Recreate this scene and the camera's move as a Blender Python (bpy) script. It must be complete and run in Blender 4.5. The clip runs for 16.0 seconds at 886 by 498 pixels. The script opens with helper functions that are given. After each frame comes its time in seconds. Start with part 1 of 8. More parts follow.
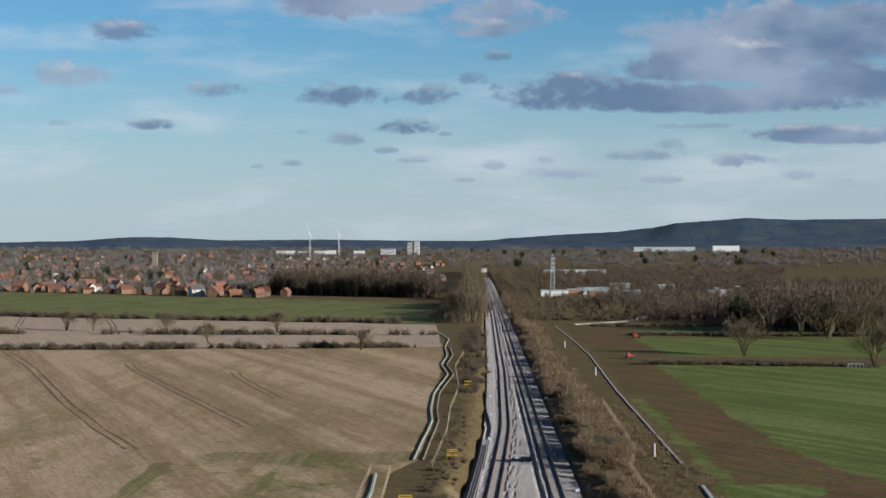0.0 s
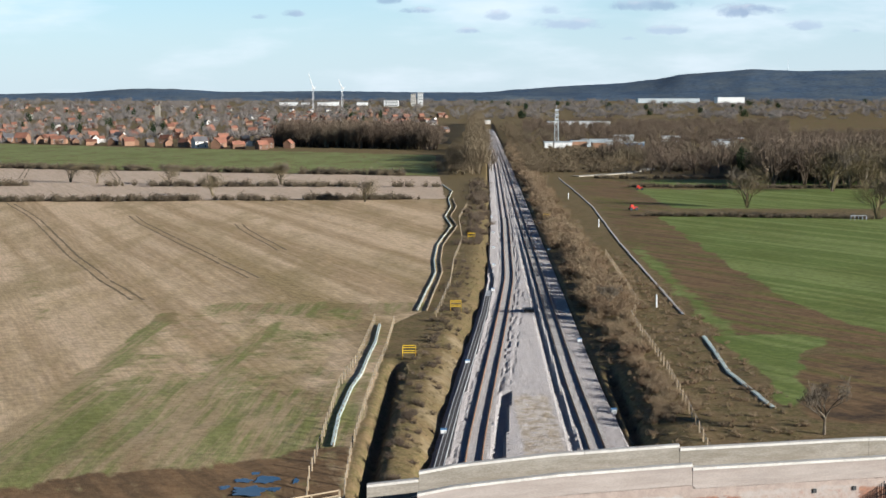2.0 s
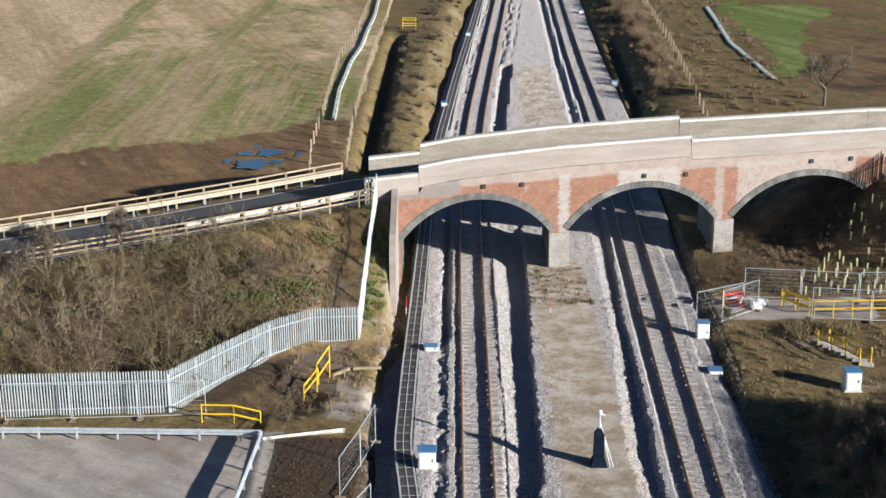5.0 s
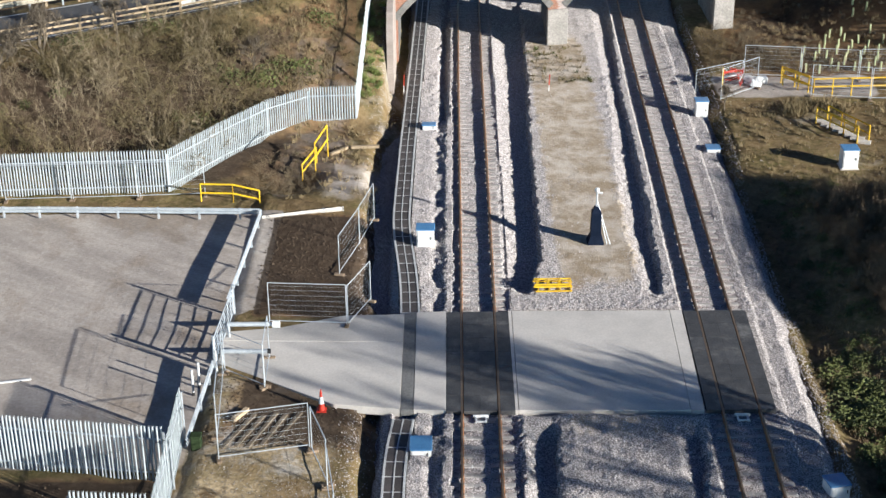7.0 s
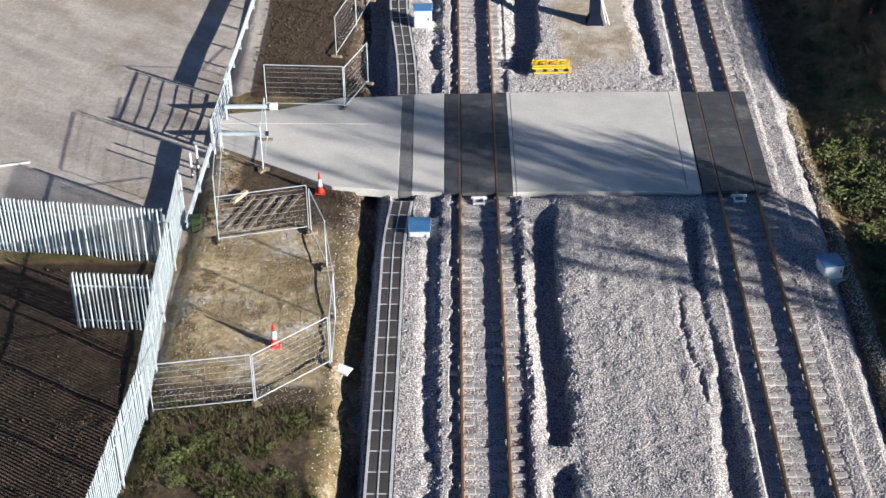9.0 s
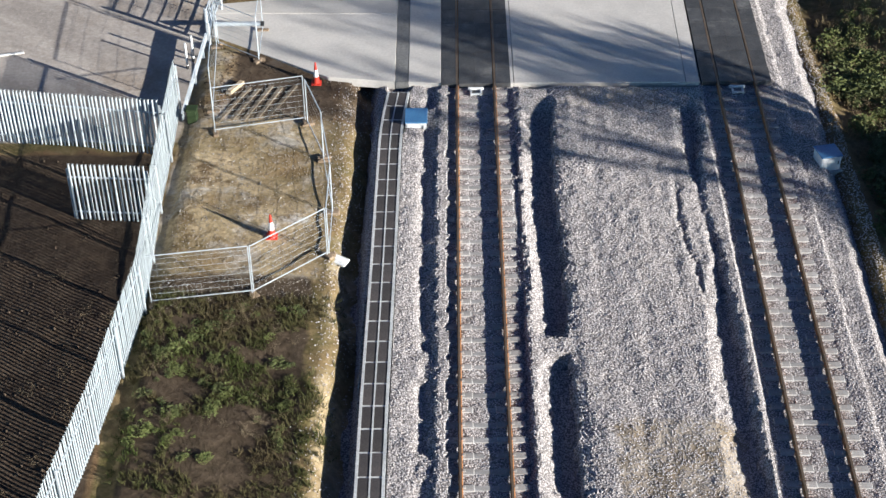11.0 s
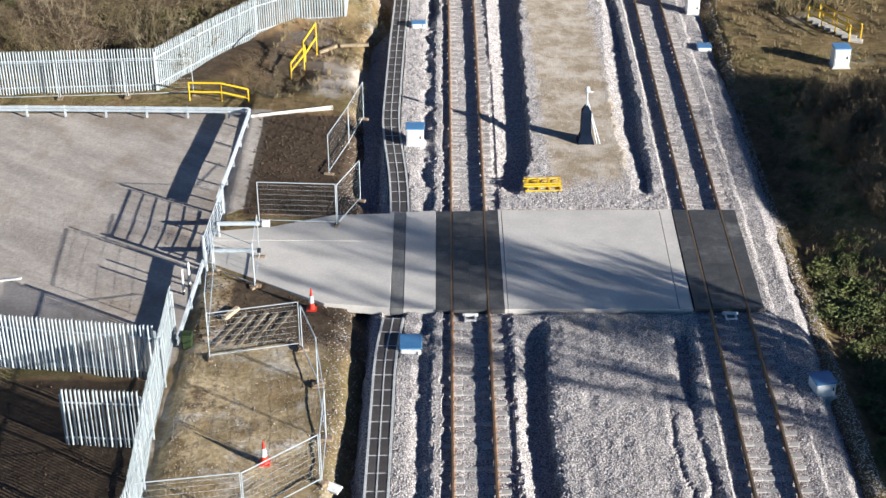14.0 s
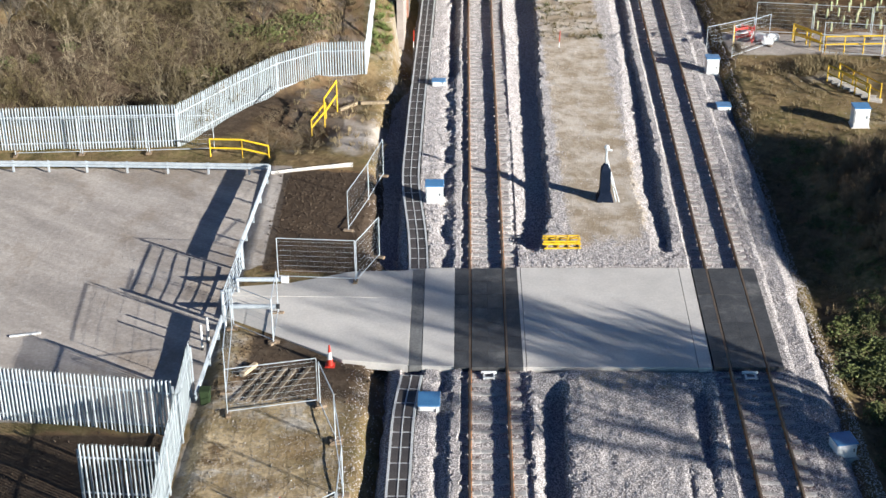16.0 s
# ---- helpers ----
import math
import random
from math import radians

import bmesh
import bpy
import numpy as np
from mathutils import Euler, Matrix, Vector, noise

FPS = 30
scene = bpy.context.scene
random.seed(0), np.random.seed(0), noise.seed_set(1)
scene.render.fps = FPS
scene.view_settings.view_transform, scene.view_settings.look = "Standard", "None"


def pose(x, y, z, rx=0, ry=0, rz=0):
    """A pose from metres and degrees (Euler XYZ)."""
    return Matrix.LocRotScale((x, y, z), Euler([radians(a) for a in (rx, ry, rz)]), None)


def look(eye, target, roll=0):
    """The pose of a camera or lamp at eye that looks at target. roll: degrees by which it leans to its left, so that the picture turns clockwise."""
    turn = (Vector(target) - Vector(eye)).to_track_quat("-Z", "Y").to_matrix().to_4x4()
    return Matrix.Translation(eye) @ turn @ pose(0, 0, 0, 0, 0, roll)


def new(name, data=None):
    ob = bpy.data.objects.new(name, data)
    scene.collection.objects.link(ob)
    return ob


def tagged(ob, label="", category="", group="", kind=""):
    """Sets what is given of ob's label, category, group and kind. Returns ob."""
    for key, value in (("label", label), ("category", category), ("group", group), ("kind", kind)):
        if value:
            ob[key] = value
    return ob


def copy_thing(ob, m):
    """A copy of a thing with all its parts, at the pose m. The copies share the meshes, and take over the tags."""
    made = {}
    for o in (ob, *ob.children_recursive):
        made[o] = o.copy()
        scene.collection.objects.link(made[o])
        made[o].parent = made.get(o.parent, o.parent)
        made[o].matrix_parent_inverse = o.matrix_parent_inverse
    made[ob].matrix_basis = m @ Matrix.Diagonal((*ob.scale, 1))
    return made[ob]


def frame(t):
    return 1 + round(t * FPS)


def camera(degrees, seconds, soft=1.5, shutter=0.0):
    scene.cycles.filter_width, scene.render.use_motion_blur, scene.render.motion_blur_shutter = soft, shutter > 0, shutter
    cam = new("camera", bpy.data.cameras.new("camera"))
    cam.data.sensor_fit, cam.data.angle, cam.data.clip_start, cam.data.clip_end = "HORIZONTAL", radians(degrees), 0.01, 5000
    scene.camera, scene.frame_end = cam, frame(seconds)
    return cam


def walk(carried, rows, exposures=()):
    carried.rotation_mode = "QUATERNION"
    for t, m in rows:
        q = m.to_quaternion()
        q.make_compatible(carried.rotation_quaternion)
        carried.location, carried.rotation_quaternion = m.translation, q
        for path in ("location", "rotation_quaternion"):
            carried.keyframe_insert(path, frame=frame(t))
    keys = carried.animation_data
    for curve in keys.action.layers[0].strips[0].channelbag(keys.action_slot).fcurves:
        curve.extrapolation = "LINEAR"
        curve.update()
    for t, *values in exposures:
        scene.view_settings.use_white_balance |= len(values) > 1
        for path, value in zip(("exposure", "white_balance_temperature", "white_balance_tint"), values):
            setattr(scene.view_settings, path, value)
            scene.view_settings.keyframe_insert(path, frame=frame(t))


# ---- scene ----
cam = camera(32.0, 16.0, soft=1.5)
HEIGHT = 33.0
# seconds, turn to the right, look up, picture's clockwise turn (degrees); the camera hangs still in the air and tilts
ROWS = [
    (0.0, -0.0, -0.19, 0.0),
    (0.5, -0.031, -1.063, -0.007),
    (1.0, -0.073, -3.052, -0.014),
    (1.5, -0.102, -4.589, 0.023),
    (2.0, -0.13, -5.678, -0.001),
    (2.5, -0.138, -7.594, -0.028),
    (3.0, -0.156, -9.639, -0.046),
    (3.5, -0.175, -11.688, -0.114),
    (4.0, -0.185, -13.7, -0.265),
    (4.2, -0.186, -14.508, -0.257),
    (6.3, -0.17, -23.076, -0.359),
    (6.5, -0.155, -23.893, -0.358),
    (7.0, -0.159, -25.954, -0.425),
    (7.5, -0.149, -28.056, -0.43),
    (8.0, -0.158, -30.138, -0.505),
    (8.5, -0.156, -32.203, -0.538),
    (9.0, -0.152, -34.023, -0.567),
    (9.5, -0.123, -34.917, -0.61),
    (10.0, -0.101, -35.979, -0.58),
    (10.2, -0.113, -36.646, -0.622),
    (11.2, -0.04, -38.1, -0.5),
    (12.3, 0.036, -36.101, -0.402),
    (12.5, 0.059, -35.366, -0.386),
    (13.0, 0.133, -33.476, -0.318),
    (13.5, 0.198, -31.568, -0.25),
    (14.0, 0.249, -29.687, -0.233),
    (14.5, 0.291, -28.072, -0.141),
    (15.0, 0.326, -27.556, -0.146),
    (15.5, 0.357, -27.568, -0.136),
    (15.7, 0.345, -27.568, -0.14),
    (15.8, 0.27, -27.568, -0.15),
    (15.9, 0.03, -27.568, -0.19),
    (16.0, -0.539, -27.568, -0.269),
]
walk(cam, [(t, pose(0, 0, HEIGHT, 90 + pitch, 0, -yaw) @ pose(0, 0, 0, 0, 0, roll)) for t, yaw, pitch, roll in ROWS],
     exposures=[(0.0, 0.28), (0.5, 0.31), (1.0, 0.54), (1.5, 0.76), (2.0, 0.9), (2.5, 1.1), (3.5, 1.17), (4.2, 1.1), (6.3, 1.2), (7.5, 1.42), (8.5, 1.48), (16.0, 1.48)])

# ---- sky and sun ----
SUN_AZ, SUN_EL = 121.5, 15.0     # degrees clockwise from straight ahead, and above the horizon
to_sun = Vector((math.sin(radians(SUN_AZ)) * math.cos(radians(SUN_EL)), math.cos(radians(SUN_AZ)) * math.cos(radians(SUN_EL)), math.sin(radians(SUN_EL))))
sun = new("sun", bpy.data.lights.new("sun", "SUN"))
sun.data.energy, sun.data.angle, sun.data.color = 5.0, radians(0.5), (0.965, 0.955, 0.915)
sun.matrix_world = look(to_sun * 500, (0, 0, 0))

world = bpy.data.worlds.new("world")
scene.world = world
world.use_nodes = True
wt = world.node_tree
wt.nodes.clear()


class Nodes:
    """Short hand for wiring shader nodes."""

    def __init__(self, tree):
        self.t = tree

    def node(self, kind, **props):
        n = self.t.nodes.new(kind)
        for k, v in props.items():
            if k == "operation":
                n.operation = v
            elif k == "blend_type":
                n.blend_type = v
            elif k == "data_type":
                n.data_type = v
            elif k == "feature":
                n.feature = v
            elif k == "attribute_name":
                n.attribute_name = v
        return n

    def put(self, socket, value):
        if isinstance(value, bpy.types.NodeSocket):
            self.t.links.new(value, socket)
        elif value is not None:
            socket.default_value = value

    def math(self, op, a, b=None, c=None, clamp=False):
        n = self.node("ShaderNodeMath", operation=op)
        n.use_clamp = clamp
        for s, v in zip(n.inputs, (a, b, c)):
            self.put(s, v)
        return n.outputs[0]

    def mix(self, fac, a, b, blend="MIX"):
        n = self.node("ShaderNodeMix", data_type="RGBA", blend_type=blend)
        self.put(n.inputs[0], fac)
        self.put(n.inputs[6], (*a, 1) if isinstance(a, tuple) and len(a) == 3 else a)
        self.put(n.inputs[7], (*b, 1) if isinstance(b, tuple) and len(b) == 3 else b)
        return n.outputs[2]

    def noise(self, vec, scale, detail=4.0, rough=0.55, distortion=0.0):
        n = self.node("ShaderNodeTexNoise")
        self.put(n.inputs["Vector"], vec)
        n.inputs["Scale"].default_value, n.inputs["Detail"].default_value = scale, detail
        n.inputs["Roughness"].default_value, n.inputs["Distortion"].default_value = rough, distortion
        return n.outputs[0]

    def ramp(self, v, lo, hi, a=0.0, b=1.0):
        n = self.node("ShaderNodeMapRange")
        n.interpolation_type = "SMOOTHSTEP"
        for s, x in zip(n.inputs, (v, lo, hi, a, b)):
            self.put(s, x)
        return n.outputs[0]

    def mapping(self, vec, scale=(1, 1, 1), rot=(0, 0, 0), loc=(0, 0, 0)):
        n = self.node("ShaderNodeMapping")
        self.put(n.inputs["Vector"], vec)
        n.inputs["Scale"].default_value, n.inputs["Rotation"].default_value, n.inputs["Location"].default_value = scale, rot, loc
        return n.outputs[0]


w = Nodes(wt)
sky = w.node("ShaderNodeTexSky")
sky.sky_type, sky.sun_disc = "NISHITA", False
sky.sun_elevation, sky.sun_rotation = radians(SUN_EL), radians(SUN_AZ)
sky.air_density, sky.dust_density, sky.ozone_density = 1.0, 0.3, 3.0
direction = w.node("ShaderNodeTexCoord").outputs["Generated"]
sep = w.node("ShaderNodeSeparateXYZ")
w.put(sep.inputs[0], direction)
ahead = w.math("MAXIMUM", sep.outputs[1], 0.05)
across, above = w.math("DIVIDE", sep.outputs[0], ahead), w.math("DIVIDE", sep.outputs[2], ahead)
plane = w.node("ShaderNodeCombineXYZ")
w.put(plane.inputs[0], across), w.put(plane.inputs[1], above)
ragged = w.math("SUBTRACT", w.noise(w.mapping(plane.outputs[0], (1, 1.7, 1)), 26.0, 7.0, 0.62, 0.4), 0.5)
ragged2 = w.math("SUBTRACT", w.noise(w.mapping(plane.outputs[0], (1, 1.8, 1), loc=(3.1, 1.7, 0)), 22.0, 5.0, 0.55, 0.3), 0.5)
ragged3 = w.math("SUBTRACT", w.noise(w.mapping(plane.outputs[0], (1, 1.6, 1), loc=(1.3, 0.4, 0)), 95.0, 5.0, 0.6, 0.5), 0.5)
# cumulus: tangent across, tangent up, half width, half height, thickness
CLOUDS = [(-0.060, 0.158, 0.055, 0.020, 1.00), (-0.034, 0.160, 0.044, 0.015, 1.00), (0.042, 0.147, 0.042, 0.018, 0.95), (0.028, 0.138, 0.033, 0.008, 0.90), (0.233, 0.132, 0.110, 0.027, 1.00),
          (0.185, 0.114, 0.073, 0.018, 1.00), (0.163, 0.092, 0.128, 0.013, 1.00), (0.083, 0.098, 0.048, 0.015, 0.95), (0.262, 0.103, 0.066, 0.018, 1.00), (0.251, 0.070, 0.059, 0.009, 0.95),
          (-0.064, 0.095, 0.034, 0.010, 0.95), (-0.008, 0.095, 0.019, 0.009, 0.85), (0.020, 0.106, 0.010, 0.007, 0.70), (0.035, 0.121, 0.011, 0.005, 0.70), (-0.208, 0.137, 0.024, 0.009, 0.80),
          (-0.243, 0.109, 0.031, 0.010, 0.80), (-0.283, 0.099, 0.011, 0.005, 0.60), (-0.148, 0.099, 0.021, 0.008, 0.75), (-0.193, 0.077, 0.017, 0.005, 0.90), (-0.247, 0.078, 0.010, 0.003, 0.50),
          (-0.023, 0.075, 0.020, 0.007, 0.95), (-0.063, 0.067, 0.012, 0.006, 0.70), (-0.036, 0.060, 0.008, 0.003, 0.60), (-0.018, 0.054, 0.011, 0.003, 0.75), (0.189, 0.053, 0.025, 0.006, 0.80),
          (0.134, 0.057, 0.029, 0.005, 0.65), (0.147, 0.064, 0.011, 0.006, 0.60), (0.032, 0.051, 0.009, 0.005, 0.70), (0.079, 0.045, 0.026, 0.005, 0.70), (0.067, 0.054, 0.007, 0.004, 0.50),
          (0.014, 0.041, 0.009, 0.003, 0.75), (0.140, 0.041, 0.017, 0.004, 0.60), (0.231, 0.044, 0.014, 0.004, 0.60), (0.116, 0.036, 0.007, 0.002, 0.60), (-0.098, 0.052, 0.008, 0.003, 0.75),
          (-0.120, 0.050, 0.007, 0.002, 0.55), (0.262, 0.041, 0.005, 0.002, 0.50), (0.165, 0.076, 0.026, 0.003, 0.50), (-0.091, 0.072, 0.006, 0.002, 0.40), (0.002, 0.071, 0.005, 0.002, 0.50)]
cover = top_light = None
for cx, cz, hw, hh, thick in CLOUDS:
    dx = w.math("DIVIDE", w.math("SUBTRACT", across, cx), hw)
    dz = w.math("DIVIDE", w.math("SUBTRACT", above, cz), hh)
    flat_base = w.math("ADD", dz, w.math("MULTIPLY", w.math("MINIMUM", dz, 0.0), 0.6))
    r2 = w.math("ADD", w.math("MULTIPLY", dx, dx), w.math("MULTIPLY", flat_base, flat_base))
    body = w.math("SUBTRACT", 1.0, r2)
    body = w.math("ADD", w.math("ADD", body, w.math("MULTIPLY", ragged, 3.2 if hw < 0.05 else 2.2)), w.math("MULTIPLY", ragged3, 2.4 if hw < 0.05 else 1.2))
    body = w.ramp(body, -0.2, 1.1 if hw < 0.05 else 0.55, 0.0, thick)
    lit = w.math("MULTIPLY", body, w.ramp(w.math("ADD", dz, w.math("MULTIPLY", ragged2, 2.4)), *((0.25, 1.4) if hw < 0.06 else (0.75, 1.9))))
    cover = body if cover is None else w.math("MAXIMUM", cover, body)
    top_light = lit if top_light is None else w.math("MAXIMUM", top_light, lit)
veil = w.math("MULTIPLY", w.ramp(w.noise(w.mapping(plane.outputs[0], (1, 4.0, 1), loc=(7, 2, 0)), 7.0, 5.0, 0.55), 0.45, 0.75), 0.55)
front = w.ramp(sep.outputs[1], 0.3, 0.6)
sky_colour = w.mix(1.0, sky.outputs[0], (0.74, 1.18, 1.44), "MULTIPLY")
height = w.math("ABSOLUTE", sep.outputs[2])
sky_colour = w.mix(w.ramp(height, 0.0, 0.155, 0.75, 0.0), sky_colour, (5.9, 6.9, 8.1))
sky_colour = w.mix(w.ramp(height, 0.16, 0.45), sky_colour, w.mix(1.0, sky_colour, (0.085, 0.125, 0.235), "MULTIPLY"))
sky_colour = w.mix(w.math("MULTIPLY", veil, front), sky_colour, (8.2, 8.8, 9.8))
shade = w.mix(w.ramp(w.noise(w.mapping(plane.outputs[0], (1, 1.8, 1), loc=(5, 3, 0)), 9.0, 4.0, 0.5), 0.38, 0.62), (1.75, 2.75, 4.4), (3.9, 4.9, 6.6))
cloud_colour = w.mix(top_light, shade, (8.6, 8.4, 8.8))
sky_colour = w.mix(w.math("MULTIPLY", cover, front), sky_colour, cloud_colour)
bg = w.node("ShaderNodeBackground")
w.put(bg.inputs[0], sky_colour)
bg.inputs[1].default_value = 0.066
w.put(w.node("ShaderNodeOutputWorld").inputs[0], bg.outputs[0])


# ---- materials ----
def surface(name, base, other, scale=2.0, rough=0.8, bump=0.3, grain=None, metal=0.0, dirt=None, dirt_amount=0.35, vary=0.0, stretch=(1, 1, 1), speck=0.62, gloss=0.5):
    """A node material: two colours mixed by a coarse noise, a fine grain, patches of dirt, relief."""
    m = bpy.data.materials.new(name)
    m.use_nodes = True
    n = Nodes(m.node_tree)
    bsdf = m.node_tree.nodes["Principled BSDF"]
    vec = n.node("ShaderNodeTexCoord").outputs["Object"]
    vec = n.mapping(vec, stretch)
    grain = grain or scale * 14
    coarse, fine = n.noise(vec, scale, 5.0, 0.6), n.noise(vec, grain, 4.0, 0.65)
    col = n.mix(n.ramp(coarse, 0.32, 0.68), base, other)
    col = n.mix(n.ramp(fine, 0.25, 0.75), col, n.mix(1.0, col, (speck, speck, speck), "MULTIPLY"))
    if dirt:
        col = n.mix(n.math("MULTIPLY", n.ramp(n.noise(vec, scale * 0.37, 6.0, 0.7), 0.5, 0.72), dirt_amount), col, dirt)
    if vary:
        rnd = n.node("ShaderNodeObjectInfo").outputs["Random"]
        col = n.mix(1.0, col, n.ramp(rnd, 0.0, 1.0, 1.0 - vary, 1.0 + vary), "MULTIPLY")
    n.put(bsdf.inputs["Base Color"], col)
    bsdf.inputs["Metallic"].default_value = metal
    bsdf.inputs["Specular IOR Level"].default_value = gloss if rough < 0.9 else min(gloss, 0.12)
    n.put(bsdf.inputs["Roughness"], n.ramp(fine, 0.2, 0.8, max(rough - 0.12, 0.05), min(rough + 0.1, 1.0)))
    if bump:
        b = n.node("ShaderNodeBump")
        b.inputs["Strength"].default_value, b.inputs["Distance"].default_value = bump, 0.6 / grain
        n.put(b.inputs["Height"], n.math("ADD", fine, n.math("MULTIPLY", coarse, 0.6)))
        n.put(bsdf.inputs["Normal"], b.outputs[0])
    return m


M = {}
M["ballast"] = None
M["concrete"] = surface("concrete", (0.57, 0.525, 0.475), (0.47, 0.435, 0.395), 0.5, 0.85, 0.15, 9.0, dirt=(0.32, 0.29, 0.26), vary=0.07, speck=0.86)
M["sleeper_concrete"] = surface("sleeper_concrete", (0.44, 0.42, 0.40), (0.33, 0.315, 0.30), 2.0, 0.9, 0.2, 25.0, dirt=(0.22, 0.19, 0.16), vary=0.12)
M["rail_rust"] = surface("rail_rust", (0.46, 0.20, 0.07), (0.32, 0.145, 0.055), 3.0, 0.8, 0.2, 30.0)
M["rail_steel"] = surface("rail_steel", (0.25, 0.17, 0.11), (0.18, 0.13, 0.09), 1.0, 0.55, 0.05, 20.0, 0.5)
M["rubber"] = surface("rubber", (0.046, 0.046, 0.048), (0.078, 0.076, 0.075), 1.8, 0.65, 0.25, 16.0, dirt=(0.20, 0.19, 0.175), dirt_amount=0.7, vary=0.14)
M["trough_lid"] = surface("trough_lid", (0.05, 0.042, 0.040), (0.075, 0.062, 0.058), 1.5, 0.85, 0.2, 20.0, vary=0.25)
M["trough_edge"] = surface("trough_edge", (0.62, 0.62, 0.60), (0.48, 0.48, 0.47), 1.0, 0.8, 0.15, 15.0)
M["galv"] = surface("galv", (0.62, 0.66, 0.68), (0.48, 0.52, 0.55), 3.0, 0.5, 0.08, 40.0, 0.35, vary=0.08)
M["galv_pale"] = surface("galv_pale", (0.52, 0.57, 0.58), (0.43, 0.475, 0.495), 1.2, 0.5, 0.05, 30.0, 0.3, vary=0.1)
M["dark_metal"] = surface("dark_metal", (0.006, 0.011, 0.024), (0.010, 0.016, 0.032), 2.0, 0.75, 0.05, 30.0, gloss=0.05)
M["white_paint"] = surface("white_paint", (0.80, 0.80, 0.78), (0.70, 0.70, 0.68), 2.0, 0.5, 0.05, 30.0, dirt=(0.45, 0.43, 0.40))
M["blue_lid"] = surface("blue_lid", (0.065, 0.21, 0.42), (0.09, 0.26, 0.47), 2.0, 0.35, 0.05, 30.0)
M["yellow"] = surface("yellow", (0.88, 0.56, 0.025), (0.76, 0.46, 0.02), 2.0, 0.5, 0.05, 30.0)
M["orange"] = surface("orange", (0.66, 0.045, 0.022), (0.56, 0.04, 0.02), 2.0, 0.5, 0.05, 30.0)
M["timber"] = surface("timber", (0.44, 0.33, 0.21), (0.33, 0.25, 0.16), 1.0, 0.85, 0.3, 18.0, vary=0.15)
M["timber_old"] = surface("timber_old", (0.30, 0.22, 0.15), (0.22, 0.16, 0.11), 1.0, 0.9, 0.3, 18.0, vary=0.2)
M["cream_beam"] = surface("cream_beam", (0.50, 0.44, 0.34), (0.43, 0.375, 0.285), 0.6, 0.7, 0.1, 12.0)
M["duct_cover"] = surface("duct_cover", (0.20, 0.195, 0.185), (0.15, 0.147, 0.14), 1.0, 0.85, 0.2, 9.0, dirt=(0.30, 0.28, 0.26))
M["black_paint"] = surface("black_paint", (0.015, 0.015, 0.016), (0.025, 0.025, 0.025), 2.0, 0.6, 0.05, 30.0)
M["asphalt"] = surface("asphalt", (0.055, 0.056, 0.060), (0.075, 0.075, 0.078), 0.3, 0.85, 0.3, 12.0)
M["brick_wall"] = None
M["coping"] = surface("coping", (0.62, 0.58, 0.52), (0.52, 0.48, 0.43), 0.8, 0.8, 0.15, 12.0, dirt=(0.42, 0.38, 0.33), vary=0.06)
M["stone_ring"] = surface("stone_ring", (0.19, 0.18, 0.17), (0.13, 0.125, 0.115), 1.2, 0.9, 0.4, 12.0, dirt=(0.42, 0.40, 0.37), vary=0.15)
M["new_brick"] = surface("new_brick", (0.32, 0.285, 0.24), (0.24, 0.21, 0.17), 0.7, 0.9, 0.3, 9.0, dirt=(0.17, 0.145, 0.11), dirt_amount=0.7, stretch=(0.5, 1, 3.0))
M["parapet_face"] = surface("parapet_face", (0.37, 0.315, 0.28), (0.30, 0.25, 0.22), 0.35, 0.9, 0.15, 9.0, dirt=(0.23, 0.195, 0.175), dirt_amount=0.6, stretch=(0.6, 0.6, 5.0), speck=0.75)
M["bark"] = surface("bark", (0.135, 0.105, 0.075), (0.20, 0.165, 0.125), 1.0, 0.95, 0.3, 8.0, vary=0.2)
M["twig"] = surface("twig", (0.135, 0.100, 0.064), (0.195, 0.150, 0.095), 0.25, 0.95, 0.0, 3.0, vary=0.15)
M["twig_pale"] = surface("twig_pale", (0.20, 0.158, 0.088), (0.13, 0.102, 0.05), 0.2, 0.95, 0.0, 3.0)
M["sapling"] = surface("sapling", (0.27, 0.215, 0.145), (0.19, 0.15, 0.095), 0.3, 0.95, 0.0, 3.0)
M["twig_red"] = surface("twig_red", (0.235, 0.155, 0.095), (0.29, 0.215, 0.135), 0.25, 0.95, 0.0, 3.0)
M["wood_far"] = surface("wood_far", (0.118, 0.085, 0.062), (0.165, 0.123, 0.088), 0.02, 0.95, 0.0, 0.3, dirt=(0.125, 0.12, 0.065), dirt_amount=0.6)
# paler, greyer wood for the far distance, haze put into the colour
M["wood_haze"] = surface("wood_haze", (0.185, 0.165, 0.155), (0.235, 0.20, 0.175), 0.006, 0.95, 0.0, 0.2, dirt=(0.12, 0.135, 0.13), dirt_amount=0.6)
M["hedge_twig"] = surface("hedge_twig", (0.135, 0.105, 0.075), (0.19, 0.15, 0.10), 0.05, 0.95, 0.0, 1.0)
M["pier_concrete"] = surface("pier_concrete", (0.36, 0.33, 0.30), (0.27, 0.25, 0.225), 1.0, 0.9, 0.2, 9.0, dirt=(0.22, 0.20, 0.18), dirt_amount=0.6)
M["evergreen"] = surface("evergreen", (0.030, 0.050, 0.022), (0.045, 0.065, 0.028), 0.3, 0.9, 0.0, 3.0, vary=0.2)
M["ivy"] = surface("ivy", (0.17, 0.22, 0.05), (0.22, 0.24, 0.08), 0.4, 0.8, 0.0, 4.0)
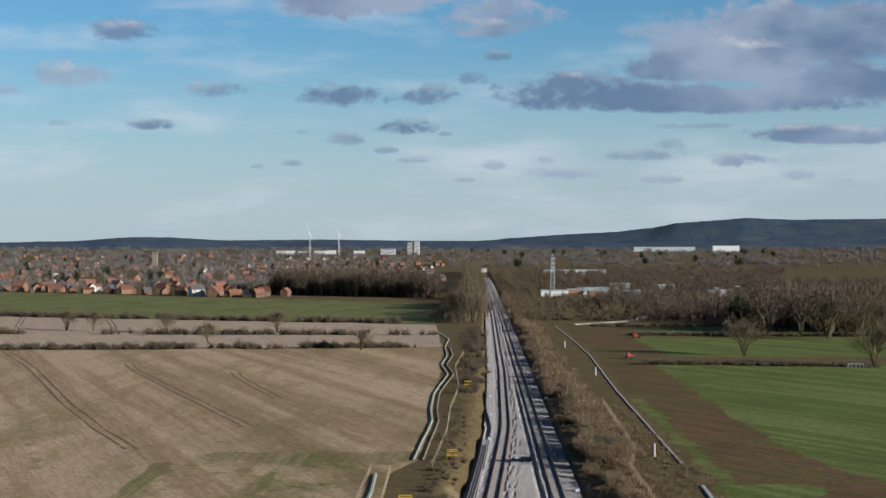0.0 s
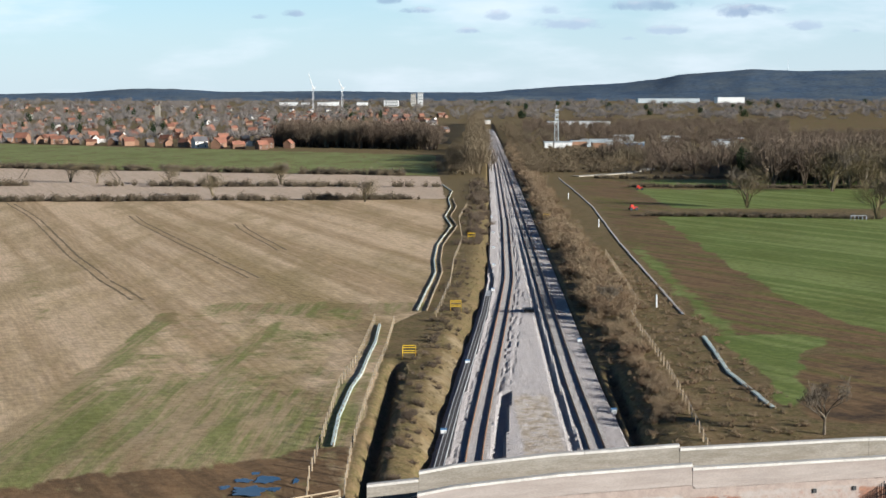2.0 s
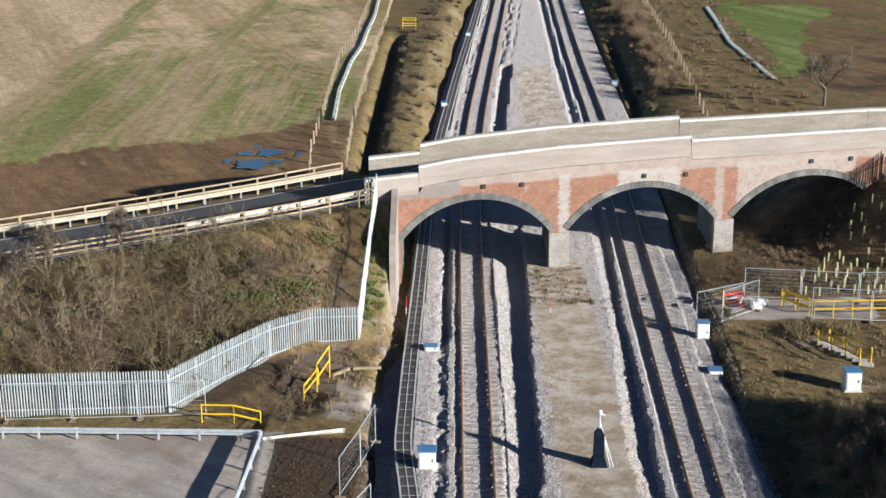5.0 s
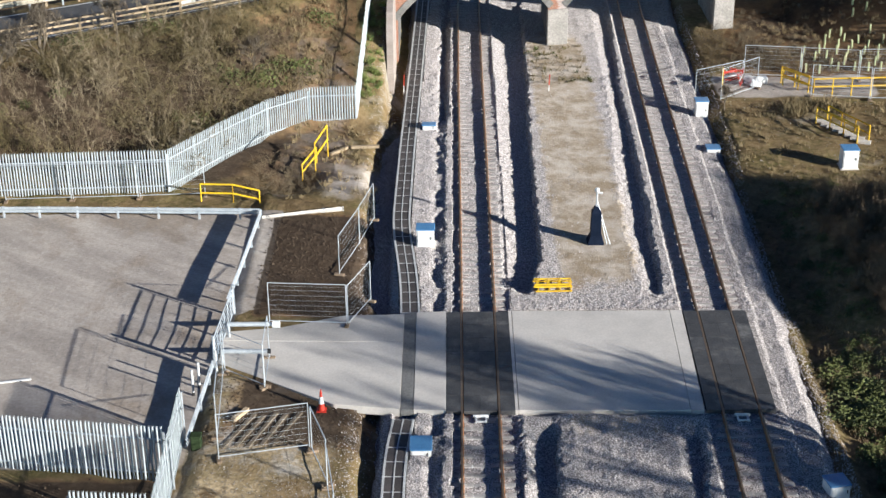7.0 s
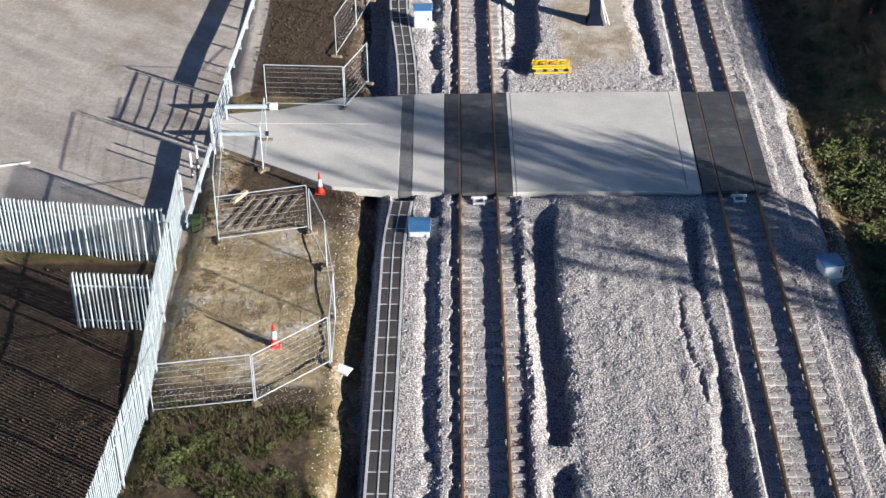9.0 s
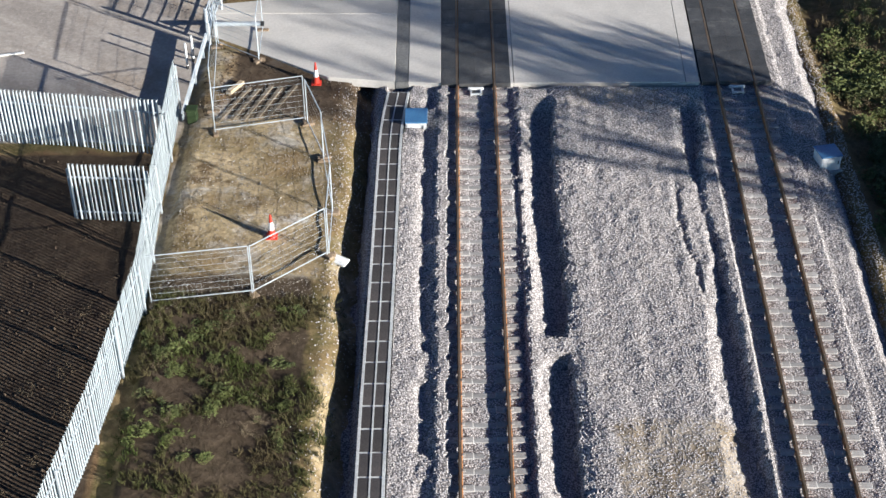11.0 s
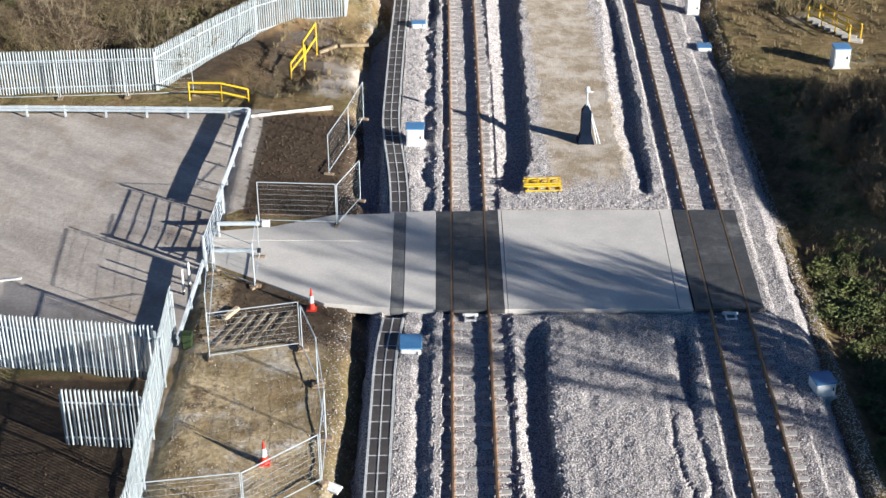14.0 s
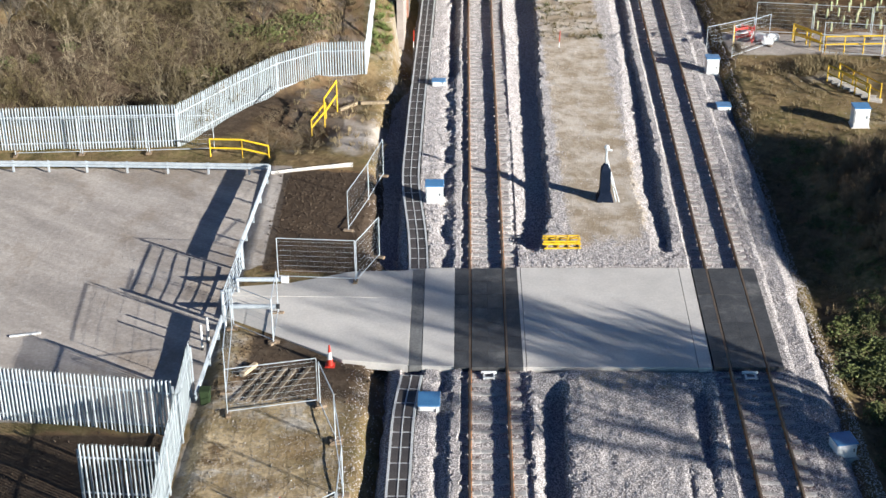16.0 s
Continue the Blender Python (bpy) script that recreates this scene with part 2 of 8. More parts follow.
M["bank_leaf"] = surface("bank_leaf", (0.145, 0.165, 0.042), (0.085, 0.100, 0.030), 0.5, 0.85, 0.0, 5.0, dirt=(0.15, 0.11, 0.05), dirt_amount=0.7)
M["grass_blade"] = surface("grass_blade", (0.060, 0.080, 0.020), (0.105, 0.080, 0.042), 0.25, 0.9, 0.0, 3.0)
M["dry_grass"] = surface("dry_grass", (0.30, 0.225, 0.125), (0.20, 0.155, 0.085), 0.3, 0.95, 0.0, 3.0)
M["roof_tile"] = surface("roof_tile", (0.27, 0.115, 0.075), (0.17, 0.085, 0.062), 0.1, 0.9, 0.2, 2.0, vary=0.45)
M["roof_slate"] = surface("roof_slate", (0.09, 0.085, 0.09), (0.13, 0.12, 0.12), 0.1, 0.8, 0.2, 2.0, vary=0.3)
M["house_brick"] = surface("house_brick", (0.30, 0.165, 0.105), (0.23, 0.135, 0.09), 0.2, 0.9, 0.2, 2.0, vary=0.3)
M["house_render"] = surface("house_render", (0.70, 0.66, 0.60), (0.60, 0.56, 0.50), 0.2, 0.85, 0.1, 2.0, vary=0.1)
M["glass_dark"] = surface("glass_dark", (0.02, 0.025, 0.03), (0.03, 0.035, 0.04), 0.5, 0.12, 0.0, 5.0)
M["guard_tube"] = surface("guard_tube", (0.52, 0.56, 0.30), (0.43, 0.47, 0.25), 2.0, 0.6, 0.05, 20.0)
M["pale_sheet"] = surface("pale_sheet", (0.62, 0.70, 0.62), (0.52, 0.58, 0.52), 0.5, 0.5, 0.1, 8.0)
M["clod_soil"] = surface("clod_soil", (0.062, 0.044, 0.031), (0.10, 0.072, 0.05), 0.5, 0.95, 0.3, 4.0)
M["rut_soil"] = surface("rut_soil", (0.20, 0.143, 0.083), (0.26, 0.19, 0.112), 0.5, 0.95, 0.3, 4.0)
M["rubble_stone"] = surface("rubble_stone", (0.33, 0.285, 0.24), (0.23, 0.20, 0.165), 1.5, 0.9, 0.2, 12.0)
M["water"] = surface("water", (0.02, 0.025, 0.03), (0.03, 0.03, 0.03), 0.5, 0.08, 0.0, 5.0)
# wooded hills; the blue of distance haze is mixed into the base colour
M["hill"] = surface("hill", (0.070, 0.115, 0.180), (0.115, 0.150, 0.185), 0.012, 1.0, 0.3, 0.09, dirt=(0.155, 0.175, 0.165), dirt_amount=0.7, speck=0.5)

# brick spandrels of the bridge: courses, patches of pale lime and new work
m = bpy.data.materials.new("bridge_brick")
m.use_nodes = True
n = Nodes(m.node_tree)
vec = n.node("ShaderNodeTexCoord").outputs["Object"]
brick = n.node("ShaderNodeTexBrick")
n.put(brick.inputs["Vector"], n.mapping(vec, (1, 1, 1), (radians(90), 0, 0)))
for key, val in (("Color1", (0.31, 0.125, 0.070, 1)), ("Color2", (0.20, 0.088, 0.055, 1)), ("Mortar", (0.25, 0.205, 0.16, 1)), ("Scale", 1.0),
                 ("Mortar Size", 0.007), ("Brick Width", 0.225), ("Row Height", 0.075), ("Bias", 0.0)):
    brick.inputs[key].default_value = val
patch = n.noise(vec, 0.40, 6.0, 0.65)
high = n.node("ShaderNodeSeparateXYZ")
n.put(high.inputs[0], vec)
col = n.mix(n.ramp(n.noise(vec, 1.6, 6.0, 0.7), 0.40, 0.62, 0.0, 0.55), brick.outputs[0], (0.20, 0.085, 0.055))
above_arch = n.ramp(n.math("ADD", high.outputs[2], n.math("MULTIPLY", n.math("SUBTRACT", patch, 0.5), 0.9)), 5.95, 6.15)


def brick_patch(x0, x1, z0, z1):
    """A squarish patch of other brickwork, toothed at its edges."""
    ex = n.math("ADD", high.outputs[0], n.math("MULTIPLY", n.math("SUBTRACT", n.noise(n.mapping(vec, (1, 1, 4)), 2.0, 4.0, 0.7), 0.5), 1.0))
    ez = n.math("ADD", high.outputs[2], n.math("MULTIPLY", n.math("SUBTRACT", n.noise(vec, 1.3, 4.0, 0.7), 0.5), 0.7))
    across_ = n.math("MULTIPLY", n.ramp(ex, x0 - 0.1, x0 + 0.1), n.ramp(ex, x1 - 0.1, x1 + 0.1, 1.0, 0.0))
    up_ = n.math("MULTIPLY", n.ramp(ez, z0 - 0.1, z0 + 0.1), n.ramp(ez, z1 - 0.1, z1 + 0.1, 1.0, 0.0))
    return n.math("MULTIPLY", across_, up_)


col = n.mix(n.math("MULTIPLY", above_arch, 0.9), col, n.mix(n.ramp(n.noise(vec, 0.9, 6.0, 0.7), 0.4, 0.6), (0.34, 0.275, 0.235), (0.28, 0.225, 0.195)))
col = n.mix(n.ramp(n.noise(n.mapping(vec, (1, 1, 1.6), loc=(4, 2, 1)), 0.62, 7.0, 0.7), 0.62, 0.68, 0.0, 0.6), col, (0.37, 0.325, 0.285))
for patch_at, tone in (((7.45, 8.15, 2.2, 6.3), (0.34, 0.315, 0.30)), ((11.5, 15.8, 4.9, 6.3), (0.36, 0.33, 0.305)), ((19.9, 22.6, 3.2, 6.3), (0.33, 0.285, 0.255)), ((22.4, 28.5, 5.1, 6.3), (0.33, 0.285, 0.255)),
                       ((18.3, 18.9, 2.2, 6.2), (0.29, 0.245, 0.22)), ((-6.0, 0.8, 5.4, 7.2), (0.20, 0.185, 0.18)), ((-6.0, -3.3, 5.0, 7.2), (0.20, 0.185, 0.18))):
    col = n.mix(n.math("MULTIPLY", brick_patch(*patch_at), n.ramp(n.noise(vec, 2.2, 6.0, 0.75), 0.3, 0.6, 0.45, 0.9)), col, tone)
col = n.mix(n.ramp(n.noise(n.mapping(vec, (1, 1, 1.3), loc=(9, 5, 3)), 0.30, 7.0, 0.7), 0.64, 0.70, 0.0, 0.6), col, (0.16, 0.12, 0.10))
col = n.mix(n.ramp(n.noise(vec, 5.0, 5.0, 0.75), 0.45, 0.7, 0.0, 0.35), col, n.mix(1.0, col, (0.55, 0.52, 0.5), "MULTIPLY"))
bs = m.node_tree.nodes["Principled BSDF"]
n.put(bs.inputs["Base Color"], col)
bs.inputs["Roughness"].default_value = 0.92
b = n.node("ShaderNodeBump")
b.inputs["Strength"].default_value, b.inputs["Distance"].default_value = 0.5, 0.01
n.put(b.inputs["Height"], n.math("ADD", brick.outputs[1], n.noise(vec, 20, 3)))
n.put(bs.inputs["Normal"], b.outputs[0])
M["brick_wall"] = m


# loose stone: voronoi stones with their own tone
def stones(name, tones, scale, bump=0.9, soil=None, soil_fac=None):
    m = bpy.data.materials.new(name)
    m.use_nodes = True
    n = Nodes(m.node_tree)
    vec = n.node("ShaderNodeTexCoord").outputs["Object"]
    vor = n.node("ShaderNodeTexVoronoi")
    n.put(vor.inputs["Vector"], vec)
    vor.inputs["Scale"].default_value = scale
    sepc = n.node("ShaderNodeSeparateColor")
    n.put(sepc.inputs[0], vor.outputs["Color"])
    col = n.mix(n.ramp(sepc.outputs[0], 0.0, 1.0), tones[0], tones[1])
    col = n.mix(n.ramp(n.noise(vec, 0.35, 5.0, 0.6), 0.4, 0.68, 0.0, 0.7), col, tones[2])
    # gaps between stones darkened in the colour, as shade in the crevices
    col = n.mix(n.ramp(vor.outputs["Distance"], 0.25, 0.62), col, n.mix(1.0, col, (0.35, 0.34, 0.33), "MULTIPLY"))
    if soil:
        att = n.node("ShaderNodeAttribute", attribute_name="soil")
        edge = n.math("ADD", att.outputs["Fac"], n.math("MULTIPLY", n.math("SUBTRACT", n.noise(vec, 1.1, 6.0, 0.7), 0.5), 0.9))
        soil_col = n.mix(n.ramp(n.noise(vec, 0.55, 6.0, 0.72), 0.38, 0.62), soil[0], soil[1])
        col = n.mix(n.ramp(edge, 0.35, 0.65, 0.0, 0.9), col, soil_col)
    bs = m.node_tree.nodes["Principled BSDF"]
    n.put(bs.inputs["Base Color"], col)
    bs.inputs["Specular IOR Level"].default_value = 0.2
    bs.inputs["Roughness"].default_value = 0.9
    bs.inputs["Diffuse Roughness"].default_value = 1.0
    b = n.node("ShaderNodeBump")
    b.inputs["Strength"].default_value, b.inputs["Distance"].default_value = bump, 0.6 / scale
    n.put(b.inputs["Height"], n.math("SUBTRACT", 1.0, vor.outputs["Distance"]))
    n.put(bs.inputs["Normal"], b.outputs[0])
    return m


M["ballast"] = stones("ballast_stone", ((0.66, 0.605, 0.585), (0.42, 0.385, 0.378), (0.58, 0.530, 0.505)), 17.0, 0.55, ((0.40, 0.345, 0.285), (0.235, 0.180, 0.118)))

# loose stones, each with a tone of its own
m = bpy.data.materials.new("ballast_chip")
m.use_nodes = True
n = Nodes(m.node_tree)
each = n.node("ShaderNodeNewGeometry").outputs["Random Per Island"]
vec = n.node("ShaderNodeTexCoord").outputs["Object"]
col = n.mix(n.ramp(each, 0.05, 1.0), (0.40, 0.368, 0.362), (0.64, 0.588, 0.565))
col = n.mix(1.0, col, n.ramp(n.noise(vec, 30.0, 3.0, 0.6), 0.3, 0.7, 0.8, 1.1), "MULTIPLY")
bs = m.node_tree.nodes["Principled BSDF"]
n.put(bs.inputs["Base Color"], col)
bs.inputs["Roughness"].default_value = 0.85
bs.inputs["Diffuse Roughness"].default_value = 1.0
M["ballast_chip"] = m

# open ground: one material, whose kinds of cover are laid out by two attributes of the sheet
m = bpy.data.materials.new("ground_cover")
m.use_nodes = True
n = Nodes(m.node_tree)
vec = n.node("ShaderNodeTexCoord").outputs["Object"]
za, zb = n.node("ShaderNodeAttribute", attribute_name="zone_a"), n.node("ShaderNodeAttribute", attribute_name="zone_b")
sa, sb = n.node("ShaderNodeSeparateColor"), n.node("ShaderNodeSeparateColor")
n.put(sa.inputs[0], za.outputs["Color"]), n.put(sb.inputs[0], zb.outputs["Color"])
big, mid, fine = n.noise(vec, 0.035, 5.0, 0.6), n.noise(vec, 0.35, 6.0, 0.65), n.noise(vec, 3.0, 6.0, 0.7)
wob = n.math("ADD", n.math("MULTIPLY", n.math("SUBTRACT", mid, 0.5), 0.8), n.math("MULTIPLY", n.math("SUBTRACT", n.noise(vec, 0.12, 5.0, 0.65), 0.5), 1.0))


def zone(s):
    return n.ramp(n.math("ADD", s, wob), 0.35, 0.65)


rows_dir = n.mapping(n.mapping(vec, rot=(0, 0, radians(-20))), (1.0, 0.03, 1.0))
rows_a, rows_b = n.noise(rows_dir, 0.085, 3.0, 0.55), n.noise(rows_dir, 0.9, 4.0, 0.6)
rows_c = n.noise(n.mapping(rows_dir, loc=(31, 7, 0)), 0.055, 3.0, 0.5)
rough_grass = n.mix(n.ramp(mid, 0.35, 0.65), (0.170, 0.115, 0.058), (0.105, 0.092, 0.034))
rough_grass = n.mix(n.ramp(fine, 0.35, 0.75), rough_grass, (0.24, 0.170, 0.092))
stubble = n.mix(n.ramp(rows_a, 0.42, 0.58), (0.60, 0.435, 0.275), (0.41, 0.285, 0.160))
stubble = n.mix(n.ramp(rows_b, 0.45, 0.68, 0.0, 0.45), stubble, (0.64, 0.465, 0.31))
stubble = n.mix(n.ramp(rows_c, 0.52, 0.66, 0.0, 0.55), stubble, (0.30, 0.218, 0.098))
stubble = n.mix(n.ramp(n.noise(n.mapping(vec, (1.0, 0.22, 1.0)), 0.06, 6.0, 0.65), 0.45, 0.65, 0.0, 0.6), stubble, (0.30, 0.222, 0.105))
stubble = n.mix(1.0, stubble, n.ramp(n.noise(n.mapping(n.mapping(vec, rot=(0, 0, radians(-20))), (1.0, 0.06, 1.0)), 2.2, 5.0, 0.7), 0.3, 0.7, 0.84, 1.14), "MULTIPLY")
drill = n.mapping(n.mapping(vec, rot=(0, 0, radians(2))), (1.0, 0.05, 1.0))
tint = n.mix(n.ramp(n.math("ADD", n.math("MULTIPLY", n.noise(drill, 0.22, 4.0, 0.55), 0.55), n.math("MULTIPLY", n.noise(drill, 1.3, 4.0, 0.7), 0.45)), 0.43, 0.57), (0.150, 0.185, 0.046), (0.36, 0.265, 0.150))
tint = n.mix(n.ramp(n.noise(n.mapping(vec, (1.0, 0.3, 1.0), loc=(9, 4, 0)), 0.09, 6.0, 0.7), 0.5, 0.62, 0.0, 0.65), tint, (0.25, 0.155, 0.085))
stubble = n.mix(n.math("MULTIPLY", zone(sb.outputs[0]), 0.75), stubble, tint)
stripes = n.noise(n.mapping(n.mapping(vec, rot=(0, 0, radians(-31))), (1.0, 0.02, 1)), 0.33, 3.0, 0.5)
green = n.mix(n.ramp(stripes, 0.40, 0.60), (0.140, 0.180, 0.050), (0.205, 0.240, 0.080))
where = n.node("ShaderNodeSeparateXYZ")
n.put(where.inputs[0], vec)
pale = n.mix(n.ramp(rows_b, 0.3, 0.7), (0.60, 0.46, 0.34), (0.50, 0.375, 0.27))
pale = n.mix(n.ramp(where.outputs[1], 300.0, 360.0, 1.0, 0.0), pale, n.mix(n.ramp(fine, 0.35, 0.65), (0.30, 0.225, 0.135), (0.22, 0.165, 0.095)))
green = n.mix(n.ramp(where.outputs[0], -20.0, 10.0, 0.85, 0.0), green, (0.235, 0.265, 0.10))
green = n.mix(n.ramp(n.noise(n.mapping(vec, (1, 0.4, 1)), 0.05, 5.0, 0.65), 0.42, 0.7, 0.0, 0.5), green, (0.105, 0.112, 0.026))
soil = n.mix(n.ramp(n.noise(n.mapping(n.mapping(vec, rot=(0, 0, radians(-31))), (1.0, 0.12, 1)), 0.5, 6.0, 0.7), 0.38, 0.62), (0.215, 0.132, 0.070), (0.140, 0.090, 0.050))
soil = n.mix(n.ramp(fine, 0.45, 0.75, 0.0, 0.5), soil, (0.17, 0.105, 0.056))
weedy = n.noise(n.mapping(n.mapping(vec, rot=(0, 0, radians(-31)), loc=(5, 3, 0)), (1.0, 0.10, 1)), 0.35, 6.0, 0.72)
soil = n.mix(n.math("MULTIPLY", n.ramp(weedy, 0.46, 0.60, 0.0, 0.6), n.ramp(where.outputs[1], 150.0, 190.0)), soil, (0.120, 0.145, 0.032))
# hardstanding tone; its streaks along the sun's line paint soft tree shadows
hard = n.mix(n.ramp(n.noise(n.mapping(n.mapping(vec, rot=(0, 0, radians(34))), (0.25, 1.0, 1)), 0.5, 6.0, 0.65), 0.35, 0.65), (0.45, 0.395, 0.345), (0.30, 0.262, 0.23))
hard = n.mix(n.ramp(fine, 0.5, 0.75, 0.0, 0.5), hard, (0.52, 0.465, 0.42))
hard = n.mix(n.ramp(n.noise(n.mapping(vec, (1.0, 0.6, 1.0), loc=(3, 8, 0)), 0.22, 6.0, 0.7), 0.50, 0.66, 0.0, 0.7), hard, (0.26, 0.205, 0.155))
hard = n.mix(1.0, hard, n.ramp(n.noise(vec, 7.0, 5.0, 0.75), 0.3, 0.7, 0.86, 1.12), "MULTIPLY")
works = n.math("MULTIPLY", n.ramp(where.outputs[0], -10.2, -9.7), n.ramp(where.outputs[1], 60.0, 61.0, 1.0, 0.0))
patchy = n.noise(n.mapping(vec, loc=(2.3, 6.1, 0)), 0.55, 7.0, 0.72)
dug = n.mix(n.ramp(patchy, 0.36, 0.52), (0.135, 0.090, 0.050), (0.40, 0.305, 0.185))
dug = n.mix(n.ramp(n.noise(n.mapping(vec, loc=(7.7, 1.3, 0)), 0.4, 6.0, 0.7), 0.50, 0.60, 0.0, 0.9), dug, (0.46, 0.42, 0.37))
dug = n.mix(1.0, dug, n.ramp(n.noise(vec, 5.0, 5.0, 0.75), 0.3, 0.7, 0.62, 1.35), "MULTIPLY")
hard = n.mix(works, hard, dug)
col = n.mix(zone(sa.outputs[0]), rough_grass, stubble)
col = n.mix(zone(sb.outputs[2]), col, pale)
col = n.mix(n.ramp(n.math("ADD", n.math("ADD", sa.outputs[2], wob), n.math("MULTIPLY", n.math("SUBTRACT", rows_b, 0.5), 0.9)), 0.35, 0.65), col, soil)
col = n.mix(zone(sa.outputs[1]), col, green)
crumb = n.noise(vec, 0.9, 7.0, 0.8)
col = n.mix(1.0, col, n.ramp(crumb, 0.3, 0.7, 0.72, 1.22), "MULTIPLY")
# near-black tone for sodden earth, also laid as painted shade on verge and bank
wet_shade = n.mix(n.ramp(fine, 0.4, 0.7), (0.050, 0.036, 0.026), (0.085, 0.062, 0.044))
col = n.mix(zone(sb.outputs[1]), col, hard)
col = n.mix(n.ramp(n.math("ADD", za.outputs["Alpha"], wob), 0.35, 0.65, 0.0, 0.92), col, wet_shade)
bs = m.node_tree.nodes["Principled BSDF"]
n.put(bs.inputs["Base Color"], col)
bs.inputs["Specular IOR Level"].default_value = 0.06
bs.inputs["Roughness"].default_value = 0.95
b = n.node("ShaderNodeBump")
b.inputs["Distance"].default_value = 0.12
n.put(b.inputs["Strength"], n.ramp(zone(sb.outputs[1]), 0.2, 0.8, 0.6, 0.22))
n.put(b.inputs["Height"], n.math("ADD", fine, mid))
n.put(bs.inputs["Normal"], b.outputs[0])
M["ground"] = m


# ---- building helpers ----
def mesh_of(name, verts, faces, mat=None, smooth=False):
    me = bpy.data.meshes.new(name)
    me.from_pydata([tuple(v) for v in verts], [], [tuple(int(i) for i in f) for f in faces])
    if mat:
        me.materials.append(mat)
    if smooth:
        me.polygons.foreach_set("use_smooth", [True] * len(me.polygons))
    me.update()
    return me


def fast_mesh(name, verts, faces, mat, smooth=False):
    """A mesh from numpy arrays whose faces all have the same number of corners."""
    me = bpy.data.meshes.new(name)
    k = faces.shape[1]
    me.vertices.add(len(verts)), me.loops.add(faces.size), me.polygons.add(len(faces))
    me.vertices.foreach_set("co", np.asarray(verts, dtype=np.float32).ravel())
    me.loops.foreach_set("vertex_index", faces.astype(np.int32).ravel())
    me.polygons.foreach_set("loop_start", np.arange(0, faces.size, k, dtype=np.int32))
    me.polygons.foreach_set("use_smooth", np.full(len(faces), smooth))
    me.materials.append(mat)
    me.update(calc_edges=True)
    return me


def thing(name, label, category, loc=(0, 0, 0), group="", kind="", rot=0.0):
    e = new(name)
    e.matrix_basis = pose(*loc, 0, 0, rot)
    e.empty_display_size = 0.2
    return tagged(e, label, category, group, kind)


def part(name, data, mat, parent, label="", at=None):
    """Links a bmesh or a mesh as one object under a thing or a part."""
    if isinstance(data, bmesh.types.BMesh):
        me = bpy.data.meshes.new(name)
        data.to_mesh(me)
        data.free()
        me.materials.append(mat)
    else:
        me = data
        if not me.materials and mat:
            me.materials.append(mat)
    ob = new(name, me)
    ob.parent = parent
    if at is not None:
        ob.matrix_basis = at
    return tagged(ob, label) if label else ob


def solo(name, data, mat, label, category, kind="", group="", at=None):
    ob = part(name, data, mat, None, "", at)
    return tagged(ob, label, category, group, kind)


def box(bm, sx, sy, sz, m=None, bevel=0.0):
    """A box of that size, its base's centre at the origin of m."""
    r = bmesh.ops.create_cube(bm, size=1.0, matrix=Matrix.Translation((0, 0, sz / 2)) @ Matrix.Diagonal((sx, sy, sz, 1)))
    vs = r["verts"]
    if bevel:
        es = list({e for v in vs for e in v.link_edges})
        vs = list({v for f in bmesh.ops.bevel(bm, geom=es, offset=bevel, segments=1, affect="EDGES")["faces"] for v in f.verts} | {v for v in vs if v.is_valid})
    if m is not None:
        bmesh.ops.transform(bm, matrix=m, verts=vs)
    return bm


def rod(bm, a, b, r, sides=6, r2=None):
    """A round bar from a to b."""
    a, b = Vector(a), Vector(b)
    d = b - a
    m = Matrix.Translation((a + b) / 2) @ d.to_track_quat("Z", "Y").to_matrix().to_4x4()
    bmesh.ops.create_cone(bm, cap_ends=True, segments=sides, radius1=r, radius2=r if r2 is None else r2, depth=d.length, matrix=m)
    return bm


def beam(bm, a, b, wide, high):
    """A squared bar from a to b."""
    a, b = Vector(a), Vector(b)
    d = b - a
    m = Matrix.Translation(a) @ d.to_track_quat("X", "Z").to_matrix().to_4x4() @ Matrix.Translation((d.length / 2, 0, -high / 2))
    return box(bm, d.length, wide, high, m)


def B():
    return bmesh.new()


def smooth01(a, lo, hi):
    t = np.clip((a - lo) / (hi - lo), 0, 1)
    return t * t * (3 - 2 * t)


def value_noise(x, y, cell, seed=0):
    """Smooth noise between -1 and 1 on a lattice of that cell."""
    rng = np.random.RandomState(seed)
    table = rng.rand(256, 256) * 2 - 1
    gx, gy = x / cell, y / cell
    ix, iy = np.floor(gx).astype(int), np.floor(gy).astype(int)
    fx, fy = gx - ix, gy - iy
    fx, fy = fx * fx * (3 - 2 * fx), fy * fy * (3 - 2 * fy)
    a, b_, c, d = table[ix % 256, iy % 256], table[(ix + 1) % 256, iy % 256], table[ix % 256, (iy + 1) % 256], table[(ix + 1) % 256, (iy + 1) % 256]
    return (a * (1 - fx) + b_ * fx) * (1 - fy) + (c * (1 - fx) + d * fx) * fy


# ---- the plan: tracks, road, land ----
_yy = np.arange(0.0, 2000.0, 1.0)


def eased(ys, xs, width=9):
    v = np.interp(_yy, ys, xs)
    pad = np.pad(v, width, mode="reflect", reflect_type="odd")
    for _ in range(2):
        pad = np.convolve(pad, np.ones(2 * width + 1) / (2 * width + 1), mode="same")
    return pad[width:-width]


_tl = eased([0, 33, 45, 61.4, 97, 120, 139, 164, 194, 235, 279, 406, 739, 1710, 2000], [1.03, 1.18, 1.25, 1.40, 1.55, 1.8, 2.4, 4.0, 6.0, 8.7, 11.4, 15.6, 24.0, 44.0, 50.0])
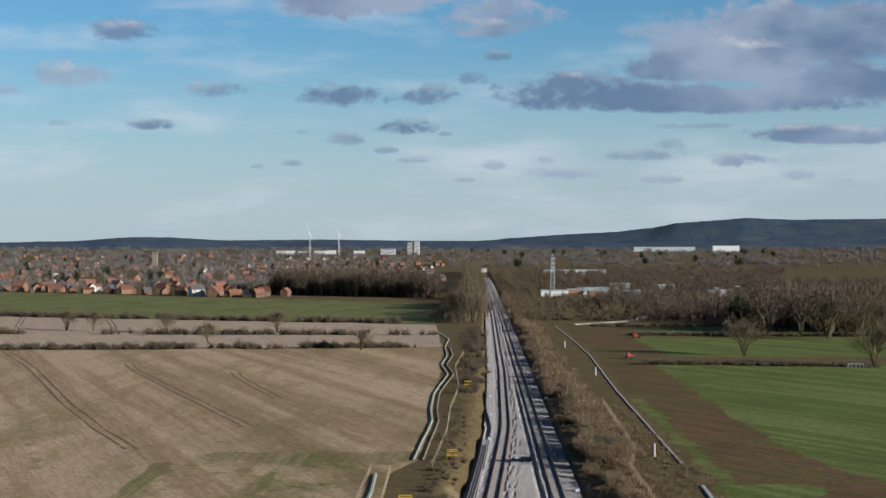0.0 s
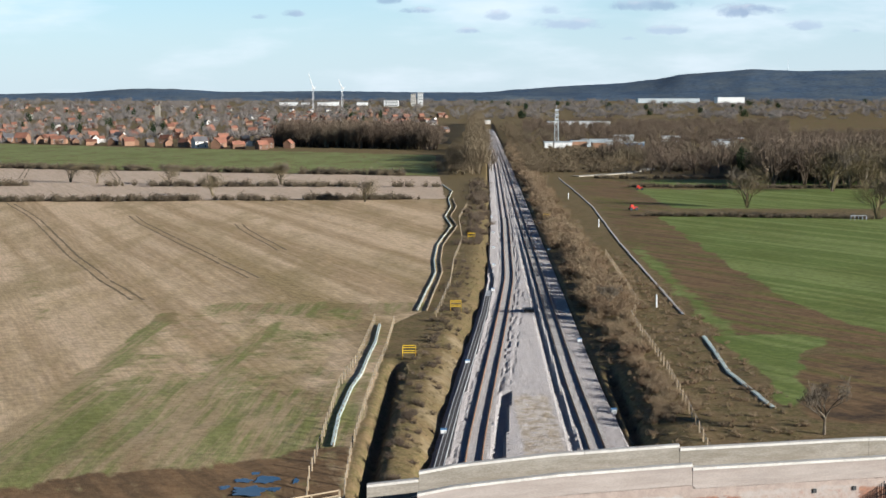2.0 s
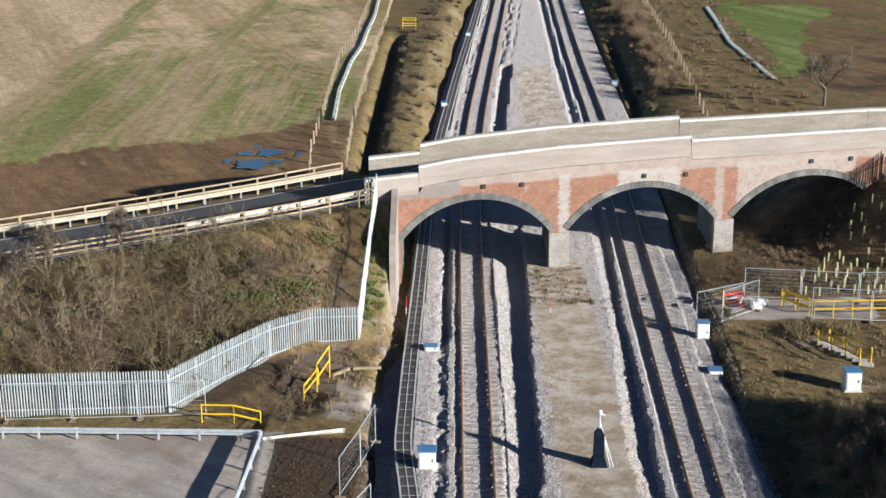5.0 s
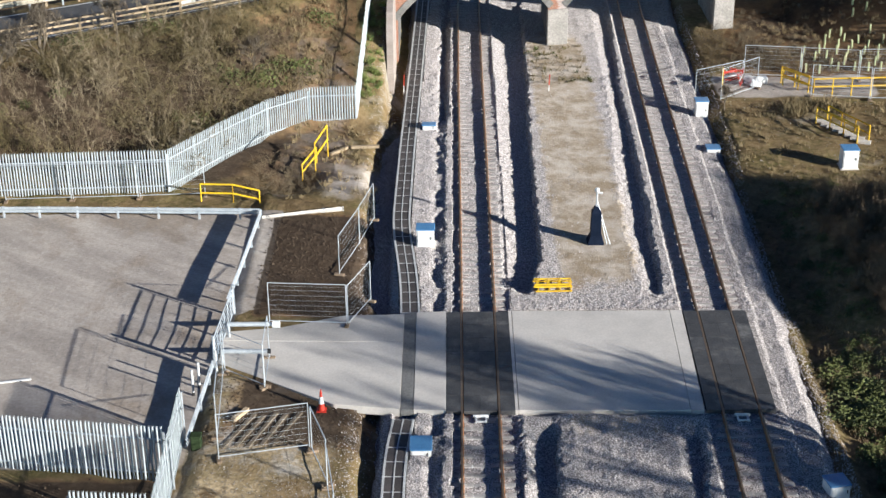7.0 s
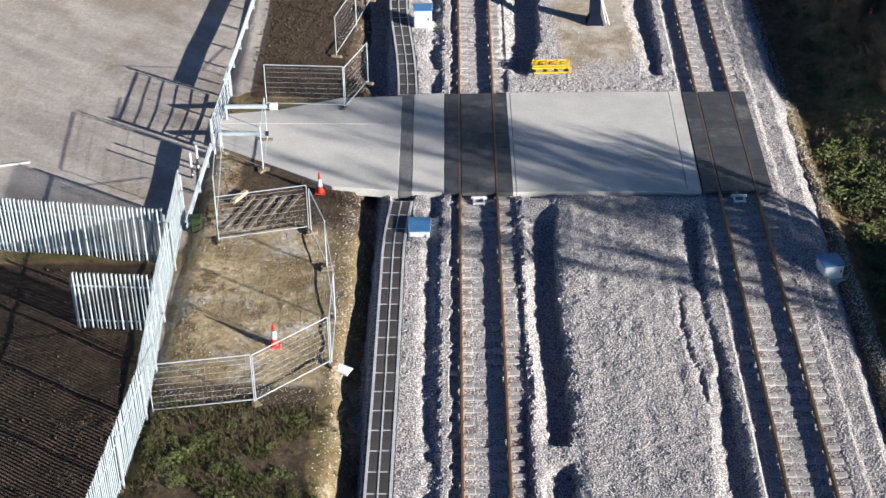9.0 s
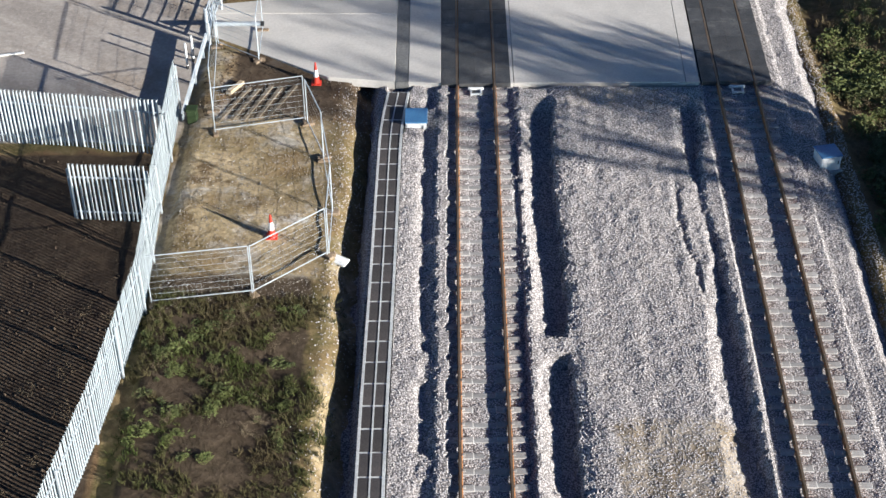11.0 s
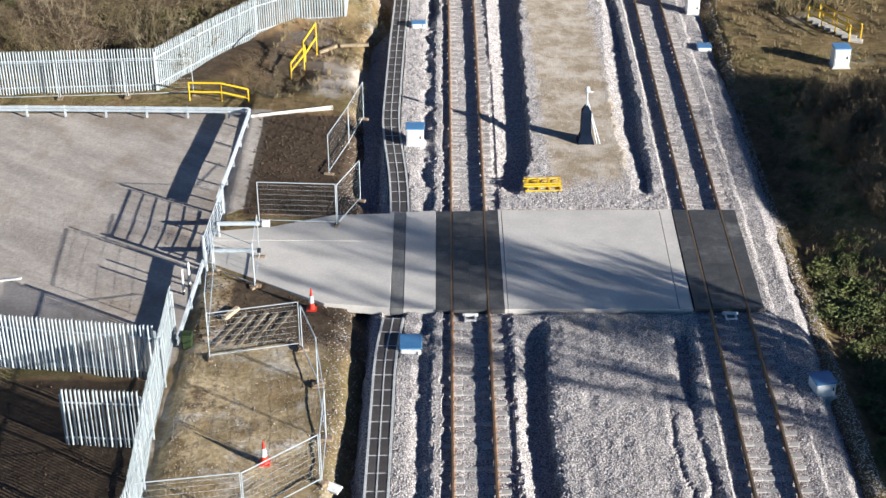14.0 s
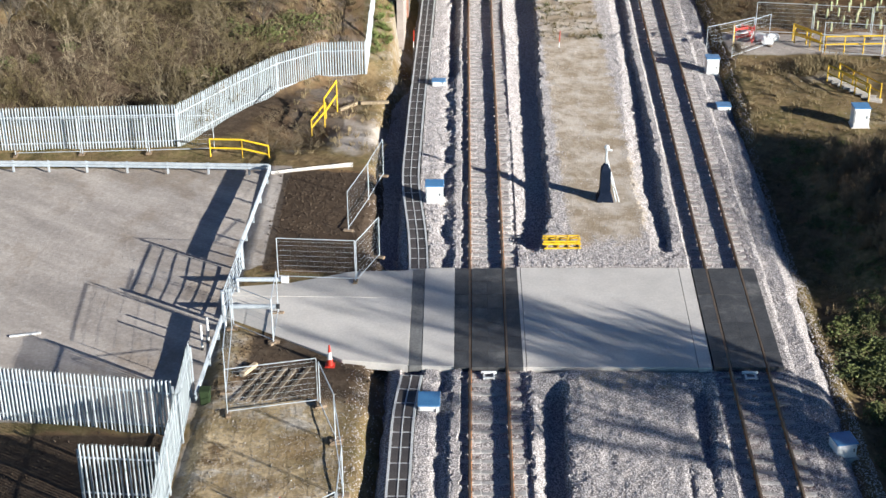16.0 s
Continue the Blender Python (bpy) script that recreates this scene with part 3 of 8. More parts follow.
_tr = eased([0, 35, 50.6, 61, 80, 103, 120, 145, 171, 195, 235, 279, 406, 739, 1710, 2000], [10.2, 11.26, 11.75, 12.0, 12.5, 13.1, 13.7, 14.3, 14.5, 15.0, 15.9, 17.0, 19.9, 27.6, 47.5, 53.5])


def left_track(y):
    return np.interp(y, _yy, _tl)


def right_track(y):
    return np.interp(y, _yy, _tr)


ROAD_LEFT = [(-5.6, 99.6, 5.25), (-11.0, 96.6, 5.0), (-17.6, 92.7, 4.85), (-26.6, 87.6, 4.75), (-45.0, 77.0, 4.5), (-90.0, 52.0, 3.0)]
ROAD_RIGHT = [(37.0, 109.2, 6.7), (60.0, 114.5, 5.6), (120.0, 129.0, 1.5), (200.0, 150.0, 0.3)]


def to_line(x, y, line):
    """Distance from a line and its height at the nearest point."""
    best, zz = np.full(np.shape(x), 1e9), np.zeros(np.shape(x))
    for (x0, y0, z0), (x1, y1, z1) in zip(line, line[1:]):
        dx, dy = x1 - x0, y1 - y0
        s = np.clip(((x - x0) * dx + (y - y0) * dy) / (dx * dx + dy * dy), 0, 1)
        d = np.hypot(x - x0 - s * dx, y - y0 - s * dy)
        near = d < best
        best, zz = np.where(near, d, best), np.where(near, z0 + s * (z1 - z0), zz)
    return best, zz


def between(v, lo, hi, edge):
    return smooth01(v, lo - edge, lo + edge) * (1 - smooth01(v, hi - edge, hi + edge))


def land(x, y):
    """Height of the open ground."""
    x, y = np.asarray(x, float), np.asarray(y, float)
    tl, tr = left_track(np.clip(y, 0, 1990)), right_track(np.clip(y, 0, 1990))
    r = np.hypot(x, y)
    z = 0.05 * value_noise(x, y, 3.0, 1) + 0.05 * value_noise(x, y, 0.9, 3) * (y < 110) * (1 - smooth01(-x, 3.0, 3.4) * between(y, 49.5, 72.4, 0.3)) + 0.12 * value_noise(x, y, 14.0, 2)
    # fields left of the line lie a little higher than the rails, beyond the bridge
    beyond = smooth01(y, 108, 135)
    z = z + beyond * 0.9 * smooth01(tl - x, 3.6, 7.5) * (1 - smooth01(y, 480, 700))
    z = z + beyond * 0.8 * smooth01(x - tr, 4.0, 9.0) * (1 - smooth01(y, 480, 700))
    z = z - 0.35 * (1 - smooth01(y, 74, 84)) * (x < -9.6) * 0.5
    # bed of the railway, under the ballast
    bed = smooth01(x - (tl - 4.7 - 0.85 * between(y, 63, 84, 2) + 0.22 * value_noise(x * 0 + 2.0, y, 3.1, 51) + 0.07 * value_noise(x * 0 + 2.0, y, 0.5, 52)) + 0.4, 0, 1.1) * (1 - smooth01(x - (tr + 2.6), 0, 1.2)) * (1 - smooth01(y, 1700, 1800))
    z = z * (1 - bed) - 1.0 * bed
    z = z - 0.15 * smooth01(-x, 3.0, 3.4) * (1 - smooth01(-x, 3.4, 8.5)) * (1 - beyond)
    # ground falls from the right-hand shoulder, then rises to the bank
    z = z - 1.0 * (1 - smooth01(y, 72, 79)) * smooth01(x, 14.6, 16.0) * (1 - smooth01(x, 16.4, 23.0 - 3.4 * between(y, 58, 80, 4))) * (1 - smooth01(y, 78, 90)) * (1 - bed) * (1 + 0.1 * between(y, 58, 80, 4))
    z = z + 0.9 * smooth01(x, 18 + 5 * smooth01(y, 72, 79), 30 + 5 * smooth01(y, 72, 79)) * (1 - smooth01(y, 80, 96))
    # ditch beside the left-hand field
    z = z - 1.5 * np.exp(-((x + 6.3 - 0.012 * (y - 160)) / 0.8) ** 2) * smooth01(y, 112, 125) * (1 - smooth01(y, 176, 190))
    z = z - 1.2 * np.exp(-((x - 18.7 - 0.033 * (y - 150)) / 0.7) ** 2) * smooth01(y, 122, 132) * (1 - smooth01(y, 176, 190))
    # culvert hollow beside the compound
    z = z - 0.9 * np.exp(-((x + 8.6) / 1.6) ** 2 - ((y - 77.3) / 2.0) ** 2)
    # road banks
    d, zr = to_line(x, y, ROAD_LEFT)
    bank = np.where(d < 3.9, zr, zr - (d - 3.9) / 1.75) + 0.25 * value_noise(x, y, 2.5, 5) * smooth01(d, 4.0, 5.5)
    bank = np.where(x < -3.75, bank, -9)
    z = np.maximum(z, bank)
    d, zr = to_line(x, y, ROAD_RIGHT)
    z = np.maximum(z, np.where(d < 3.9, zr, zr - (d - 3.9) / 1.55) + 0.2 * value_noise(x, y, 2.5, 6) * smooth01(d, 4.0, 5.5))
    # land rises gently far off
    z = z + 22.0 * smooth01(r, 1150, 4300)
    return z


def cover_of(x, y):
    """Which cover lies where: stubble, green, soil; green tint, hardstanding, pale stubble; sodden earth and painted
    shade.
    """
    hedge1, hedge2, hedge3 = 479.7 + 0.095 * x, 546.5 - 0.04 * x, 630.0 - 0.375 * x
    green_end = 858.0 - 0.68 * x
    tl, tr = left_track(np.clip(y, 0, 1990)), right_track(np.clip(y, 0, 1990))
    left_edge = np.interp(y, [110, 140, 185, 215, 230, 280, 330, 480, 700, 900], [-8, -8.3, -7.8, -7.5, -3.0, -1.0, -0.5, 0.0, -4, -6])
    lf = 1 - smooth01(x, left_edge - 1.0, left_edge + 0.6)
    stub = lf * smooth01(y, 112, 130) * (1 - smooth01(y, hedge1 - 2, hedge1 + 2))
    pale = lf * between(y, hedge1 + 2, hedge3 - 3, 2.0)
    green = lf * between(y, hedge3 + 3, green_end, 3.0) * 0.58
    soil = lf * between(y + 3 * value_noise(x, y, 6.0, 44), 100, np.interp(-x, [12, 17, 25, 28, 37, 80], [139, 136, 134, 131, 127, 122]), 3.0) * 0.72
    arc = np.exp(-((y - 234) / 6.0) ** 2) * (1 - smooth01(-x, 33, 40)) + np.exp(-((-x - 41 + 0.7 * value_noise(x, y, 8.0, 45)) / 1.6) ** 2) * between(y, 132, 226, 8)
    stripe = np.exp(-((-x - np.interp(y, [150, 169, 187, 215], [28.5, 27, 26, 24])) / 0.9) ** 2) * between(y, 150, 214, 6)
    inside = (1 - smooth01(-x, 38, 44)) * between(y, 120, 230, 6)
    tint = lf * np.clip(0.80 * arc + 0.8 * stripe + 0.42 * inside + 0.5 * inside * (1 - smooth01(y, 140, 185)) + 0.35 * between(y, 120, 200, 20) * smooth01(-x, 42, 50)
                        + 0.55 * np.exp(-((-x - np.interp(y, [221, 253, 306], [58, 68, 86])) / 2.2) ** 2) * between(y, 215, 310, 12), 0, 1)
    soil = np.maximum(soil, 0.26 * lf * between(-x, 13, 23, 2.5) * between(y, 158, 208, 8))
    # right-hand side, with ragged edges
    x0_, y0_ = x, y
    x = x + 0.9 * value_noise(x0_, y0_, 7.0, 41) + 0.5 * value_noise(x0_, y0_, 2.5, 42)
    y = y + 3.0 * value_noise(x0_, y0_, 9.0, 43)
    g_edge = np.interp(y, [195, 209, 222, 241, 263, 294, 339, 410, 430, 540, 610], [62.5, 60, 56, 54, 53.6, 53.8, 54.2, 56, 60, 64, 66])
    r_end = np.interp(y, [140, 160, 205, 230, 272, 338, 447, 610], [34.5, 34.5, 35.5, 36, 37, 38.5, 43.5, 46])
    rf = smooth01(x, r_end, r_end + 1.5)
    soil = np.maximum(soil, 0.85 * rf * (1 - smooth01(x, g_edge + 1, g_edge + 4)) * between(y, 196, 620, 4))
    green = np.maximum(green, smooth01(x, g_edge - 1.2, g_edge + 1.8) * between(y, 188, 418 - 0.1 * x + 6, 4))
    green = np.maximum(green, smooth01(x, 62, 68) * between(y, 440, 535, 4))
    green = np.maximum(green, smooth01(x, 55, 90) * between(y, 560, 600, 4) * 0.8)
    green = np.maximum(green, 0.62 * rf * (1 - smooth01(x, r_end + 2, r_end + 7)) * between(y, 200, 330, 10))
    patch_edge = np.interp(y, [155, 165, 178, 188, 196, 206], [36, 38.5, 41, 42.5, 46, 52])
    green = np.maximum(green, 0.95 * rf * (1 - smooth01(x, patch_edge - 1, patch_edge + 1)) * between(y, 158, 206, 3))
    pale = np.maximum(pale, 0.5 * between(x0_ - tl, -7.0, -3.4, 0.8) * between(y0_, 138, 212, 6))
    soil = np.maximum(soil, rf * smooth01(x, patch_edge - 1, patch_edge + 1) * between(y, 150, 192, 3))
    wet_field = 0.42 * rf * smooth01(x, patch_edge, patch_edge + 2) * between(y, 150, 189, 4)
    soil = np.maximum(soil, 0.8 * smooth01(x, 300, 420) * between(y, 1300, 2600, 120))
    x, y = x0_, y0_
    # compound and works ground beside the crossing
    hard = (1 - smooth01(x, -9.7 + 1.0 * between(y, 61.5, 73, 0.4), -9.3 + 1.0 * between(y, 61.5, 73, 0.4))) * between(y, 49.2, 72.6, 0.4)
    hard = np.maximum(hard, smooth01(x, -10.6, -9.9) * (1 - smooth01(x, -4.6, -3.4)) * between(y, 40.6, 56.0, 0.8) * 0.62)
    hard = np.maximum(hard, smooth01(x, 16.2, 17.0) * (1 - smooth01(x, 26, 27)) * between(y, 88.5, 92.5, 0.8) * 0.9)
    hard = np.maximum(hard, 0.42 * smooth01(x, -10, -9) * (1 - smooth01(x, -2.8, -2.2)) * between(y, 72, 92, 3))
    soil = np.maximum(soil, smooth01(x, -9.2, -8.6) * (1 - smooth01(x, -3.4, -2.6)) * np.maximum(between(y, 61.0, 72.2, 0.4), between(y, 50.5, 55.5, 0.6)))
    soil = np.maximum(soil, 0.75 * (1 - smooth01(x, -10.6, -10.0)) * between(y, 20, 48.6, 0.5))
    hard = np.maximum(hard, 0.45 * smooth01(x, -4.6, -3.9) * (1 - smooth01(x, -2.0, -1.6)) * between(y, 26, 97, 1.0))
    hard = np.where((x > -10.4) & (x < -3.9) & (y < 56.5) & (y > 40), np.minimum(hard, 0.50), hard)
    wet_shade = np.maximum(wet_field, smooth01(x, -9.0, -8.6) * (1 - smooth01(x, -4.0, -3.4)) * between(y, 61.2, 72.0, 0.5))
    wet_shade = np.maximum(wet_shade, 0.74 * smooth01(x, -8.9, -8.2) * (1 - smooth01(x, -4.6, -3.6)) * between(y, 50.5, 56.0, 0.7))
    wet_shade = np.maximum(wet_shade, 0.86 * (1 - smooth01(x, -10.8, -10.2)) * between(y, 20, 48.4, 0.4))
    # dark earth of the verge, deepened to paint in a shadow lying there
    wet_shade = np.maximum(wet_shade, 0.80 * smooth01(x, -9.9, -9.4) * (1 - smooth01(x, -4.8, -4.0)) * between(y, 26, 41.0, 0.8))
    # patchy darker band left of the cable trough
    wet_shade = np.maximum(wet_shade, 0.5 * between(x, -4.9, -2.7, 0.5) * between(y, 47, 76, 1.0))
    # dark ground under road-bank scrub, with shade between the bushes painted in
    wet_shade = np.maximum(wet_shade, np.interp(x, [-14, -8], [0.8, 0.4]) * (x < -6.0) * between(y, 76.5, 99, 1) * smooth01(to_line(x, y, ROAD_LEFT)[0], 4.0, 5.5))
    # darker ground among the planted saplings
    wet_shade = np.maximum(wet_shade, 0.5 * smooth01(x, 18.5, 20.5) * between(y, 93, 116, 2))
    # bare earth under the scrub of both banks
    d, _ = to_line(x, y, ROAD_LEFT)
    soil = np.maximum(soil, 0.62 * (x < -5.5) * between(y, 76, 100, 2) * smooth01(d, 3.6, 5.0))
    soil = np.maximum(soil, 0.75 * smooth01(x, 17, 20) * between(y, 91, 118, 2))
    soil = np.maximum(soil, 0.3 * smooth01(x, 15, 17) * between(y, 30, 76, 3) * (1 - smooth01(x, 40, 50)))
    hard = np.maximum(hard, 0.30 * smooth01(x, 15.5, 17) * between(y, 77, 88, 2) * (1 - smooth01(x, 24, 27)))
    soil = np.maximum(soil, 0.26 * smooth01(x - tr, 4, 6) * (1 - rf) * between(y, 105, 300, 5))
    return stub, green, soil, tint, hard, pale, wet_shade


def spaced(marks):
    """Grid lines from stretches (end, step), starting at the first mark."""
    out = [marks[0]]
    for end, step in marks[1:]:
        k = max(1, int(round((end - out[-1]) / step)))
        out.extend(list(np.linspace(out[-1], end, k + 1)[1:]))
    return np.array(out)


gx = spaced([-3600, (-1200, 150), (-400, 40), (-150, 10), (-60, 3), (-30, 1.0), (-2, 0.3), (14, 1.6), (36, 0.4), (70, 1.5), (200, 5), (500, 20), (1300, 60), (3600, 200)])
gy = spaced([-300, (0, 60), (22, 2), (30, 0.8), (115, 0.35), (250, 1.2), (500, 3), (720, 5), (1100, 12), (2000, 40), (4950, 150)])
GX, GY = np.meshgrid(gx, gy, indexing="xy")
verts = np.stack([GX.ravel(), GY.ravel(), land(GX, GY).ravel()], 1)
ii = np.arange(GX.size).reshape(GX.shape)
quads = np.stack([ii[:-1, :-1].ravel(), ii[:-1, 1:].ravel(), ii[1:, 1:].ravel(), ii[1:, :-1].ravel()], 1)
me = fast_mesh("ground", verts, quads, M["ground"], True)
stub, green_, soil_, tint_, hard_, pale_, wet_shade_ = [a.ravel() for a in cover_of(GX, GY)]
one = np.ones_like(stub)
for key, chans in (("zone_a", (stub, green_, soil_, wet_shade_)), ("zone_b", (tint_, hard_, pale_, one))):
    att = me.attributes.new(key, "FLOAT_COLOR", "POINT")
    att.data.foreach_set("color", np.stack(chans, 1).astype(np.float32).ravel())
ground = new("ground", me)
tagged(ground, "open ground of stubble fields, green pasture, mud and rough grass", "ground", kind="structure")


# ---- ballast ----
TROUGH = eased([0, 34, 40.5, 49.7, 51.3, 52.6, 61.6, 65.0, 68.5, 71, 81.3, 93.7, 110, 125, 139, 165, 194, 235, 280, 2000],
               [-2.4, -2.22, -2.12, -2.03, -1.98, -1.66, -1.66, -1.80, -2.12, -2.33, -2.2, -1.93, -1.62, -1.3, -0.5, 1.1, 3.1, 5.8, 8.2, 8.2], 1)


def hump(v, a0, a1, b1, b0):
    """0 outside a0..b0, 1 between a1 and b1."""
    return np.clip((v - a0) / (a1 - a0 + 1e-6), 0, 1) * np.clip((b0 - v) / (b0 - b1 + 1e-6), 0, 1)


# edges of the trenches left open in the stone, along the line: y, x of one side, x of the other
TRENCH_NEAR = ([33, 35.7, 36.7, 37.8, 38.9, 41.9, 43.6, 45.2, 48.9, 51.7], [3.12, 3.20, 3.44, 3.33, 3.21, 3.29, 3.10, 3.13, 3.32, 3.50], [4.05, 4.12, 4.02, 3.95, 4.16, 4.19, 4.20, 4.15, 4.24, 4.40])
TRENCH_NEAR_RIGHT = ([33, 36.1, 38.9, 40.3, 41.9, 44.5, 46.9, 48.8, 51.6], [8.50, 8.66, 8.89, 9.15, 9.40, 9.25, 9.22, 9.09, 9.23], [9.60, 9.64, 9.67, 9.68, 9.72, 9.53, 9.62, 9.95, 10.1])
TRENCH_FAR = ([63.2, 64.4, 67.4, 74.1, 82.0, 91.4, 99.2, 110], [3.2, 3.01, 3.19, 3.35, 3.46, 3.68, 3.66, 3.7], [3.9, 4.07, 4.64, 4.74, 4.85, 5.16, 5.36, 5.5])
TRENCH_FAR_RIGHT = ([63.1, 65.5, 70.5, 77.8, 86.4, 91.3, 101.5, 110], [9.56, 9.49, 9.38, 9.73, 10.30, 10.45, 10.69, 11.0], [9.96, 10.16, 10.38, 10.65, 10.81, 10.88, 11.47, 11.8])


def carve(x, y, lines, ease=0.3, steep=0.15):
    """1 in the bottom of a trench, 0 outside it: an easy slope down into it, and a steep face across."""
    ys, left, right = lines
    return np.clip((x - np.interp(y, ys, left) + ease) / (ease + 0.3), 0, 1) * np.clip((np.interp(y, ys, right) - x) / steep, 0, 1)


def ballast_height(x, y):
    tl, tr = left_track(y), right_track(y)
    wob = 0.16 * value_noise(x * 0 + 3.0, y, 5.7, 11) + 0.07 * value_noise(x * 0 + 8.0, y, 1.7, 17) + 0.08 * value_noise(x, y, 0.55, 12)
    sway = 0.20 * value_noise(x * 0 + 5.0, y, 3.1, 18) + 0.13 * value_noise(x, y, 1.3, 19)
    ragged_x = x + 0.05 * value_noise(x, y, 0.8, 66) + 0.06 * value_noise(x, y, 0.36, 61) + 0.09 * value_noise(x, y, 0.17, 62)
    low = -0.95
    z = np.full(np.shape(x), low)

    def lift(height, cov):
        return np.maximum(z, low + (height - low) * np.clip(cov, 0, 1))

    for c in (tl, tr):
        z = lift(-0.19, hump(x - c + wob * 0.5, -2.75, -1.75, 1.75, 2.75))
        z = z - 0.015 * hump(x - c, -1.45, -1.2, 1.2, 1.45)
    near, far = 1 - smooth01(y, 52.6, 53.2), smooth01(y, 61.2, 61.8)
    beyond = smooth01(y, 104, 112)
    inner = hump(x, tl + 1.30, tl + 1.48, tr - 1.48, tr - 1.30)
    # stone heaped level between the tracks, with trenches left open beside both
    z = lift(-0.09, (near + far) * inner)
    edge = near * hump(x - tl, 1.28, 1.5, 1.62, 1.9)
    z = z + 0.035 * edge + near * hump(x, 4.2, 4.9, 8.2, 9.2) * (0.06 + 0.05 * value_noise(x, y * 0.3, 1.6, 63))
    z = z + 0.04 * near * hump(ragged_x, 4.15, 4.4, 4.5, 5.2)
    pocket = hump(y + wob, 30, 31, 36.5, 36.9) + hump(y + wob, 37.6, 38.0, 50.8, 52.2)
    z = z - 0.46 * near * np.clip(pocket, 0, 1) * carve(ragged_x, y, TRENCH_NEAR, 0.35, 0.12)
    shallow = 0.36 - 0.2 * between(y, 43.4, 46.4, 0.8)
    z = z - shallow * near * hump(y, 30, 31, 50.8, 52.2) * carve(ragged_x, y, TRENCH_NEAR_RIGHT, 0.3, 0.25)
    z = z - 0.12 * near * np.exp(-((ragged_x - np.interp(y, [34, 38.4, 40.4, 45.3, 51.7], [2.5, 2.55, 2.74, 2.72, 2.85])) / 0.09) ** 2)
    z = z - 0.11 * hump(y, 38.5, 40, 45, 47) * np.exp(-((ragged_x - np.interp(y, [39, 41.2, 42.8, 45.2], [8.75, 8.58, 8.40, 8.45])) / 0.10) ** 2)
    z = z - 0.44 * far * (1 - beyond) * hump(y + wob, 63.0, 64.4, 108, 112) * carve(ragged_x, y, TRENCH_FAR, 0.6, 0.15)
    z = z - 0.36 * far * (1 - beyond) * hump(y + wob, 62.9, 64.0, 108, 112) * carve(ragged_x, y, TRENCH_FAR_RIGHT, 0.5, 0.25)
    # beyond the bridge: one deep trench beside the left-hand track, then shallow grooves
    deep = hump(y + wob, 112, 118, 170, 171.5)
    z = z - 0.50 * beyond * deep * np.clip((ragged_x - tl - 1.45) / 0.35, 0, 1) * np.clip((tl + 2.85 + 0.3 * wob - ragged_x) / 0.15, 0, 1)
    ragged_groove = np.clip(0.6 + 0.9 * value_noise(x, y, 2.6, 67), 0, 1)
    z = z - 0.16 * beyond * (1 - deep) * ragged_groove * (np.exp(-((x - tl - 1.7 + wob) / 0.22) ** 2) + 0.7 * np.exp(-((x - tl - 2.6 + sway) / 0.16) ** 2) * (y < 260))
    z = z - 0.26 * beyond * (1 - smooth01(y, 300, 420)) * np.clip((ragged_x - tr + 2.75) / 0.4, 0, 1) * np.clip((tr - 1.75 - ragged_x) / 0.25, 0, 1)
    # between trough and left-hand track, and the outer shoulder of the other
    z = lift(-0.15, hump(x + wob * 0.6, tl - 4.15, tl - 3.9, tl - 1.6, tl - 1.2))
    z = lift(-0.07, (1 - beyond) * hump(ragged_x - tl, -2.0, -1.5, -1.12, -0.98))
    ragged_dip = np.clip(0.55 + 0.9 * value_noise(x, y, 0.75, 64) + 0.5 * value_noise(x, y, 0.33, 65), 0, 1)
    z = z - 0.17 * ragged_dip * np.exp(-((x - tl + 1.88 + 0.5 * wob + 0.35 * sway) / 0.27) ** 2)
    z = z - 0.36 * hump(y + wob, 85.3, 86.2, 110, 114) * np.clip((ragged_x - tl + 2.0) / 0.3, 0, 1) * np.clip((tl - 1.28 - ragged_x) / 0.3, 0, 1)
    z = lift(-0.28 + 0.1 * beyond, hump(x + wob * (1 - 0.7 * beyond), tr + 1.4, tr + 1.5, tr + 2.6 + 0.5 * beyond, tr + 3.5))
    tx = np.interp(y, _yy, TROUGH)
    z = np.where(np.abs(x - tx) < 0.46, np.minimum(z, -0.4), z)
    fall = 0.75 + 0.55 * between(y, 63, 84, 2)
    z = np.where(x - tx < -0.46, np.minimum(z, -0.2 - 0.45 * np.clip(tx - 0.46 - x + 0.25 * wob, 0, fall)), z)
    trodden = 1 - 0.6 * hump(y, 62, 65, 99, 104) * hump(x, 5.2, 6.0, 8.8, 9.8)
    lumps = 0.022 * value_noise(x, y, 0.55, 14) + 0.016 * value_noise(x, y, 0.24, 15)
    ruts = 0.016 * value_noise(x, y * 0.12, 0.33, 16) * hump(x, 4.6, 5.2, 8.8, 9.3) * near
    return z + lumps * trodden + ruts


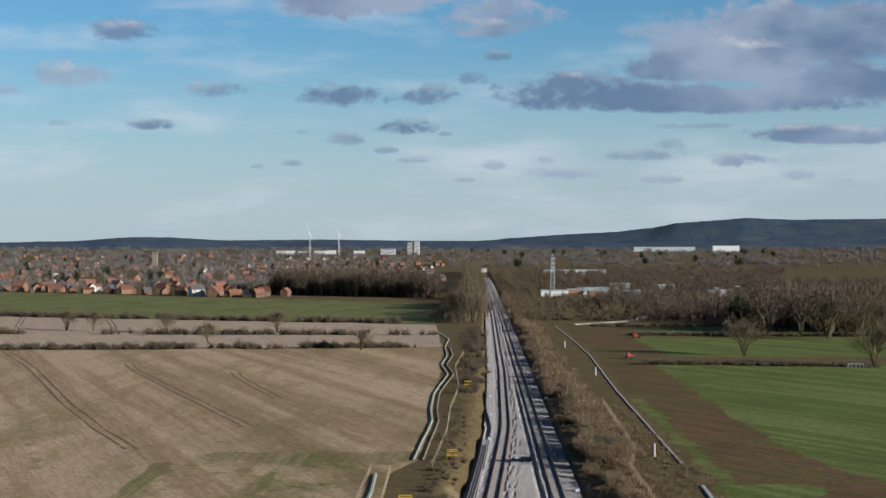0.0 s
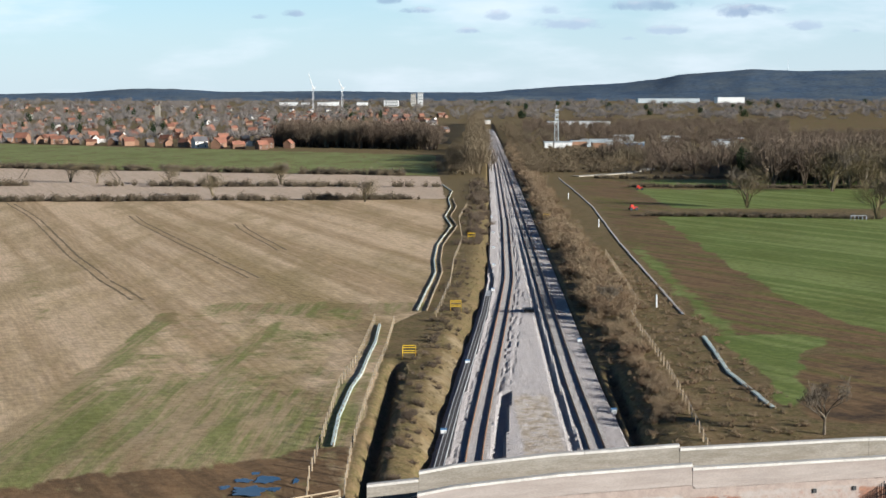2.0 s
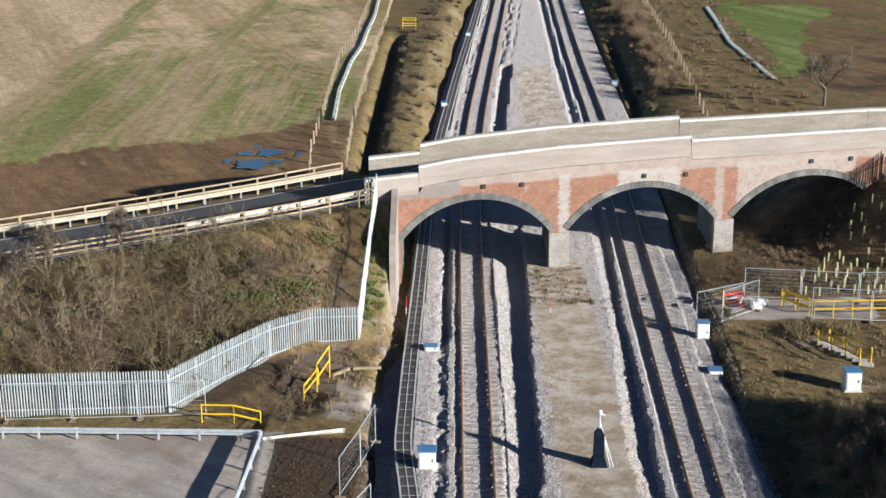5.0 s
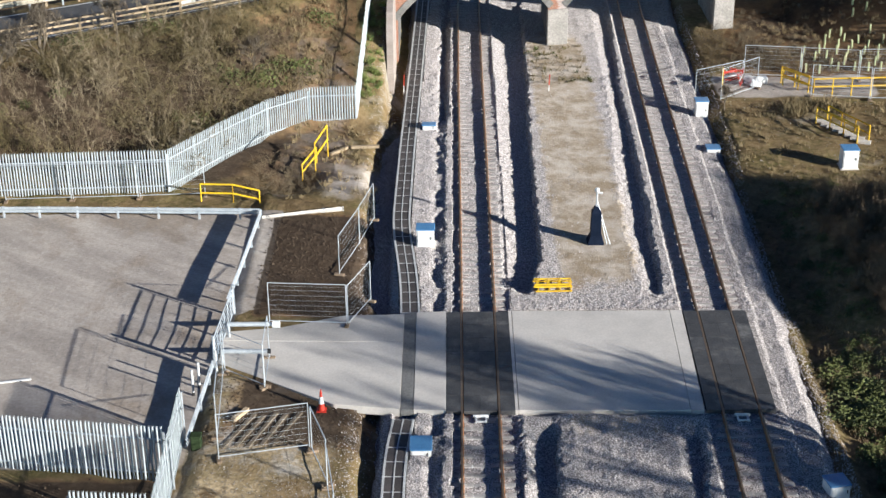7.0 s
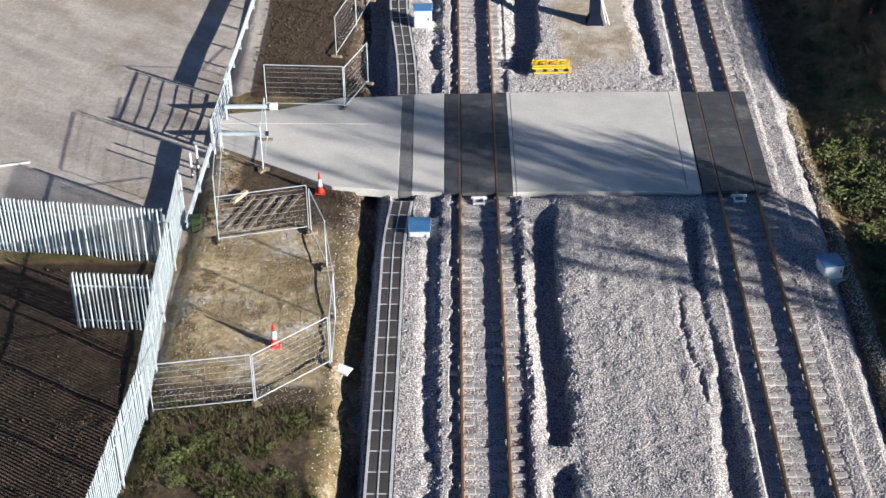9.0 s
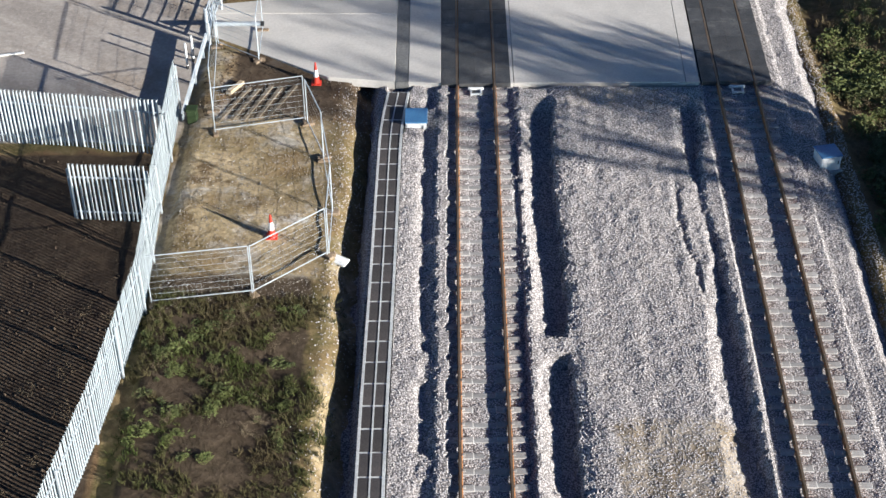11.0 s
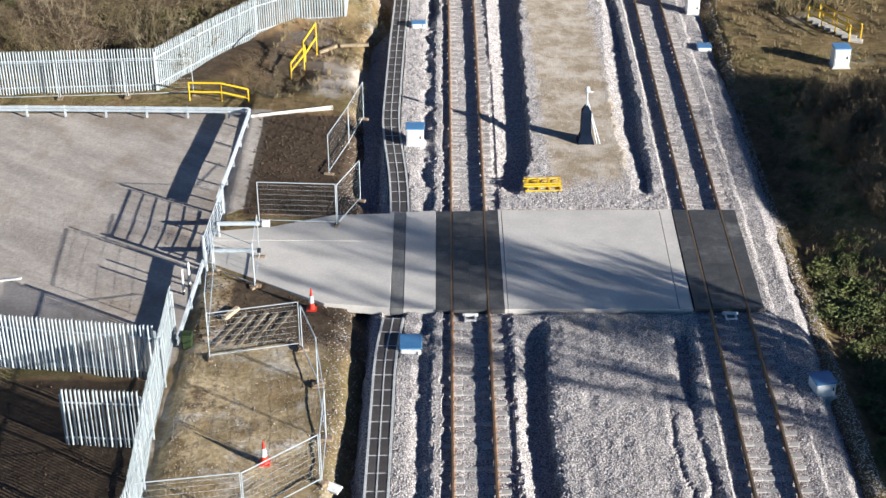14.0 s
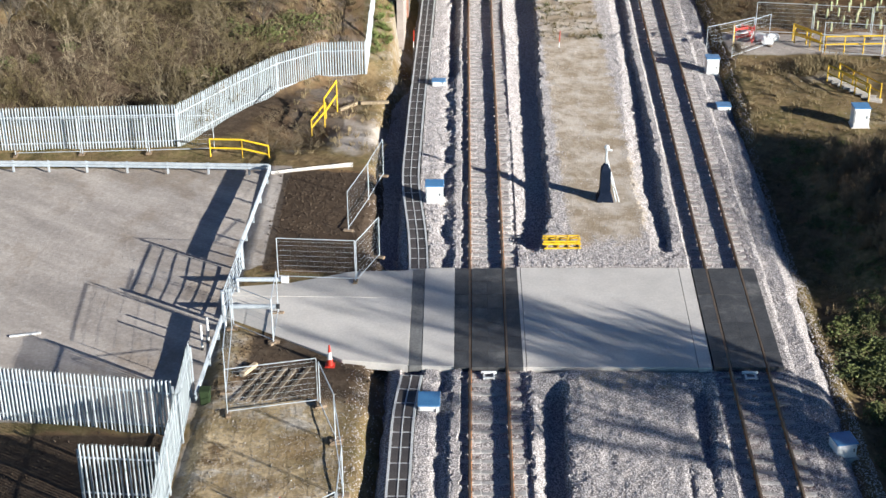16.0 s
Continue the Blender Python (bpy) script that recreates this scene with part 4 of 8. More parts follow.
def ballast_strip(ys, across, name, label):
    y = np.asarray(ys)
    lo, hi = left_track(y) - 5.9, right_track(y) + 3.6
    s = np.linspace(0, 1, across)
    X = lo[:, None] + (hi - lo)[:, None] * s[None, :]
    Y = np.repeat(y[:, None], across, 1)
    Z = ballast_height(X, Y)
    edge = np.minimum(s, 1 - s)[None, :] * (hi - lo)[:, None]
    Z = np.where(edge < 0.25, np.minimum(Z, land(X, Y) - 0.05), Z)
    v = np.stack([X.ravel(), Y.ravel(), Z.ravel()], 1)
    i = np.arange(X.size).reshape(X.shape)
    q = np.stack([i[:-1, :-1].ravel(), i[:-1, 1:].ravel(), i[1:, 1:].ravel(), i[1:, :-1].ravel()], 1)
    me = fast_mesh(name, v, q, M["ballast"], False)
    a = me.attributes.new("soil", "FLOAT", "POINT")
    so = hump(Y, 62, 66, 99, 104) * hump(X, 4.9, 5.7, 8.4, 10.0) * 0.88
    so = np.maximum(so, hump(Y, 118, 122, 168, 174) * hump(X, 6.6, 7.4, 11.0, 12.6) * 0.55)
    so = np.maximum(so, (1 - smooth01(Y, 33.0, 35.0)) * hump(X, 4.4, 5.5, 8.5, 9.6) * 0.8)
    so = np.maximum(so, 0.5 * hump(Y, 50, 51.5, 53.2, 53.6) * hump(X, 4.0, 5.0, 8.5, 9.5))
    a.data.foreach_set("value", so.astype(np.float32).ravel())
    ob = new(name, me)
    return tagged(ob, label, "ballast", kind="structure")


ballast_strip(np.arange(27.0, 120.0, 0.13), 190, "ballast_bed", "grey-pink crushed stone ballast in heaps and trenches")
ballast_strip(np.concatenate([np.arange(119.9, 300, 0.5), np.arange(300, 620, 3.0), np.arange(620, 1725, 15.0)]), 70, "ballast_bed", "grey crushed stone ballast under a double railway line")


# ---- railway tracks ----
def rail_section():
    """Half widths and heights of a flat-bottomed rail, foot to head."""
    return [(-0.07, -0.16), (0.07, -0.16), (0.07, -0.145), (0.012, -0.12), (0.012, -0.04), (0.036, -0.03), (0.036, 0.0), (-0.036, 0.0), (-0.036, -0.03), (-0.012, -0.04), (-0.012, -0.12), (-0.07, -0.145)]


def rail(path, off, parent):
    ys = np.concatenate([np.arange(26.0, 300, 2.0), np.arange(300, 800, 10.0), np.arange(800, 1720, 40.0)])
    sec = rail_section()
    k = len(sec)
    c = path(ys)
    slope = np.gradient(c, ys)
    verts, faces = [], []
    for x, y, s in zip(c, ys, slope):
        f = 1 / math.hypot(1, s)
        for px_, pz in sec:
            verts.append((x + (off + px_) * f, y - (off + px_) * s * f, pz))
    for i in range(len(ys) - 1):
        for j in range(k):
            faces.append((i * k + j, i * k + (j + 1) % k, (i + 1) * k + (j + 1) % k, (i + 1) * k + j))
    me = fast_mesh("rail", np.array(verts), np.array(faces), M["rail_rust"])
    me.materials.append(M["rail_steel"])
    top = np.array([1 if (f % k) == 6 else 0 for f in range(len(faces))], dtype=np.int32)
    me.polygons.foreach_set("material_index", top)
    return part("rail", me, None, parent, "rust-brown steel rail with a worn bright head")


def sleeper_mesh():
    bm = B()
    for sgn in (-1, 1):
        box(bm, 0.9, 0.27, 0.2, Matrix.Translation((sgn * 0.8, 0, -0.2)), 0.02)
        for d in (-0.1, 0.1):
            box(bm, 0.09, 0.1, 0.05, Matrix.Translation((sgn * 0.7525 + d, 0, -0.005)), 0.01)
    box(bm, 0.76, 0.22, 0.17, Matrix.Translation((0, 0, -0.2)), 0.02)
    me = bpy.data.meshes.new("sleeper")
    bm.to_mesh(me)
    bm.free()
    me.materials.append(M["sleeper_concrete"])
    return me


SLEEPER = sleeper_mesh()


def railway(path, label):
    t = thing("railway_track", label, "railway track", group="railway tracks")
    for off in (-0.7525, 0.7525):
        rail(path, off, t)
    y, rest = 27.2, []
    while y < 420:
        if not 53.0 < y < 61.2:
            x = float(path(y))
            s = float(path(y + 0.5) - path(y - 0.5))
            m = pose(x, y, -0.165, 0, 0, -math.degrees(math.atan(s)) + random.uniform(-0.6, 0.6))
            if y < 195:
                part("sleeper", SLEEPER, None, t, "", m)
            else:
                rest.append((x, y))
        y += 0.65
    v0 = np.array([(-1.25, -0.13, 0), (1.25, -0.13, 0), (1.25, 0.13, 0), (-1.25, 0.13, 0)])
    p = np.array(rest)
    v = (v0[None, :, :] + np.stack([p[:, 0], p[:, 1], np.full(len(p), -0.17)], 1)[:, None, :]).reshape(-1, 3)
    v2 = v.copy()
    v2[:, 2] -= 0.12
    f = np.arange(len(v)).reshape(-1, 4)
    n0 = len(v)
    sides = np.stack([np.stack([f[:, j], f[:, (j + 1) % 4], f[:, (j + 1) % 4] + n0, f[:, j] + n0], 1) for j in range(4)], 1).reshape(-1, 4)
    ob = part("far_sleepers", fast_mesh("far_sleepers", np.concatenate([v, v2]), np.concatenate([f, sides[:, ::-1]]), M["sleeper_concrete"]), None, t)
    tagged(ob, "distant run of concrete sleepers", kind="stuff")
    return t


railway(left_track, "railway track of rusty rails on pale concrete sleepers")
railway(right_track, "railway track of rusty rails on concrete sleepers, beside the bank")


# ---- loose stones lying on the ballast ----
def loose_stones(name, label, count, y_lo, y_hi, x_lo, x_hi, size, mat, seed, keep_off=True, thin=True):
    """Many small angular stones, joined, on whatever surface lies higher."""
    q = np.random.RandomState(seed)
    y = y_lo + (y_hi - y_lo) * q.rand(count) ** 1.25
    tl, tr = left_track(y), right_track(y)
    x = tl + x_lo + (tr + x_hi - tl - x_lo) * q.rand(count)
    tx = np.interp(y, _yy, TROUGH)
    ok = np.abs(x - tx) > 0.5
    ok &= ~((y > 52.8) & (y < 61.6) & (x > tx - 0.2) & (x < tr + 1.8))
    for c in (tl, tr):
        ok &= np.abs(np.abs(x - c) - 0.7525) > 0.11
        ok &= (np.abs(x - c) > 1.34) | (np.abs((y - 27.2 + 0.325) % 0.65 - 0.325) > 0.15)
    trod = hump(y, 62, 65, 99, 104) * hump(x, 5.0, 5.8, 8.6, 9.8)
    ok &= q.rand(count) > 0.96 * trod * thin
    x, y = x[ok], y[ok]
    z = np.maximum(ballast_height(x, y), np.where(x > right_track(y) + 2.6, land(x, y), -2))
    inside = np.minimum(np.abs(x - left_track(y)), np.abs(x - right_track(y))) < 1.3
    z = z - 0.012 * inside
    k = len(x)
    base = np.array([(1, 0, 0), (-0.5, 0.87, 0), (-0.5, -0.87, 0), (0.3, 0.2, 0.7), (-0.2, -0.1, -0.7)])
    f0 = np.array([(0, 1, 3), (1, 2, 3), (2, 0, 3), (1, 0, 4), (2, 1, 4), (0, 2, 4)])
    a = q.uniform(0, 6.283, k)
    s = q.uniform(size[0], size[1], k)
    p = base[None] * (1 + 0.3 * q.randn(k, 5, 3)) * s[:, None, None]
    v = np.stack([p[:, :, 0] * np.cos(a)[:, None] - p[:, :, 1] * np.sin(a)[:, None], p[:, :, 0] * np.sin(a)[:, None] + p[:, :, 1] * np.cos(a)[:, None], p[:, :, 2]], 2)
    v = v + np.stack([x, y, z + 0.2 * s], 1)[:, None, :]
    f = (f0[None] + 5 * np.arange(k)[:, None, None]).reshape(-1, 3)
    ob = new(name, fast_mesh(name, v.reshape(-1, 3), f, mat))
    return tagged(ob, label, "ballast", kind="stuff")


loose_stones("ballast_stones", "loose angular grey-pink stones on the ballast", 120000, 27.0, 62.0, -4.3, 3.9, (0.018, 0.036), M["ballast_chip"], 71)
loose_stones("ballast_stones", "loose angular stones on the ballast beyond the crossing", 80000, 61.0, 108.0, -4.3, 3.7, (0.022, 0.042), M["ballast_chip"], 72)

# ---- road crossing ----
deck = thing("crossing_deck", "level crossing deck of pale concrete slabs and black rubber panels", "level crossing")


def slab(name, corners, top, thick, mat, label=""):
    bm = B()
    up = [bm.verts.new((x, y, top)) for x, y in corners]
    dn = [bm.verts.new((x, y, top - thick)) for x, y in corners]
    bm.faces.new(up)
    bm.faces.new(dn[::-1])
    k = len(corners)
    for i in range(k):
        bm.faces.new((up[i], dn[i], dn[(i + 1) % k], up[(i + 1) % k]))
    bmesh.ops.recalc_face_normals(bm, faces=bm.faces)
    es = [e for e in bm.edges if e.verts[0].co.z == top and e.verts[1].co.z == top]
    bmesh.ops.bevel(bm, geom=es, offset=0.015, segments=1, affect="EDGES")
    return part(name, bm, mat, deck, label)


slab("slab", [(-9.75, 56.9), (-4.63, 53.5), (-1.93, 53.1), (-1.93, 58.6), (-9.8, 58.8)], 0.0, 0.35, M["concrete"])
slab("slab", [(-9.8, 58.82), (-1.93, 58.62), (-1.93, 61.15), (-4.6, 61.05), (-7.3, 60.0), (-9.8, 59.6)], 0.0, 0.35, M["concrete"])
slab("slab", [(-1.38, 53.05), (-0.08, 52.98), (-0.06, 61.4), (-1.38, 61.3)], 0.0, 0.35, M["concrete"])
slab("cover_strip", [(-1.91, 53.08), (-1.40, 53.06), (-1.40, 61.28), (-1.91, 61.18)], -0.006, 0.3, M["duct_cover"], "dark cable duct cover across the concrete")
slab("slab", [(2.86, 52.95), (9.75, 52.9), (10.0, 61.36), (2.90, 61.4)], 0.0, 0.35, M["concrete"])
slab("kerb_slab", [(9.77, 52.9), (10.30, 52.88), (10.55, 61.35), (10.02, 61.36)], 0.004, 0.35, M["concrete"])
slab("kerb_slab", [(2.72, 52.95), (2.84, 52.95), (2.88, 61.4), (2.74, 61.4)], 0.003, 0.35, M["concrete"])


def rubber_row(path, x_pairs):
    for x0, x1 in x_pairs:
        y = 52.92
        while y < 61.3:
            y2 = min(y + 1.2, 61.38)
            cs = [(float(path(y)) + x0, y + 0.006), (float(path(y)) + x1, y + 0.006), (float(path(y2)) + x1, y2 - 0.006), (float(path(y2)) + x0, y2 - 0.006)]
            slab("rubber_panel", cs, -0.004, 0.2, M["rubber"])
            y = y2


for path in (left_track, right_track):
    rubber_row(path, ((-1.40, -0.80), (-0.68, 0.0), (0.004, 0.68), (0.80, 1.40)))
    # white steel ramp at the near end of the centre panels
    t = thing("panel_stop", "white painted steel end ramp between the rails", "track fitting", (float(path(52.4)), 52.45, -0.2), "end ramps")
    bm = B()
    box(bm, 0.62, 0.07, 0.12, Matrix.Translation((0, 0.22, 0.05)), 0.01)
    part("cross_bar", bm, M["white_paint"], t)
    bm = B()
    box(bm, 0.46, 0.06, 0.08, Matrix.Translation((0, -0.16, 0.05)), 0.01)
    part("cross_bar", bm, M["white_paint"], t)
    for sx in (-0.2, 0.2):
        bm = B()
        box(bm, 0.07, 0.44, 0.09, Matrix.Translation((sx, 0.02, 0.03)), 0.01)
        part("arm", bm, M["white_paint"], t)

# ---- cable trough ----



def trough_x(y):
    return float(np.interp(y, _yy, TROUGH))


trough = thing("cable_trough", "cable trough with two rows of dark lids and pale concrete edges", "cable trough")
bm = B()
box(bm, 0.34, 0.93, 0.05, None, 0.008)
LID = bpy.data.meshes.new("lid")
bm.to_mesh(LID)
bm.free()
LID.materials.append(M["trough_lid"])
count = 0
y = 28.0
far_lids = B()
while y < 255:
    if not 52.9 < y < 61.3:
        x, x2 = trough_x(y), trough_x(y + 0.5)
        a = -math.degrees(math.atan2(x2 - x, 0.5))
        for sx in (-0.195, 0.195):
            if y < 150:
                part("lid", LID, None, trough, "", pose(x + sx, y, -0.16 + random.uniform(-0.004, 0.004), 0, 0, a))
            elif y < 255:
                box(far_lids, 0.34, 0.93, 0.05, pose(x + sx, y, -0.16, 0, 0, a))
    y += 1.0
ob = part("far_lids", far_lids, M["trough_lid"], trough)
tagged(ob, "distant run of dark trough lids", kind="stuff")


def ribbon(xs, ys, half, z0, z1, mat, name, parent):
    v, f = [], []
    for x, y in zip(xs, ys):
        v += [(x - half, y, z0), (x - half, y, z1), (x + half, y, z1), (x + half, y, z0)]
    for i in range(len(xs) - 1):
        for j in range(3):
            f.append((i * 4 + j, i * 4 + j + 1, (i + 1) * 4 + j + 1, (i + 1) * 4 + j))
    return part(name, fast_mesh(name, np.array(v), np.array(f), mat), None, parent)


for lo, hi in ((27.5, 52.9), (61.3, 262.0)):
    ys = np.arange(lo, hi, 0.5)
    xs = np.array([trough_x(q) for q in ys])
    for off, hw in ((-0.40, 0.045), (0.0, 0.024), (0.40, 0.045)):
        ribbon(xs + off, ys, hw, -0.5, -0.095, M["trough_edge"], "edge", trough)
    ribbon(xs, ys, 0.37, -0.5, -0.122, M["trough_edge"], "trough_base", trough)

# ---- the bridge ----
bridge = thing("road_bridge", "three-arched red brick road bridge with pale rebuilt parapets", "bridge")
P0 = Vector((7.35, 99.3, 0.0))
U = Vector((1, 0.25, 0)).normalized()
DEEP = Vector((0.0, 6.1, 0.0))
SPRING, CROWN = 2.45, 5.05
OPENINGS = [(-10.75, -0.55), (0.75, 11.35), (12.7, 23.9)]


def top_of(u):
    """Height of the coping's top along the face."""
    return float(np.interp(u, [-13.1, -9.55, -9.5, -7.0, 0, 9.4, 9.45, 24, 30], [6.95, 7.12, 7.62, 7.95, 8.33, 8.46, 8.2, 8.15, 7.9]))


def face_point(u, z, deep=0.0):
    p = P0 + U * u + DEEP * deep
    return Vector((p.x, p.y, z))


def arch_z(u, a, b, extra=0.0):
    """Soffit of a segmental arch over a..b."""
    half, rise = (b - a) / 2, CROWN - SPRING
    r = (half * half + rise * rise) / (2 * rise)
    d = u - (a + b) / 2
    rr = r + extra
    return SPRING + rise - r + math.sqrt(max(rr * rr - d * d, 0.0))


BASE = -1.2
ARCS = 26
cols = [-13.1]
for a, b in OPENINGS:
    cols += [a] + [a + (b - a) * i / ARCS for i in range(1, ARCS)] + [b]
cols.append(30.0)
# spandrel walls, one each side, with the three openings cut through
for side, deep in (("near", 0.0), ("far", 1.0)):
    bm = B()
    for u0, u1 in zip(cols, cols[1:]):
        mid = (u0 + u1) / 2
        span = next(((a, b) for a, b in OPENINGS if a < mid < b), None)
        lo0 = arch_z(u0, *span) if span else BASE
        lo1 = arch_z(u1, *span) if span else BASE
        hi0, hi1 = top_of(u0 + 0.001) - 1.45, top_of(u1 - 0.001) - 1.45
        vs = [bm.verts.new(face_point(u0, lo0, deep)), bm.verts.new(face_point(u1, lo1, deep)), bm.verts.new(face_point(u1, hi1, deep)), bm.verts.new(face_point(u0, hi0, deep))]
        bm.faces.new(vs if deep == 0 else vs[::-1])
    bmesh.ops.remove_doubles(bm, verts=bm.verts, dist=0.001)
    part("spandrel_wall", bm, M["brick_wall"], bridge, "red brick wall with pale repairs")
# barrels, pier sides and abutment faces under the road
for a, b in OPENINGS:
    bm = B()
    us = [a + (b - a) * i / ARCS for i in range(ARCS + 1)]
    line = [(a, BASE)] + [(u, arch_z(u, a, b)) for u in us] + [(b, BASE)]
    for (u0, z0), (u1, z1) in zip(line, line[1:]):
        bm.faces.new([bm.verts.new(face_point(u0, z0, 0)), bm.verts.new(face_point(u0, z0, 1)), bm.verts.new(face_point(u1, z1, 1)), bm.verts.new(face_point(u1, z1, 0))])
    bmesh.ops.remove_doubles(bm, verts=bm.verts, dist=0.001)
    part("arch_barrel", bm, M["stone_ring"], bridge, "dark grey underside of the arch")
    # the ring: single voussoir blocks standing proud of the brick
    blocks = 34
    for i in range(blocks):
        q = []
        for k in (i + 0.012, i + 0.988):
            t_ = a - 0.05 + (b - a + 0.1) * k / blocks
            q.append((t_, arch_z(min(max(t_, a), b), a, b)))
        (u0, z0), (u1, z1) = q
        du, dz = u1 - u0, z1 - z0
        ln = math.hypot(du, dz)
        nu, nz = -dz / ln * 0.44, du / ln * 0.44
        bm = B()
        near = [face_point(u0, z0), face_point(u1, z1), face_point(u1 + nu, z1 + nz), face_point(u0 + nu, z0 + nz)]
        proud = Vector((0.02, -0.045, 0))
        fr = [bm.verts.new(p + proud) for p in near]
        bk = [bm.verts.new(p + Vector((0, 0.2, 0))) for p in near]
        bm.faces.new(fr)
        for j in range(4):
            bm.faces.new((fr[j], bk[j], bk[(j + 1) % 4], fr[(j + 1) % 4]))
        bmesh.ops.recalc_face_normals(bm, faces=bm.faces)
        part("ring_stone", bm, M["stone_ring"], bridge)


def wall_run(u0, u1, lo, hi, deep, thick, mat, name, label="", steps=12):
    """A stretch of wall whose bottom and top follow lo(u) and hi(u)."""
    us = [u0 + (u1 - u0) * i / steps for i in range(steps + 1)]
    bm = B()
    ring = []
    for u in us:
        off = Vector((0, thick, 0))
        f0, f1 = face_point(u, lo(u), deep), face_point(u, hi(u), deep)
        ring.append([bm.verts.new(f0), bm.verts.new(f1), bm.verts.new(f1 + off), bm.verts.new(f0 + off)])
    for r0, r1 in zip(ring, ring[1:]):
        for j in range(4):
            bm.faces.new((r0[j], r1[j], r1[(j + 1) % 4], r0[(j + 1) % 4]))
    bm.faces.new(ring[0])
    bm.faces.new(ring[-1][::-1])
    bmesh.ops.recalc_face_normals(bm, faces=bm.faces)
    return part(name, bm, mat, bridge, label)


RUNS = [(-13.1, -9.52), (-9.5, 9.42), (9.45, 24.2), (24.22, 30.0)]
for deep, shift in ((0.0, -0.06), (1.0, -0.30)):
    for u0, u1 in RUNS:
        inn = lambda u, u0=u0, u1=u1: top_of(min(max(u, u0 + 0.03), u1 - 0.03))
        wall_run(u0, u1, lambda u: inn(u) - (1.5 if deep == 0 else 1.95), lambda u: inn(u) - 0.2, deep + (0.0 if deep == 0 else -0.06), 0.42, M["parapet_face" if deep == 0 else "new_brick"], "parapet", "pale grey-brown brick parapet")
        k = max(1, int(round((u1 - u0) / 1.2)))
        for i in range(k):
            a, b = u0 + (u1 - u0) * i / k + 0.006, u0 + (u1 - u0) * (i + 1) / k - 0.006
            bm = B()
            ring = []
            for u in (a, b):
                f1 = face_point(u, inn(u), deep + (0.0 if deep == 0 else -0.06)) + Vector((0, -0.08, 0))
                ring.append([bm.verts.new(f1 + Vector((0, dy, dz))) for dy, dz in ((0, -0.2), (0, -0.03), (0.29, 0.0), (0.58, -0.03), (0.58, -0.2))])
            for j in range(5):
                bm.faces.new((ring[0][j], ring[1][j], ring[1][(j + 1) % 5], ring[0][(j + 1) % 5]))
            bm.faces.new(ring[0]), bm.faces.new(ring[1][::-1])
            bmesh.ops.recalc_face_normals(bm, faces=bm.faces)
            part("coping_stone", bm, M["coping"], bridge)
# string course under the parapet, pier pads, cutwaters
for u0, u1 in ((-0.55, 0.75), (11.35, 12.7)):
    for deep in (0.0, 1.0):
        bm = B()
        m = Matrix.Translation(face_point((u0 + u1) / 2, BASE, deep)) @ U.to_track_quat("X", "Z").to_matrix().to_4x4()
        box(bm, u1 - u0 + 0.12, 0.3, SPRING - BASE - 0.1, m, 0.03)
        part("pier_facing", bm, M["pier_concrete"], bridge, "pale concrete pier facing")
# wing wall towards the camera at the left-hand abutment
bm = B()
prof = [(97.0, BASE), (90.6, BASE), (90.6, 3.6), (91.6, 4.6), (97.0, 6.3)]
for x in (-3.62, -3.22):
    bm.faces.new([bm.verts.new((x, y, z)) for y, z in prof])
fs = list(bm.faces)
a, b = list(fs[0].verts), list(fs[1].verts)
for i in range(5):
    bm.faces.new((a[i], a[(i + 1) % 5], b[(i + 1) % 5], b[i]))
bmesh.ops.recalc_face_normals(bm, faces=bm.faces)
part("wing_wall", bm, M["parapet_face"], bridge, "narrow brick wing wall")
# tie plates in the spandrels
for u, z in ((-5.15, 5.75), (-2.5, 5.7), (6.1, 5.7), (9.1, 5.6), (18.4, 5.9), (21.4, 5.9)):
    bm = B()
    m = Matrix.Translation(face_point(u, z, 0)) @ U.to_track_quat("X", "Z").to_matrix().to_4x4() @ Matrix.Translation((0, -0.05, 0))
    box(bm, 0.3, 0.09, 0.3, m, 0.02)
    part("tie_plate", bm, M["black_paint"], bridge, "black iron tie plate")

# road on the bridge and its approaches
line = [(x, y, z) for x, y, z in reversed(ROAD_LEFT)] + [(float((P0 + U * u + DEEP * 0.5).x), float((P0 + U * u + DEEP * 0.5).y), top_of(u) - 1.6) for u in (-11, -8, -5, 0, 5, 10, 15, 20, 25, 29)] + ROAD_RIGHT


def sweep(line, offs, name, mat, parent=None, closed=False):
    """A strip along a line; offs: sideways offset and height of each edge of its section."""
    pts = [Vector(p) for p in line]
    v, f = [], []
    for i, p in enumerate(pts):
        d = (pts[min(i + 1, len(pts) - 1)] - pts[max(i - 1, 0)]).to_2d().normalized()
        for o, h in offs:
            v.append((p.x + d.y * o, p.y - d.x * o, p.z + h))
    k = len(offs)
    for i in range(len(pts) - 1):
        for j in range(k if closed else k - 1):
            f.append((i * k + j, i * k + (j + 1) % k, (i + 1) * k + (j + 1) % k, (i + 1) * k + j))
    me = fast_mesh(name, np.array(v), np.array(f), mat)
    return part(name, me, None, parent)


def dense(line, step):
    out = []
    for a, b in zip(line, line[1:]):
        a, b = Vector(a), Vector(b)
        k = max(1, int((b - a).length / step))
        out += [tuple(a.lerp(b, i / k)) for i in range(k)]
    return out + [tuple(line[-1])]


rd = sweep(dense(line, 2.0), [(2.75, -0.5), (2.75, 0.06), (0, 0.10), (-2.75, 0.06), (-2.75, -0.5)], "road", M["asphalt"])
tagged(rd, "dark asphalt lane over the bridge and its approaches", "road", kind="structure")
